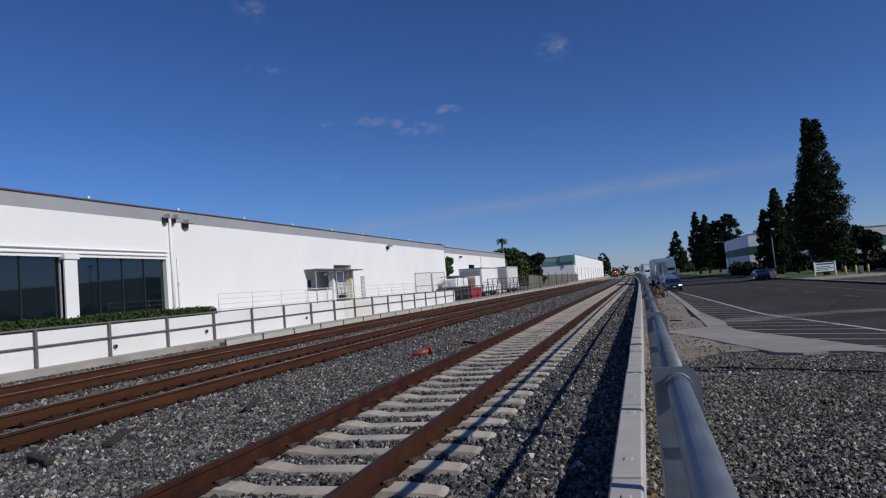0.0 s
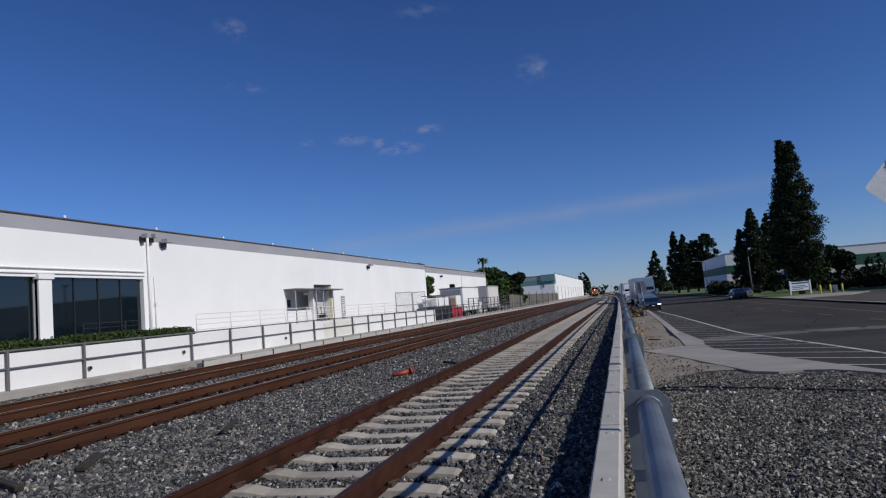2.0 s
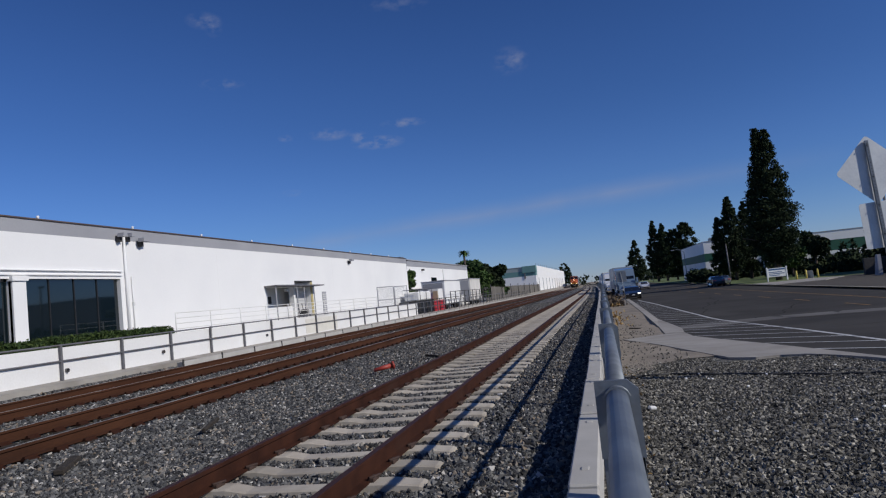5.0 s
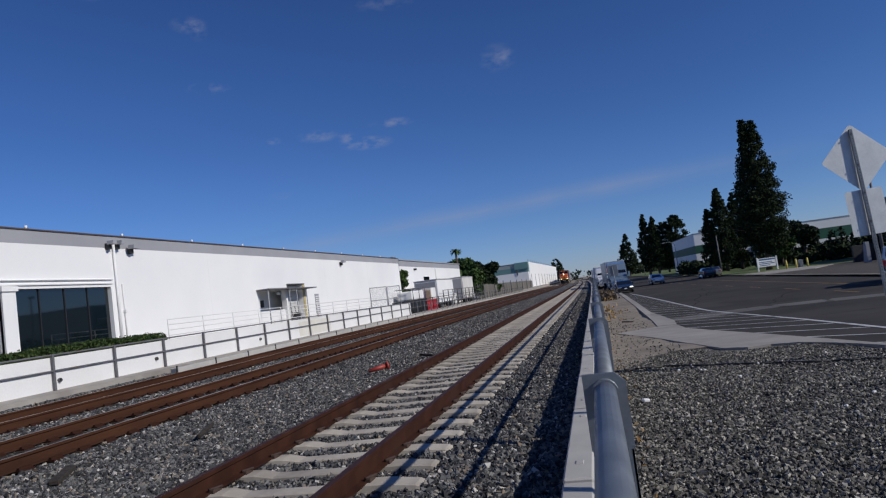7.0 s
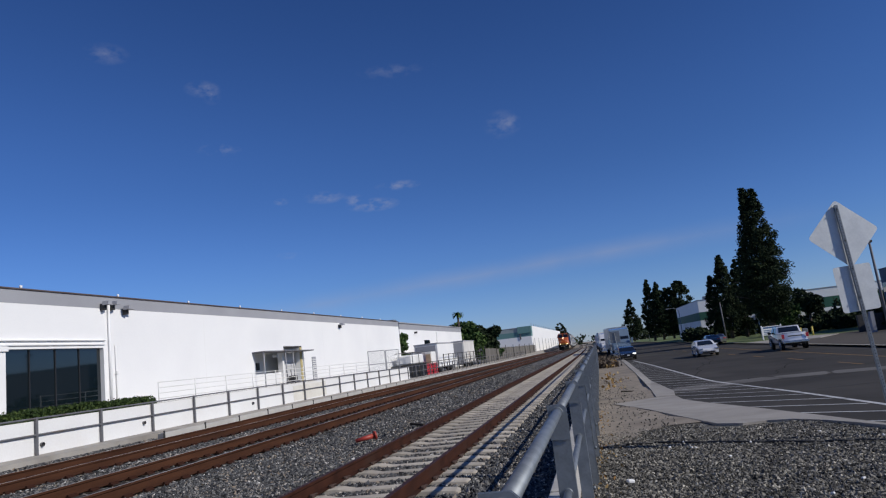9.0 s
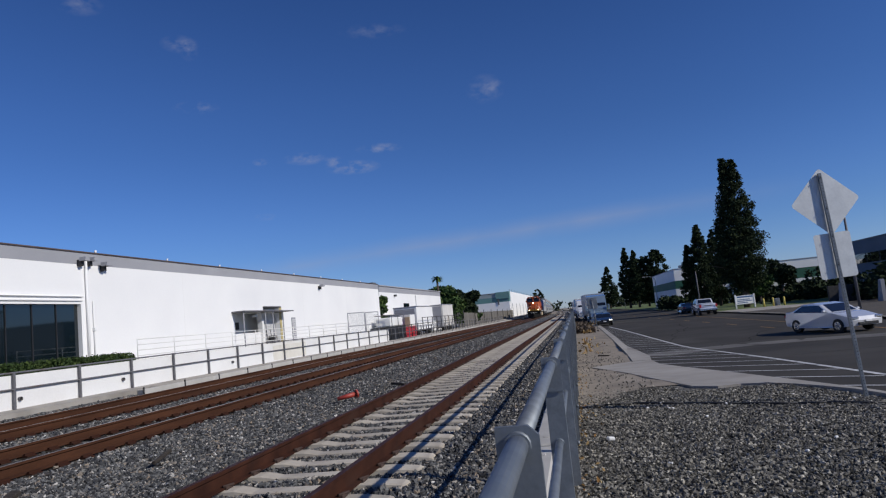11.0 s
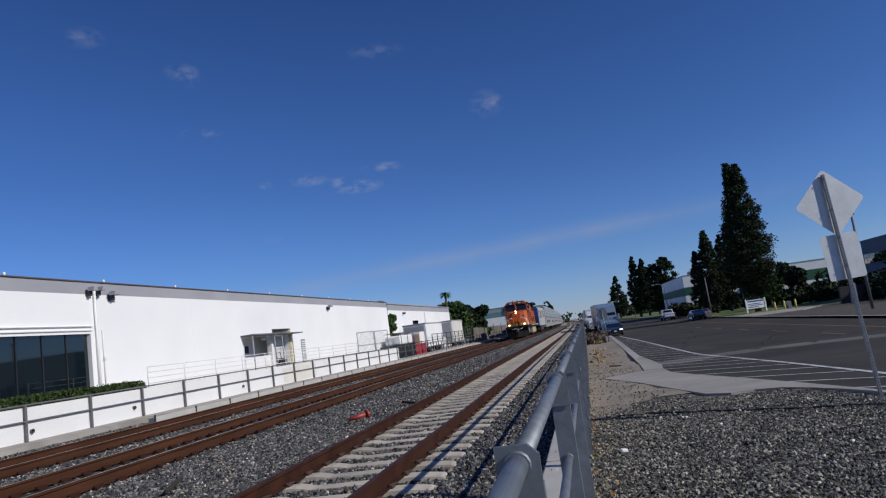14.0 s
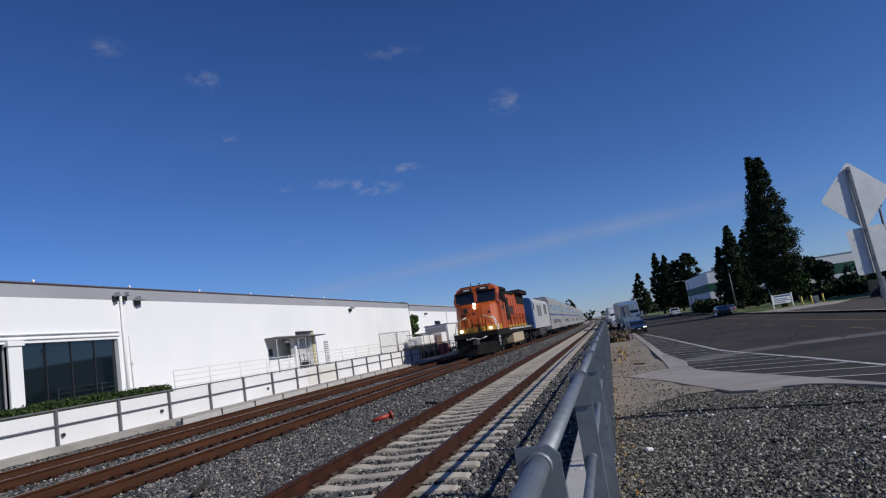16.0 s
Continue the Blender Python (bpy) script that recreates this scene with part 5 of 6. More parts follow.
# ---- litter on the ballast ----
def litter():
    s = tagged(empty("red_cone_piece"), "broken red plastic cone lying on the ballast", "debris")
    m = pose(-2.2, 15.95, -0.17, 0, 82, 32) @ Matrix.Diagonal((0.85, 0.85, 0.9, 1))
    bm = BM()
    tube(bm, (0, 0, -0.27), (0, 0, 0.22), 0.05, 10, 0.07)
    bm.transform(m)
    part("cone_body", bm, surf("red_plastic", (0.27, 0.03, 0.018), (0.38, 0.055, 0.04), 0.5), s)
    bm = BM()
    tube(bm, (0, 0, 0.22), (0, 0, 0.27), 0.12, 10, 0.11)
    bm.transform(m)
    part("cone_base", bm, bpy.data.materials["red_plastic"], s)
    for x, y, w, l, a in ((-3.55, 6.75, 0.10, 0.45, 70), (-3.45, 7.75, 0.12, 0.62, 25), (-2.9, 9.9, 0.05, 0.7, 15), (-1.6, 18.2, 0.07, 0.5, 60)):
        bm = BM()
        box(bm, -w / 2, w / 2, -l / 2, l / 2, -0.03, 0.03, 0.012, pose(x, y, -0.19, 4, 3, a))
        tagged(part("wood_scrap", bm, M_timber), "dark splintered wood scrap on the ballast", "debris", "wood scraps")
    bm = BM()
    bmesh.ops.create_icosphere(bm, subdivisions=1, radius=0.09, matrix=pose(-0.92, 19.6, -0.14) @ Matrix.Diagonal((1.4, 1.0, 0.6, 1)))
    tagged(part("white_rock", bm, M_white2), "pale rock beside the rail", "rock")
    bm = BM()
    box(bm, -0.25, 0.25, -0.05, 0.05, -0.02, 0.03, 0.01, pose(4.1, 31.7, zr(31.7) + 0.05, 0, 4, -20))
    tagged(part("branch", bm, M_timber), "dark fallen branch on the dirt verge", "debris")
    bm = BM()
    box(bm, -0.05, 0.05, -0.035, 0.035, -0.02, 0.025, 0.012, pose(3.38, 10.0, zr(10) + 0.03, 5, 8, 30))
    tagged(part("paper_scrap", bm, M_white2), "crumpled white paper scrap on the gravel", "debris")


litter()


# ---- loose stones and dry grass ----
def stones(name, pts, size, material, label):
    n = len(pts)
    base = np.array([[1, 0, 0], [-1, 0, 0], [0, 1, 0], [0, -1, 0], [0, 0, 1], [0, 0, -1]], float)
    tri = np.array([[0, 2, 4], [2, 1, 4], [1, 3, 4], [3, 0, 4], [2, 0, 5], [1, 2, 5], [3, 1, 5], [0, 3, 5]])
    s = np.random.uniform(0.6, 1.35, (n, 1, 1)) * size
    v = base[None] + np.random.uniform(-0.38, 0.38, (n, 6, 3))
    v *= np.random.uniform(0.7, 1.2, (n, 1, 3)) * s
    a = np.random.normal(size=(n, 4))
    a /= np.linalg.norm(a, axis=1)[:, None]
    w, x, y, z = a.T
    R = np.stack([1 - 2 * (y * y + z * z), 2 * (x * y - z * w), 2 * (x * z + y * w), 2 * (x * y + z * w), 1 - 2 * (x * x + z * z), 2 * (y * z - x * w), 2 * (x * z - y * w), 2 * (y * z + x * w), 1 - 2 * (x * x + y * y)], 1).reshape(n, 3, 3)
    v = np.einsum("nij,nkj->nki", R, v) + np.asarray(pts)[:, None, :]
    f = (np.arange(n)[:, None, None] * 6 + tri[None]).reshape(-1, 3)
    me = bpy.data.meshes.new(name)
    me.from_pydata(v.reshape(-1, 3).tolist(), [], f.tolist())
    me.materials.append(material)
    return tagged(new(name, me), label, "stones", kind="stuff")


def scatter(x0, x1, y0, y1, n, height, power=1.0):
    u = np.random.random(n) ** power
    ys = y0 + (y1 - y0) * u
    xs = np.random.uniform(x0, x1, n)
    return [(x, y, height(x, y)) for x, y in zip(xs, ys)]


def on_tie(x, y):
    k = (y - 5.90) / 0.61
    return abs(x) < 1.32 and abs(k - round(k)) * 0.61 < 0.15


pts = [p for p in scatter(-4.3, 2.5, 3.6, 26.0, 60000, lambda x, y: bed_height(x, y) + 0.008, 1.6) if not on_tie(p[0], p[1])]
stones("ballast_stones", pts, 0.027, M_stone, "loose grey crushed ballast stones between the rails")
pts = [p for p in scatter(-4.3, 2.5, 3.6, 15.0, 50000, lambda x, y: bed_height(x, y) + 0.016, 1.3) if not on_tie(p[0], p[1])]
stones("ballast_stones", pts, 0.030, M_stone, "loose angular ballast stones lying on top of the bed")
def between_rails(x):
    return min(abs(x + 5.33), abs(x + 9.2)) < 1.0 and random.random() < 0.85


pts = [p for p in scatter(-10.8, -4.3, 4.5, 34.0, 30000, lambda x, y: bed_height(x, y) + 0.014, 1.1) if not between_rails(p[0])]
stones("ballast_stones", pts, 0.036, M_stone, "loose angular ballast stones round the far ties")
pts = [p for p in scatter(-10.8, -4.3, 4.5, 30.0, 26000, lambda x, y: bed_height(x, y) + 0.008, 1.3) if min(abs(p[0] + 5.33), abs(p[0] + 9.2)) > 0.9 or random.random() < 0.25]
stones("ballast_stones", pts, 0.034, M_stone, "loose grey crushed ballast stones along the far tracks")
pts = [p for p in scatter(2.8, 7.7, 2.0, 16.6, 52000, lambda x, y: grit_height(x, y) + 0.004, 1.4) if p[0] < along(ROAD_WEST, p[1]) - 0.15 and (p[1] < 15.4 or p[0] < 5.0)]
stones("gravel_stones", pts, 0.020, M_gritstone, "loose grey gravel beside the road")
pts = [p for p in scatter(2.8, 7.7, 2.0, 12.0, 34000, lambda x, y: grit_height(x, y) + 0.010, 1.3) if p[0] < along(ROAD_WEST, p[1]) - 0.15]
stones("gravel_stones", pts, 0.022, M_gritstone, "loose angular gravel lying on top")

pts = scatter(-4.3, 2.5, 24.0, 70.0, 30000, lambda x, y: bed_height(x, y) + 0.01 + bend(y)[1], 1.3)
stones("ballast_stones", [p for p in pts if abs(p[0]) > 1.36], 0.042, M_stone, "loose grey crushed ballast stones down the line")
pts = [p for p in scatter(2.85, 4.7, 16.6, 45.0, 600, lambda x, y: grit_height(x, y) + 0.035, 1.3) if p[0] < along(VERGE_EAST, p[1]) - 0.1]
stones("gravel_stones", pts, 0.022, M_gritstone, "scattered small stones on the dirt verge")


def dry_grass():
    pts = []
    for k in range(40):
        x, y = random.uniform(3.3, 4.4), random.uniform(62, 100) if k % 5 else random.uniform(30, 55)
        m = 45 if k % 5 else 8
        pts.append(np.stack([np.random.normal(x, 0.22, m), np.random.normal(y, 0.5, m), zr(y) + np.random.uniform(0.02, 0.28, m)], 1))
    tagged(cards("dry_grass", np.concatenate(pts), 0.10, M_drygrass, flat=-1.0), "dry orange-brown grass tufts on the verge", "grass", kind="stuff")
    pts = []
    for k in range(30):
        x, y = random.uniform(2.9, 3.9), random.uniform(60, 110)
        m = 50
        pts.append(np.stack([np.random.normal(x, 0.4, m), np.random.normal(y, 0.8, m), zr(y) + np.random.uniform(0.0, 0.5, m)], 1))
    tagged(cards("brush", np.concatenate(pts), 0.2, M_bark), "dark dead brush on the verge", "brush", kind="stuff")


dry_grass()


def leaf_litter():
    n = 320
    xs = 2.82 + np.abs(np.random.normal(0, 0.22, n))
    ys = np.random.uniform(2.5, 22, n)
    pts = np.stack([xs, ys, np.array([grit_height(x, y) for x, y in zip(xs, ys)]) + 0.03], 1)
    tagged(cards("leaf_litter", pts, 0.028, M_drygrass), "dry brown leaves blown against the curb", "leaves", kind="stuff")
    n = 14
    for k in range(n):
        x, y = random.uniform(3.2, 7.2), random.uniform(6, 14)
        bm = box(BM(), -0.022, 0.022, -0.015, 0.015, -0.01, 0.012, 0.005, pose(x, y, grit_height(x, y) + 0.03, random.uniform(-20, 20), random.uniform(-20, 20), random.uniform(0, 180)))
        tagged(part("pale_pebble", bm, M_white2), "pale pebble lying on the gravel", "pebble", "pale pebbles on the gravel")


leaf_litter()


def office_shrubs():
    pts = []
    for k in range(60):
        x, y = random.uniform(31.0, 62.0), random.uniform(108, 134)
        h = random.uniform(1.6, 3.4) if k % 4 else random.uniform(4, 6)
        m = 130
        d = np.random.normal(size=(m, 3))
        d /= np.linalg.norm(d, axis=1)[:, None]
        pts.append(d * [1.7, 1.7, h * 0.5] * np.random.uniform(0.6, 1.0, (m, 1)) + [x, y, -1.4 + h * 0.5])
    tagged(cards("office_shrubs", np.concatenate(pts), 0.42, M_leafdark), "dark shrubs and small trees before the offices", "shrubs", kind="stuff")
    pts = []
    for k in range(46):
        x, y = random.uniform(34.0, 60.0), random.uniform(74, 88)
        h = random.uniform(2.2, 4.2)
        m = 130
        d = np.random.normal(size=(m, 3))
        d /= np.linalg.norm(d, axis=1)[:, None]
        pts.append(d * [1.5, 1.5, h * 0.5] * np.random.uniform(0.6, 1.0, (m, 1)) + [x, y, -1.3 + h * 0.5])
    tagged(cards("yard_shrubs", np.concatenate(pts), 0.34, M_leafdark), "dark shrubs behind the yard fence", "shrubs", kind="stuff")
    pts = []
    for k in range(40):
        x, y = random.uniform(21.5, 34.0), random.uniform(134, 156)
        h = random.uniform(1.5, 3.2)
        m = 110
        d = np.random.normal(size=(m, 3))
        d /= np.linalg.norm(d, axis=1)[:, None]
        pts.append(d * [1.6, 1.6, h * 0.5] * np.random.uniform(0.6, 1.0, (m, 1)) + [x, y, -1.4 + h * 0.5])
    tagged(cards("lawn_shrubs", np.concatenate(pts), 0.42, M_leafdark), "dark shrubs under the conifers", "shrubs", kind="stuff")


office_shrubs()

# ---- vehicles ----
def wheel_on(parent, x, y, r, w, side):
    bm = BM()
    tube(bm, (x - w / 2, y, r), (x + w / 2, y, r), r, 20)
    wl = part("wheel", bm, M_rubber, parent)
    bm = BM()
    xx = x + side * (w / 2 + 0.004)
    tube(bm, (xx - 0.01, y, r), (xx + 0.01, y, r), r * 0.62, 14)
    for k in range(5):
        a = k * 1.2566
        tube(bm, (xx + side * 0.012, y, r), (xx + side * 0.012, y + math.cos(a) * r * 0.58, r + math.sin(a) * r * 0.58), 0.025, 4)
    part("rim", bm, M_chrome, wl, "bright alloy rim")


def shell(outline, hw, z_taper, k_taper, nose=0.0, y_nose=0.0, length=4.5):
    """A car body: side outline (y, z), narrowed above z_taper and rounded in plan at both ends."""
    bm = BM()
    secs = [-1.0, -0.92, -0.6, 0.0, 0.6, 0.92, 1.0]
    rings = []
    for s in secs:
        inset = 0.06 if abs(s) == 1.0 else 0.0
        ring = []
        for y, z in outline:
            k = 1 - k_taper * max(0.0, z - z_taper)
            yc = (y - length / 2) / (length / 2)
            plan = 1 - 0.10 * max(0.0, abs(yc) - 0.7) / 0.3
            yy = y + (length / 2 - y) * 0.035 * (abs(s) ** 3)
            zz = z - inset * (0.5 if z > 0.6 else -0.3)
            ring.append(bm.verts.new((s * hw * k * plan, yy, zz)))
        rings.append(ring)
    n = len(outline)
    for a, b in zip(rings, rings[1:]):
        for i in range(n):
            j = (i + 1) % n
            bm.faces.new((a[i], a[j], b[j], b[i])).smooth = False
    bm.faces.new(rings[0][::-1])
    bm.faces.new(rings[-1])
    bmesh.ops.recalc_face_normals(bm, faces=bm.faces[:])
    return bm


def quad_panel(bm, pts, thick=0.012):
    vs = [bm.verts.new(p) for p in pts]
    f = bm.faces.new(vs)
    f.normal_update()
    r = bmesh.ops.extrude_face_region(bm, geom=[f])
    nv = [v for v in r["geom"] if isinstance(v, bmesh.types.BMVert)]
    bmesh.ops.translate(bm, verts=nv, vec=f.normal * thick)
    return bm


def sedan(paint, label, m, lights=False):
    c = tagged(empty("car", m), label, "car")
    out = [(0.05, 0.30), (0.0, 0.55), (0.12, 0.72), (1.0, 0.93), (1.35, 0.98), (2.05, 1.36), (2.7, 1.45), (3.3, 1.40), (4.1, 1.08), (4.62, 1.02), (4.70, 0.7), (4.64, 0.32), (3.9, 0.22), (0.8, 0.22)]
    part("body", shell(out, 0.92, 0.9, 0.30, length=4.7), paint, c)
    bm = BM()
    quad_panel(bm, [(-0.70, 1.38, 1.00), (0.70, 1.38, 1.00), (0.58, 2.03, 1.37), (-0.58, 2.03, 1.37)])
    part("windscreen", bm, M_carglass, c, "dark windscreen")
    bm = BM()
    quad_panel(bm, [(0.70, 4.08, 1.10), (-0.70, 4.08, 1.10), (-0.58, 3.36, 1.40), (0.58, 3.36, 1.40)])
    part("rear_window", bm, M_carglass, c, "dark rear window")
    for s in (-1, 1):
        bm = BM()
        pts = [(s * 0.905, 1.55, 0.98), (s * 0.905, 3.85, 1.02), (s * 0.80, 3.25, 1.35), (s * 0.80, 2.1, 1.33)]
        quad_panel(bm, pts if s > 0 else pts[::-1])
        part("side_window", bm, M_carglass, c, "dark side glass")
        bm = BM()
        box(bm, s * 0.98 - 0.09, s * 0.98 + 0.09, 1.55, 1.68, 0.98, 1.10, 0.03)
        part("mirror", bm, paint, c)
        bm = BM()
        box(bm, s * 0.66 - 0.19, s * 0.66 + 0.19, 0.02, 0.22, 0.60, 0.72, 0.03)
        part("headlight", bm, glow("car_lamp", (1, 0.97, 0.9), 1.5) if lights and s > 0 else M_chrome, c)
        bm = BM()
        box(bm, s * 0.62 - 0.2, s * 0.62 + 0.2, 4.60, 4.705, 0.78, 0.90, 0.02)
        part("tail_light", bm, M_redpaint, c)
        for y in (0.92, 3.75):
            wheel_on(c, s * 0.80, y, 0.33, 0.22, s)
    bm = BM()
    box(bm, -0.55, 0.55, -0.012, 0.1, 0.32, 0.46, 0.02)
    part("grille", bm, M_black, c)
    bm = BM()
    box(bm, -0.16, 0.16, -0.03, -0.012, 0.46, 0.56, 0.004)
    part("number_plate", bm, M_white2, c, "plain pale number plate")
    return c


def carpaint(name, c, metal=0.2):
    return surf(name, c, tuple(min(1, v * 1.05) for v in c), 0.25, metal=metal, scale=2, fine=60, bump=0.0, coat=1.0, rough_var=0.05)


M_pw = carpaint("white_car_paint", (0.72, 0.73, 0.75))
M_pk = carpaint("black_car_paint", (0.012, 0.013, 0.015))
M_pg = carpaint("grey_blue_car_paint", (0.075, 0.085, 0.095), 0.4)
M_ps = carpaint("silver_car_paint", (0.30, 0.32, 0.35), 0.6)
M_pb = carpaint("steel_blue_truck_paint", (0.20, 0.27, 0.34), 0.3)


def pickup(paint, label, m):
    c = tagged(empty("pickup_truck", m), label, "pickup truck")
    out = [(0.0, 0.62), (0.0, 1.12), (0.15, 1.2), (1.45, 1.28), (2.05, 1.88), (2.5, 1.96), (3.75, 1.94), (3.95, 1.36), (5.75, 1.36), (5.85, 0.75), (5.7, 0.62)]
    part("cab_and_bed", shell(out, 1.0, 1.2, 0.22, length=5.85), paint, c)
    bm = BM()
    box(bm, -0.82, 0.82, 4.12, 5.68, 1.362, 1.372)
    part("bed_cover", bm, M_black, c, "black bed cover")
    bm = BM()
    quad_panel(bm, [(-0.82, 1.5, 1.34), (0.82, 1.5, 1.34), (0.70, 2.02, 1.86), (-0.70, 2.02, 1.86)])
    part("windscreen", bm, M_carglass, c)
    bm = BM()
    quad_panel(bm, [(0.80, 3.93, 1.43), (-0.80, 3.93, 1.43), (-0.72, 3.78, 1.86), (0.72, 3.78, 1.86)])
    part("rear_window", bm, M_carglass, c)
    for s in (-1, 1):
        for y0, y1 in ((1.75, 2.7), (2.8, 3.65)):
            bm = BM()
            pts = [(s * 0.985, y0, 1.34), (s * 0.985, y1, 1.34), (s * 0.87, y1 - 0.05, 1.82), (s * 0.87, y0 + 0.28, 1.82)]
            quad_panel(bm, pts if s > 0 else pts[::-1])
            part("side_window", bm, M_carglass, c)
        bm = BM()
        box(bm, s * 0.9 - 0.1, s * 0.9 + 0.1, 5.78, 5.87, 0.95, 1.28, 0.01)
        part("tail_light", bm, M_redpaint, c)
        bm = BM()
        box(bm, s * 1.12 - 0.12, s * 1.12 + 0.12, 1.85, 2.0, 1.3, 1.52, 0.03)
        part("mirror", bm, M_black, c)
        for y in (1.05, 4.75):
            wheel_on(c, s * 0.86, y, 0.43, 0.28, s)
            bm = BM()
            tube(bm, (s * 0.96, y, 0.46), (s * 1.005, y, 0.46), 0.50, 16)
            part("wheel_arch", bm, M_black, c)
        bm = BM()
        box(bm, s * 0.72 - 0.22, s * 0.72 + 0.22, -0.02, 0.08, 0.98, 1.14, 0.02)
        part("headlight", bm, M_chrome, c)
    bm = BM()
    box(bm, -0.98, 0.98, 5.80, 5.98, 0.56, 0.76, 0.04)
    part("rear_bumper", bm, M_chrome, c)
    bm = BM()
    box(bm, -0.55, 0.55, 5.85, 5.865, 1.08, 1.16, 0.0)
    part("tailgate_trim", bm, M_black, c)
    bm = BM()
    box(bm, -0.8, 0.8, 0.4, 5.5, 0.42, 0.66)
    part("chassis", bm, M_dark, c)
    return c


def semi(paint, trailer_paint, label, m):
    c = tagged(empty("semi_truck", m), label, "truck", "parked trucks")
    bm = BM()
    prism(bm, [(0.1, 0.55), (0.0, 1.0), (0.15, 1.55), (1.9, 1.85), (1.9, 0.55)], -1.0, 1.0)
    part("hood", bm, paint, c)
    bm = BM()
    prism(bm, [(1.9, 0.7), (1.9, 1.9), (2.35, 2.75), (3.1, 3.62), (4.8, 3.8), (5.1, 3.75), (5.1, 0.7)], -1.2, 1.2)
    bmesh.ops.bevel(bm, geom=bm.edges[:], offset=0.06, segments=2, affect="EDGES")
    part("sleeper_cab", bm, paint, c)
    bm = BM()
    quad_panel(bm, [(-1.10, 1.915, 1.92), (1.10, 1.915, 1.92), (1.06, 2.33, 2.72), (-1.06, 2.33, 2.72)])
    part("windscreen", bm, M_carglass, c)
    bm = BM()
    box(bm, -0.55, 0.55, -0.02, 0.12, 0.75, 1.5, 0.04)
    part("grille", bm, M_chrome, c)
    bm = BM()
    box(bm, -1.2, 1.2, -0.08, 0.2, 0.35, 0.7, 0.06)
    part("bumper", bm, M_chrome, c)
    for s in (-1, 1):
        bm = BM()
        box(bm, s * 0.82 - 0.16, s * 0.82 + 0.16, 0.0, 0.2, 0.95, 1.2, 0.04)
        part("headlight", bm, M_chrome, c)
        bm = BM()
        box(bm, s * 1.42 - 0.12, s * 1.42 + 0.12, 1.75, 1.9, 1.75, 2.45, 0.03)
        tube(bm, (s * 1.2, 1.95, 2.1), (s * 1.42, 1.85, 2.1), 0.03, 6)
        part("mirror", bm, paint, c)
        bm = BM()
        quad_panel(bm, [(s * 1.21, 2.2, 1.95), (s * 1.21, 3.0, 1.95), (s * 1.21, 3.0, 2.6), (s * 1.21, 2.5, 2.6)][::s])
        part("side_window", bm, M_carglass, c)
        for y in (1.1, 6.2, 7.5, 17.2, 18.5):
            wheel_on(c, s * 1.05, y, 0.51, 0.32, s)
        bm = BM()
        tube(bm, (s * 1.0, 3.2, 0.8), (s * 1.0, 5.0, 0.8), 0.33, 12)
        part("fuel_tank", bm, M_chrome, c)
    bm = BM()
    box(bm, -0.5, 0.5, 1.0, 8.2, 0.6, 0.9)
    part("chassis", bm, M_dark, c)
    bm = BM()
    box(bm, -1.29, 1.29, 5.7, 20.0, 1.15, 4.0, 0.03)
    part("trailer_box", bm, trailer_paint, c, "pale trailer box")
    return c


ZR = -1.18


def road_z(y):
    return zr(y) - 0.068


sedan(M_pk, "black sedan parked by the kerb facing the camera", pose(6.25, 80.5, road_z(80), 0, 0, 2), lights=True)
semi(M_pb, surf("silver_trailer_skin", (0.4, 0.43, 0.46), (0.5, 0.53, 0.56), 0.4, metal=0.5, stretch=(1, 4, 1)), "steel-blue semi truck with a silver trailer parked at the kerb", pose(5.95, 88.5, road_z(88), 0, 0, 1.5))
semi(M_pw, M_white2, "white semi truck parked farther along the kerb", pose(4.7, 132, road_z(132), 0, 0, 1.5))
semi(M_pw, M_white2, "white semi truck far down the road", pose(4.2, 185, road_z(185), 0, 0, 2))
sedan(M_pg, "dark blue-grey car parked at the far kerb", pose(18.9, 108, road_z(110), 0, 0, 182))
sedan(M_ps, "silver car parked at the far kerb", pose(20.2, 111, road_z(112), 0, 0, 182))
white_car = sedan(M_pw, "white sedan driving along the road", pose(11.9, 104, ZR))
white_pickup = pickup(M_pw, "white pickup truck driving away along the road", pose(18, 60, ZR, 0, 0, 180))

# ---- the train ----
M_orange = surf("orange_locomotive_paint", (0.36, 0.062, 0.007), (0.46, 0.085, 0.010), 0.45, scale=1.2, fine=25, bump=0.03, c3=(0.28, 0.06, 0.015))
M_yellow = surf("yellow_stripe_paint", (0.42, 0.20, 0.02), (0.5, 0.26, 0.03), 0.5, scale=2, fine=30, bump=0.03)
M_loco_dark = surf("sooty_black", (0.006, 0.006, 0.006), (0.020, 0.018, 0.016), 0.85, scale=2, fine=30, spec=0.2)
M_sand = surf("dusty_tan_tank", (0.34, 0.26, 0.17), (0.44, 0.35, 0.24), 0.8, scale=1, fine=20)
M_silver = surf("brushed_silver_coach", (0.235, 0.235, 0.235), (0.31, 0.31, 0.31), 0.6, metal=0.0, spec=0.2, scale=0.6, fine=12, bump=0.04, stretch=(1, 0.15, 3))
M_silver2 = surf("silver_grey_locomotive_paint", (0.34, 0.34, 0.34), (0.43, 0.43, 0.43), 0.6, metal=0.0, spec=0.25, scale=1, fine=20, bump=0.03)
M_bluepaint = surf("deep_blue_paint", (0.02, 0.06, 0.19), (0.03, 0.08, 0.24), 0.45, scale=1, fine=20)
M_lamp = glow("train_lamp", (1.0, 0.86, 0.62), 6.0)


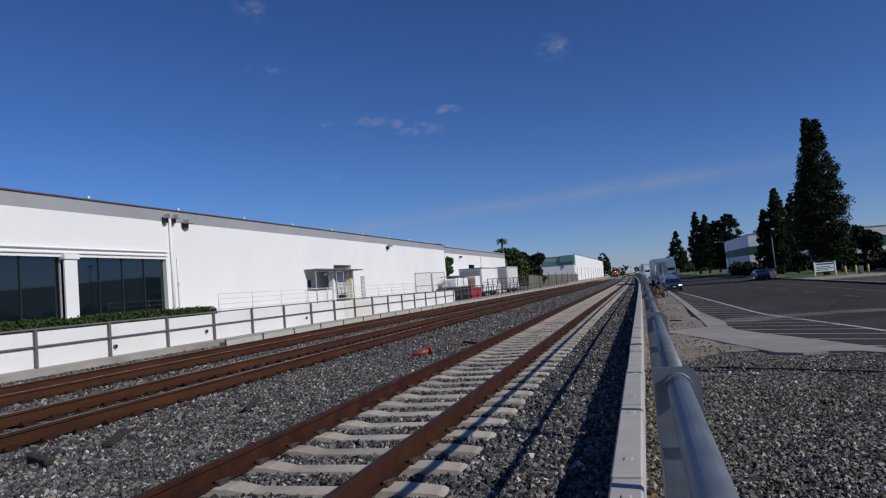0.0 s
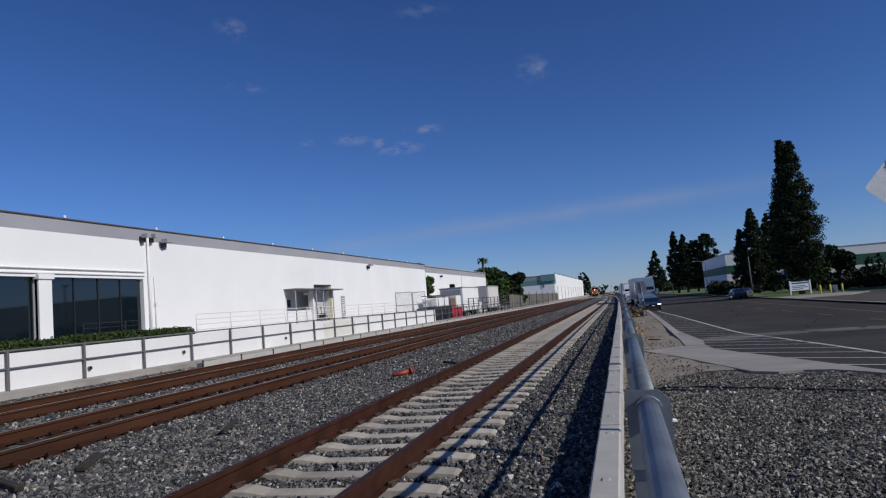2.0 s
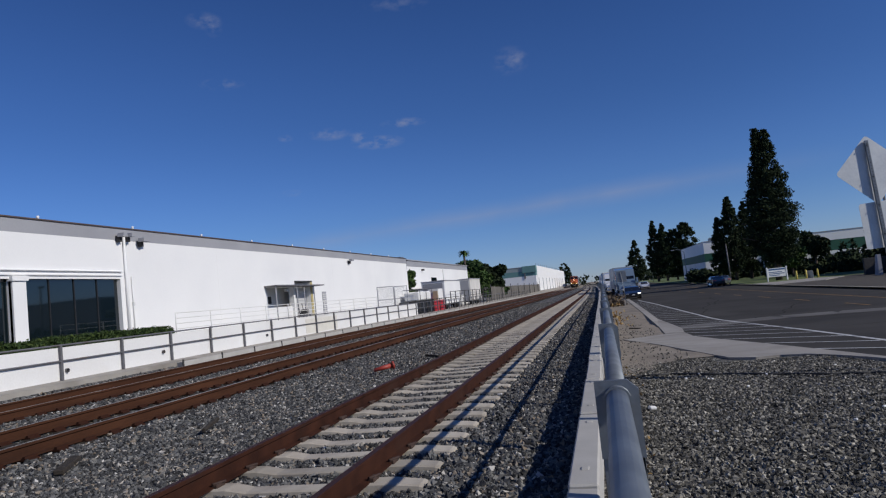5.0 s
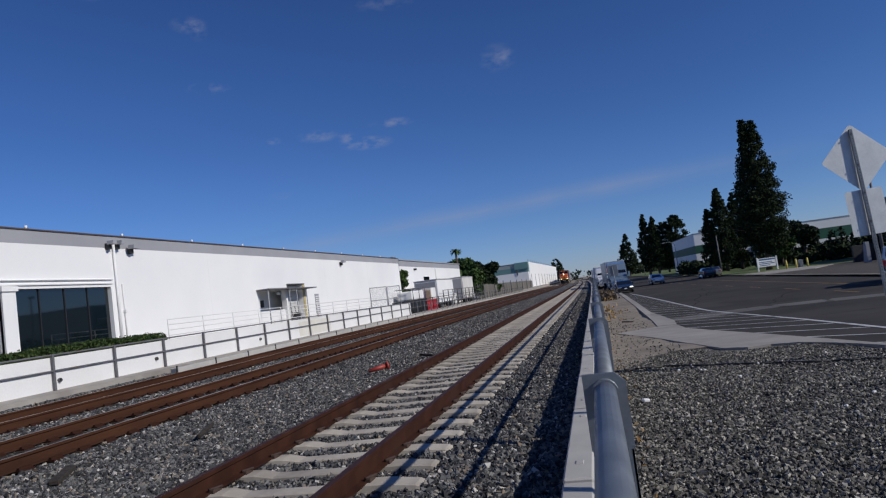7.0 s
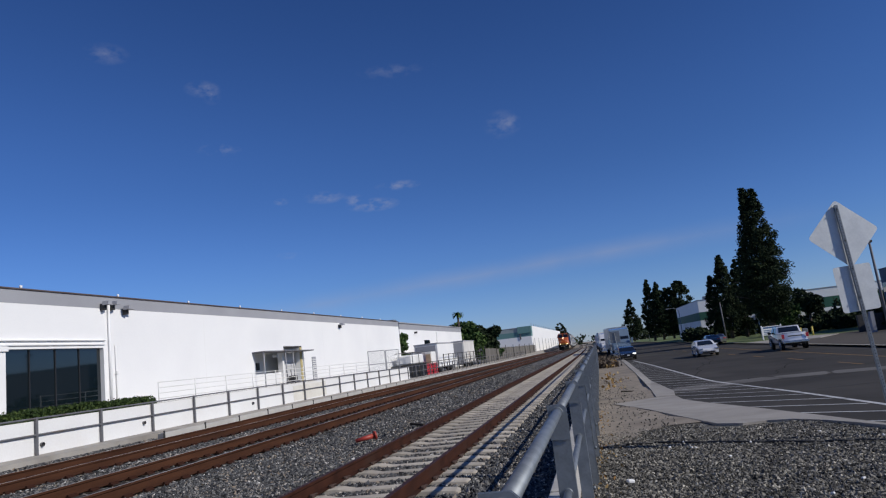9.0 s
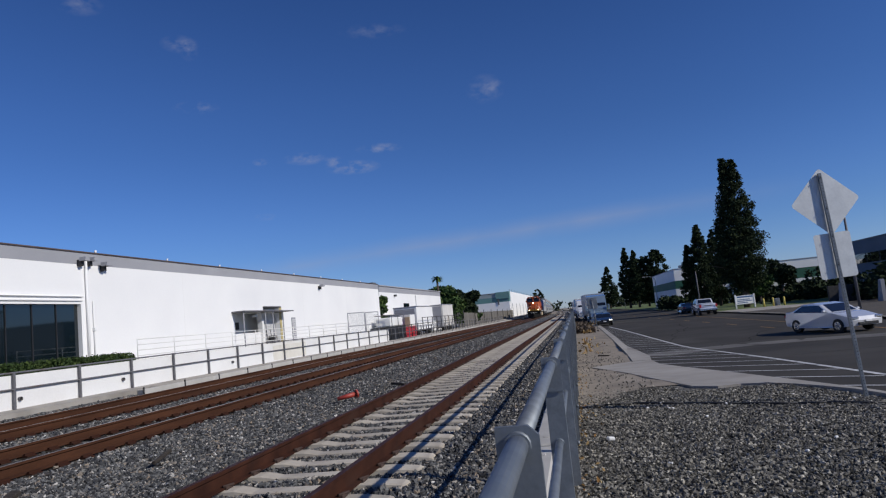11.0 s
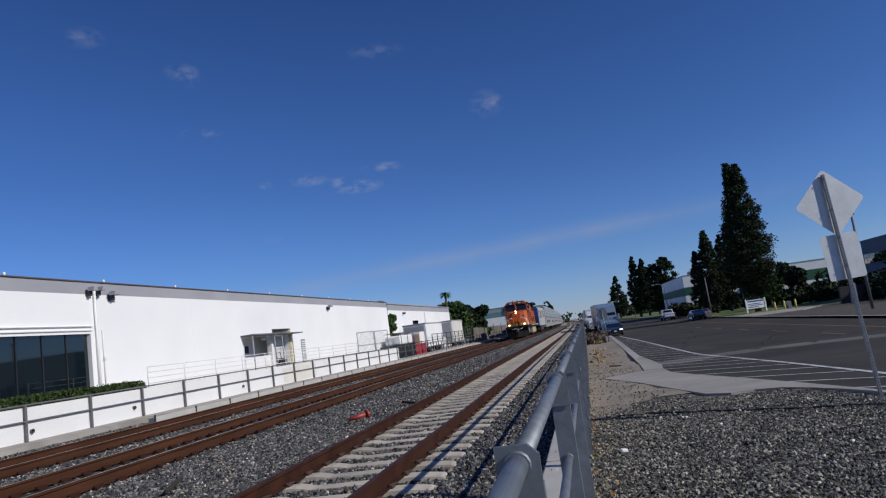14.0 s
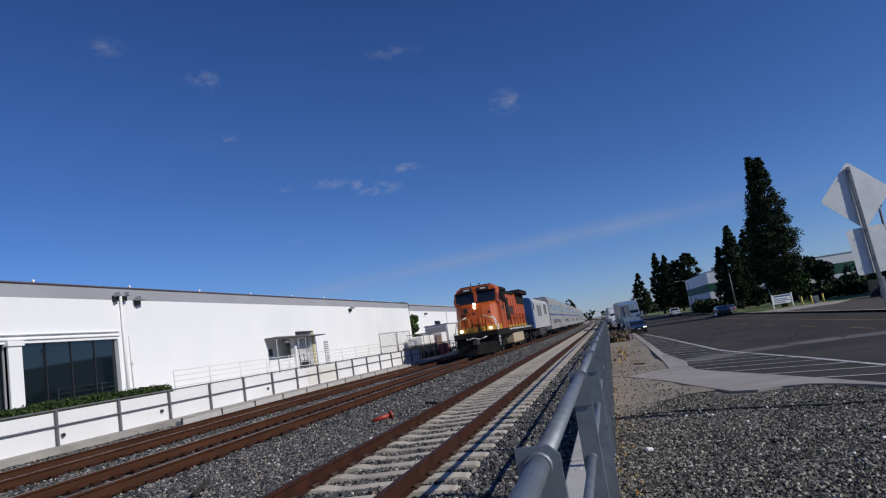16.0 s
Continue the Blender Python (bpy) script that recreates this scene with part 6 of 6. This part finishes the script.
def truck_set(parent, y, axles, wb, r=0.53):
    """A railway truck: side frames and wheels."""
    t = empty("bogie")
    t.parent = parent
    t.location = (0, y, 0)
    L = wb * (axles - 1)
    for s in (-1, 1):
        bm = BM()
        prism(bm, [(-L / 2 - 0.5, 0.55), (-L / 2 - 0.3, 0.95), (-0.5, 0.8), (0.5, 0.8), (L / 2 + 0.3, 0.95), (L / 2 + 0.5, 0.55), (L / 2, 0.4), (-L / 2, 0.4)], s * 1.0 - 0.09, s * 1.0 + 0.09)
        for k in range(axles):
            yy = -L / 2 + wb * k
            box(bm, s * 1.1 - 0.06, s * 1.1 + 0.06, yy - 0.2, yy + 0.2, 0.38, 0.72, 0.03)
        part("side_frame", bm, M_loco_dark, t)
        for k in range(axles):
            yy = -L / 2 + wb * k
            bm = BM()
            tube(bm, (s * 0.70, yy, r), (s * 0.82, yy, r), r, 20)
            part("wheel", bm, M_dark, t)
    for k in range(axles):
        yy = -L / 2 + wb * k
        bm = BM()
        tube(bm, (-0.7, yy, r), (0.7, yy, r), 0.09, 8)
        part("axle", bm, M_loco_dark, t)


def hand_rail(parent, pts, r, material, name="hand_rail"):
    return part(name, path_tube(BM(), pts, r, 6), material, parent)


def freight_loco():
    c = tagged(empty("locomotive"), "orange and black diesel locomotive with lit headlights", "locomotive")
    bm = BM()
    box(bm, -1.5, 1.5, 0.9, 21.6, 1.15, 1.52, 0.03)
    part("deck", bm, M_loco_dark, c)
    bm = BM()
    box(bm, -1.515, 1.515, 1.0, 21.5, 1.36, 1.56, 0.01)
    part("sill_stripe", bm, M_loco_dark, c)
    for k in range(24):
        for s in (-1, 1):
            bm = box(BM(), s * 1.52 - 0.006, s * 1.52 + 0.006, 6.0 + 0.6 * k, 6.25 + 0.6 * k, 1.40, 1.52)
            part("sill_mark", bm, M_white2, c)
    # nose: broad, flat, leaning back
    bm = BM()
    secs = [(-1.42, 1.75), (-1.05, 1.28), (-0.5, 1.12), (0.5, 1.12), (1.05, 1.28), (1.42, 1.75)]
    low = [bm.verts.new((x, y, 1.9)) for x, y in secs]
    high = [bm.verts.new((x * 0.98, y + 0.45, 3.30)) for x, y in secs]
    top = [bm.verts.new((x * 0.94, y + 0.85 if abs(x) < 1.2 else y + 0.7, 3.48)) for x, y in secs]
    back = [bm.verts.new((x, 3.4, z)) for x, z in ((-1.42, 1.9), (1.42, 1.9), (1.34, 3.48), (-1.34, 3.48))]
    for a, b in ((low, high), (high, top)):
        for i in range(5):
            bm.faces.new((a[i], a[i + 1], b[i + 1], b[i]))
    bm.faces.new([*top, back[2], back[3]])
    bm.faces.new([back[0], low[0], high[0], top[0], back[3]])
    bm.faces.new([low[5], back[1], back[2], top[5], high[5]])
    bmesh.ops.recalc_face_normals(bm, faces=bm.faces[:])
    part("nose", bm, M_orange, c, "orange nose")
    bm = BM()
    lo = [bm.verts.new((x * 1.003, y - 0.006, 1.56)) for x, y in secs]
    hi = [bm.verts.new((x * 1.003, y - 0.006, 1.90)) for x, y in secs]
    for i in range(5):
        bm.faces.new((lo[i], lo[i + 1], hi[i + 1], hi[i]))
    for a in (0, 5):
        bk = [bm.verts.new((secs[a][0] * 1.003, 3.4, z)) for z in (1.56, 1.90)]
        bm.faces.new((lo[a], hi[a], bk[1], bk[0]))
    bmesh.ops.recalc_face_normals(bm, faces=bm.faces[:])
    part("nose_stripe", bm, M_yellow, c, "yellow lower stripe")
    # logo shape on the nose: plain black strokes
    for k, (x0, x1, z) in enumerate(((-1.0, -0.3, 2.72), (-0.2, 1.05, 2.72), (-0.85, 0.95, 2.5))):
        bm = BM()
        yb = 1.10 + 0.45 * (z - 1.9) / 1.4
        quad_panel(bm, [(x0, yb + (0.14 if abs(x0) > 0.6 else 0.0), z), (x1, yb + (0.14 if abs(x1) > 0.6 else 0.0), z), (x1 - 0.08, yb + 0.05 + (0.14 if abs(x1) > 0.6 else 0), z + 0.15), (x0 + 0.08, yb + 0.05 + (0.14 if abs(x0) > 0.6 else 0), z + 0.15)], 0.012)
        part("emblem_stroke", bm, M_black, c)
    # cab
    bm = BM()
    out = [(2.35, 3.40), (2.62, 4.28), (2.72, 4.56), (3.1, 4.72), (5.4, 4.72), (5.6, 4.60), (5.6, 1.56), (3.2, 1.56), (3.2, 3.40)]
    a = [bm.verts.new((-1.48 if z < 4.3 else -1.48 + (z - 4.3) * 0.9, y, z)) for y, z in out]
    b = [bm.verts.new((1.48 if z < 4.3 else 1.48 - (z - 4.3) * 0.9, y, z)) for y, z in out]
    bm.faces.new(a)
    bm.faces.new(b[::-1])
    for i in range(len(out)):
        j = (i + 1) % len(out)
        bm.faces.new((a[j], a[i], b[i], b[j]))
    bmesh.ops.recalc_face_normals(bm, faces=bm.faces[:])
    part("cab", bm, M_orange, c, "orange cab")
    for s in (-1, 1):
        bm = BM()
        p = [(s * 0.10, 2.385, 3.56), (s * 1.40, 2.385, 3.50), (s * 1.38, 2.595, 4.27), (s * 0.10, 2.595, 4.27)]
        quad_panel(bm, p if s > 0 else p[::-1], 0.015)
        part("windscreen", bm, M_carglass, c, "dark windscreen")
        bm = BM()
        box(bm, s * 0.58 - 0.40, s * 0.58 + 0.40, 2.56, 2.9, 4.36, 4.60, 0.02)
        part("number_board", bm, M_black, c)
        bm = BM()
        box(bm, s * 0.58 - 0.20, s * 0.58 + 0.20, 2.545, 2.556, 4.44, 4.52)
        part("number_bar", bm, M_white2, c)
        bm = BM()
        for y0, y1 in ((3.6, 4.2), (4.3, 4.9)):
            box(bm, s * 1.485 - 0.012, s * 1.485 + 0.012, y0, y1, 3.5, 4.15, 0.005)
        part("side_window", bm, M_carglass, c)
        bm = BM()
        box(bm, s * 1.62 - 0.09, s * 1.62 + 0.09, 3.2, 3.3, 3.6, 4.0, 0.02)
        part("mirror", bm, M_loco_dark, c)
        bm = BM()
        tube(bm, (s * 0.98, 0.90, 1.72), (s * 0.98, 1.0, 1.72), 0.10, 12)
        part("ditch_light", bm, M_lamp, c, "lit ditch light")
        # step rails up to the deck
        hand_rail(c, [(s * 1.45, 0.95, 0.5), (s * 1.45, 0.95, 1.6), (s * 1.25, 1.0, 2.35), (s * 0.55, 0.95, 2.6)], 0.03, M_white2, "white_grab_rail")
        hand_rail(c, [(s * 1.45, 1.35, 0.5), (s * 1.45, 1.35, 1.9), (s * 1.2, 1.2, 2.5)], 0.03, M_white2, "white_grab_rail")
        bm = BM()
        for k in range(4):
            box(bm, s * 1.3 - 0.2, s * 1.3 + 0.2, 0.85, 1.35, 0.35 + 0.3 * k, 0.39 + 0.3 * k)
        part("step", bm, M_loco_dark, c)
        pts = [(s * 1.46, 5.8 + 0.0, 2.55), (s * 1.46, 21.0, 2.55)]
        hand_rail(c, pts, 0.02, M_loco_dark)
        for k in range(9):
            hand_rail(c, [(s * 1.46, 6.0 + 1.85 * k, 1.55), (s * 1.46, 6.0 + 1.85 * k, 2.55)], 0.025, M_loco_dark, "stanchion")
    bm = BM()
    for z in (3.18, 3.42):
        tube(bm, (0.0, 1.46, z), (0.0, 1.72, z), 0.085, 12)
    part("headlight", bm, M_lamp, c, "lit headlight")
    bm = BM()
    tube(bm, (-0.62, 1.34, 3.05), (-0.62, 1.42, 3.05), 0.16, 14)
    part("round_emblem", bm, M_black, c)
    # long hood
    # dark visor over the windscreens, dark posts, louvres high on the hood
    bm = BM()
    box(bm, -1.40, 1.40, 2.36, 2.395, 3.50, 3.57, 0.005)
    part("window_sill_strip", bm, M_black, c)
    for s in (-1, 1):
        for k in range(6):
            bm = box(BM(), s * 1.09 - 0.025, s * 1.09 + 0.025, 5.75 + 0.55 * k, 6.15 + 0.55 * k, 3.1, 4.25, 0.01)
            part("louvre", bm, M_loco_dark, c)
        bm = box(BM(), s * 1.09 - 0.03, s * 1.09 + 0.03, 15.3, 20.7, 3.5, 4.3, 0.01)
        part("radiator_grille", bm, M_loco_dark, c)
        hand_rail(c, [(s * 0.7, 1.0, 1.56), (s * 0.7, 1.0, 2.45)], 0.03, M_loco_dark, "stanchion")
        hand_rail(c, [(s * 0.2, 0.95, 1.56), (s * 0.2, 0.95, 2.45)], 0.03, M_loco_dark, "stanchion")
    for y0, y1, w, z1, mm, nm in ((5.6, 9.2, 1.05, 4.35, M_orange, "hood"), (9.2, 14.6, 1.0, 4.25, M_orange, "engine_hood"), (14.6, 21.0, 1.05, 4.35, M_orange, "radiator_hood")):
        bm = BM()
        box(bm, -w, w, y0, y1, 1.56, z1, 0.08)
        part(nm, bm, mm, c)
    bm = BM()
    box(bm, -1.02, 1.02, 9.25, 14.55, 4.26, 4.5, 0.05)
    box(bm, -0.5, 0.5, 10.5, 12.0, 4.5, 4.85, 0.05)
    part("exhaust_top", bm, M_loco_dark, c)
    bm = BM()
    prism(bm, [(15.2, 4.36), (15.4, 4.72), (20.6, 4.72), (20.9, 4.36)], -1.5, 1.5)
    part("radiator_wing", bm, M_loco_dark, c, "black radiator wings")
    bm = BM()
    box(bm, -1.3, 1.3, 6.0, 8.6, 4.37, 4.62, 0.05)
    part("blower_box", bm, M_loco_dark, c)
    for s in (-1, 1):
        for k in range(10):
            bm = BM()
            y = 5.9 + 1.48 * k
            box(bm, s * 1.075 - 0.02, s * 1.075 + 0.02, y, y + 1.2, 2.2 if k % 3 else 1.8, 3.9, 0.01)
            part("hood_door", bm, M_orange if k not in (1, 2) else M_loco_dark, c)
        bm = BM()
        box(bm, s * 1.08 - 0.02, s * 1.08 + 0.02, 5.7, 20.8, 1.57, 1.78)
        part("side_stripe", bm, M_yellow, c)
        bm = BM()
        for k in range(5):
            box(bm, s * 1.10 - 0.012, s * 1.10 + 0.012, 9.0 + 0.75 * k, 9.5 + 0.75 * k, 2.6, 3.3, 0.0)
        part("side_emblem", bm, M_black, c)
    bm = BM()
    box(bm, -1.48, 1.48, 8.2, 14.0, 0.35, 1.15, 0.1)
    part("fuel_tank", bm, M_sand, c, "dusty tan fuel tank")
    # front end: anticlimber, plow, coupler, hoses
    bm = BM()
    box(bm, -1.45, 1.45, 0.72, 1.1, 1.2, 1.56, 0.05)
    part("anticlimber", bm, M_loco_dark, c)
    bm = BM()
    for s in (-1, 1):
        q = [(0, 0.25, 0.12), (s * 1.4, 0.75, 0.14), (s * 1.4, 0.95, 0.85), (0, 0.62, 0.85)]
        quad_panel(bm, q if s > 0 else q[::-1], 0.03)
    part("snow_plow", bm, M_loco_dark, c)
    bm = BM()
    box(bm, -1.4, 1.4, 0.9, 1.4, 0.5, 1.2, 0.02)
    part("pilot", bm, M_loco_dark, c)
    bm = BM()
    box(bm, -0.16, 0.16, 0.0, 0.9, 0.72, 1.05, 0.06)
    part("coupler", bm, M_dark, c)
    hand_rail(c, [(-0.9, 0.85, 1.45), (-0.6, 0.72, 1.12), (-0.2, 0.66, 1.2), (0.2, 0.66, 1.08), (0.7, 0.72, 1.2), (0.9, 0.85, 1.45)], 0.03, M_white2, "air_hose")
    hand_rail(c, [(-1.0, 0.9, 1.55), (-1.0, 0.9, 2.5), (-0.4, 0.9, 2.5), (-0.4, 0.9, 1.55)], 0.02, M_yellow)
    hand_rail(c, [(0.4, 0.9, 1.55), (0.4, 0.9, 2.5), (1.0, 0.9, 2.5), (1.0, 0.9, 1.55)], 0.02, M_yellow)
    # black trim round the windscreens, roof edge, nose door and horn
    part("nose_door", box(BM(), -0.06, 0.40, 1.30, 1.46, 1.95, 2.45, 0.02), M_orange, c)
    part("window_pillar", box(BM(), -0.10, 0.10, 2.40, 2.60, 3.50, 4.34, 0.01), M_orange, c)
    part("roof_panel", box(BM(), -1.05, 1.05, 3.0, 5.5, 4.722, 4.75, 0.01), M_loco_dark, c, "sooty black roof panel")
    part("horn", tube(BM(), (0.25, 3.2, 4.85), (0.25, 3.7, 4.88), 0.06, 8, 0.03), M_dark, c)
    part("aerial", tube(BM(), (-0.4, 3.6, 4.74), (-0.4, 3.6, 5.05), 0.03, 6), M_dark, c)
    for s in (-1, 1):
        part("sun_visor", box(BM(), s * 0.75 - 0.66, s * 0.75 + 0.66, 2.42, 2.66, 4.285, 4.32, 0.01), M_loco_dark, c)
        part("cab_door", box(BM(), s * 1.486 - 0.01, s * 1.486 + 0.01, 4.95, 5.5, 1.7, 3.4, 0.01), M_orange, c)
        part("number_bar", box(BM(), s * 1.49 - 0.006, s * 1.49 + 0.006, 3.7, 4.5, 2.95, 3.15), M_black, c)
        for k in range(7):
            part("intake_post", tube(BM(), (s * 1.12, 5.8 + 0.42 * k, 3.3), (s * 1.12, 5.8 + 0.42 * k, 4.5), 0.06, 6), M_loco_dark, c)
        part("brake_cylinder", tube(BM(), (s * 1.22, 3.2, 0.75), (s * 1.22, 3.8, 0.75), 0.12, 10), M_loco_dark, c)
        part("sand_pipe", path_tube(BM(), [(s * 1.15, 2.0, 1.15), (s * 1.2, 1.9, 0.7), (s * 0.85, 1.75, 0.25)], 0.025, 6), M_loco_dark, c)
    truck_set(c, 4.2, 3, 1.85)
    truck_set(c, 18.0, 3, 1.85)
    return c


def rounded_body(bm, hw, z0, z1, y0, y1, r=0.5, front=0.0):
    prof = [(-hw, z0), (hw, z0), (hw, z1 - r), (hw - r * 0.3, z1 - r * 0.3), (hw - r, z1), (-hw + r, z1), (-hw + r * 0.3, z1 - r * 0.3), (-hw, z1 - r)]
    extrude(bm, prof, [y0, y1])
    if front:
        for v in bm.verts:
            if v.co.y == y0 and v.co.z > (z0 + z1) / 2:
                v.co.y += front
    bmesh.ops.recalc_face_normals(bm, faces=bm.faces[:])
    return bm


def passenger_loco():
    c = tagged(empty("passenger_locomotive"), "silver-grey diesel locomotive with a deep blue nose", "locomotive")
    part("body", rounded_body(BM(), 1.5, 1.2, 4.35, 2.0, 20.6, 0.45), M_silver2, c)
    bm = BM()
    rounded_body(bm, 1.48, 1.25, 4.3, 0.7, 2.0, 0.45, 0.9)
    part("nose", bm, M_bluepaint, c, "deep blue nose")
    for s in (-1, 1):
        bm = BM()
        q = [(s * 0.1, 1.35, 3.4), (s * 1.2, 1.35, 3.4), (s * 1.1, 1.62, 4.0), (s * 0.1, 1.62, 4.0)]
        quad_panel(bm, q if s > 0 else q[::-1])
        part("windscreen", bm, M_carglass, c)
        for y0, y1, z0, z1, mm, nm in ((2.3, 3.0, 3.1, 3.8, M_carglass, "side_window"), (3.4, 4.3, 1.6, 3.6, M_greyband, "door"), (6.0, 8.0, 2.4, 3.6, M_greysteel, "grille"), (8.6, 10.4, 2.4, 3.6, M_greysteel, "grille"), (14.0, 17.5, 2.6, 3.8, M_greysteel, "grille")):
            bm = BM()
            box(bm, s * 1.505 - 0.012, s * 1.505 + 0.012, y0, y1, z0, z1, 0.004)
            part(nm, bm, mm, c)
    bm = BM()
    box(bm, -1.1, 1.1, 12.5, 19.0, 4.36, 4.5, 0.04)
    part("roof_fans", bm, M_greysteel, c)
    bm = BM()
    box(bm, -1.4, 1.4, 7.6, 13.2, 0.35, 1.15, 0.1)
    part("fuel_tank", bm, M_dark, c)
    truck_set(c, 4.2, 2, 2.7)
    truck_set(c, 17.0, 2, 2.7)
    return c


def coach(label, windows=True):
    c = tagged(empty("passenger_coach"), label, "rail coach", "passenger coaches")
    L = 25.6
    part("body", rounded_body(BM(), 1.55, 0.75, 4.93, 0.3, L, 0.42), M_silver, c)
    for s in (-1, 1):
        for k in range(14 if windows else 4):
            bm = BM()
            y = 2.0 + 1.6 * k
            box(bm, s * 1.555 - 0.012, s * 1.555 + 0.012, y, y + 1.25, 3.25, 3.95, 0.0)
            part("upper_window", bm, M_carglass, c)
        for k in range(7):
            bm = BM()
            y = 5.5 + 2.2 * k
            box(bm, s * 1.555 - 0.012, s * 1.555 + 0.012, y, y + 0.95, 1.45, 2.0, 0.0)
            part("lower_window", bm, M_carglass, c)
        bm = BM()
        box(bm, s * 1.557 - 0.01, s * 1.557 + 0.01, 12.3, 13.2, 0.95, 2.9)
        part("door", bm, M_greyband, c)
        bm = BM()
        box(bm, s * 1.556 - 0.01, s * 1.556 + 0.01, 0.4, L - 0.1, 2.55, 2.75)
        part("stripe", bm, M_bluepaint, c, "thin blue stripe")
        bm = BM()
        for z in (1.2, 2.3, 3.05, 4.15):
            box(bm, s * 1.556 - 0.012, s * 1.556 + 0.012, 0.4, L - 0.1, z, z + 0.04)
        part("fluting", bm, M_silver2, c)
    bm = extrude(BM(), [(-1.40, 4.62), (-1.13, 4.90), (-1.13, 4.96), (1.13, 4.96), (1.13, 4.90), (1.40, 4.62), (1.45, 4.66), (1.18, 4.99), (-1.18, 4.99), (-1.45, 4.66)], [0.32, L - 0.02])
    part("roof", bm, M_greysteel, c, "dark grey roof")
    bm = BM()
    box(bm, -0.6, 0.6, 0.0, 0.32, 0.9, 4.2, 0.05)
    part("gangway", bm, M_loco_dark, c)
    bm = BM()
    box(bm, -1.2, 1.2, 7.0, 19.0, 0.35, 0.76, 0.03)
    part("underframe", bm, M_loco_dark, c)
    truck_set(c, 3.4, 2, 2.6, 0.46)
    truck_set(c, L - 3.2, 2, 2.6, 0.46)
    return c


loco = freight_loco()
loco2 = passenger_loco()
coach_a = coach("silver double-deck passenger coach with a blue stripe")
train = [(loco, 0.0), (loco2, 22.6), (coach_a, 43.6)]
for k in range(1, 8):
    train.append((copy_thing(coach_a, Matrix.Identity(4)), 43.6 + 26.1 * k))


def motions():
    times = [i * 1.0 for i in range(17)]
    for ob, off in train:
        rows = []
        for t in times:
            y = 44.0 + 21.6 * (16.0 - t) + off
            (ax, az), (bx, bz) = bend(y), bend(y + 18)
            rows.append((t, pose(TRACK_X[1] + ax, y, az, 0, 0, math.degrees(math.atan2(ax - bx, 18)))))
        walk(ob, rows)
    path = [(0, 9.2, 225, 2), (4, 10.6, 156, 2), (7, 11.9, 103, 3), (8, 12.4, 86, 2), (9, 12.7, 66, 1), (9.5, 12.9, 57, 4), (10.2, 13.8, 47.5, 12), (11, 16.5, 36, 22), (12, 21.5, 25, 35), (13, 28.5, 16, 45), (16, 50, 0, 55)]
    walk(white_car, [(t, pose(x, y, road_z(y), 0, 0, a)) for t, x, y, a in path])
    path = [(0, 54, 8, 122), (4, 36, 22, 128), (6, 25.0, 36, 140), (7, 20.6, 45.5, 160), (8, 19.2, 55, 172), (9, 18.8, 66.5, 178), (9.5, 18.7, 73, 180), (10.2, 18.6, 82, 181), (12.5, 17.8, 109, 181), (13.5, 17.7, 125, 181), (16, 17.2, 160, 181)]
    walk(white_pickup, [(t, pose(x, y, road_z(y), 0, 0, a)) for t, x, y, a in path])


motions()
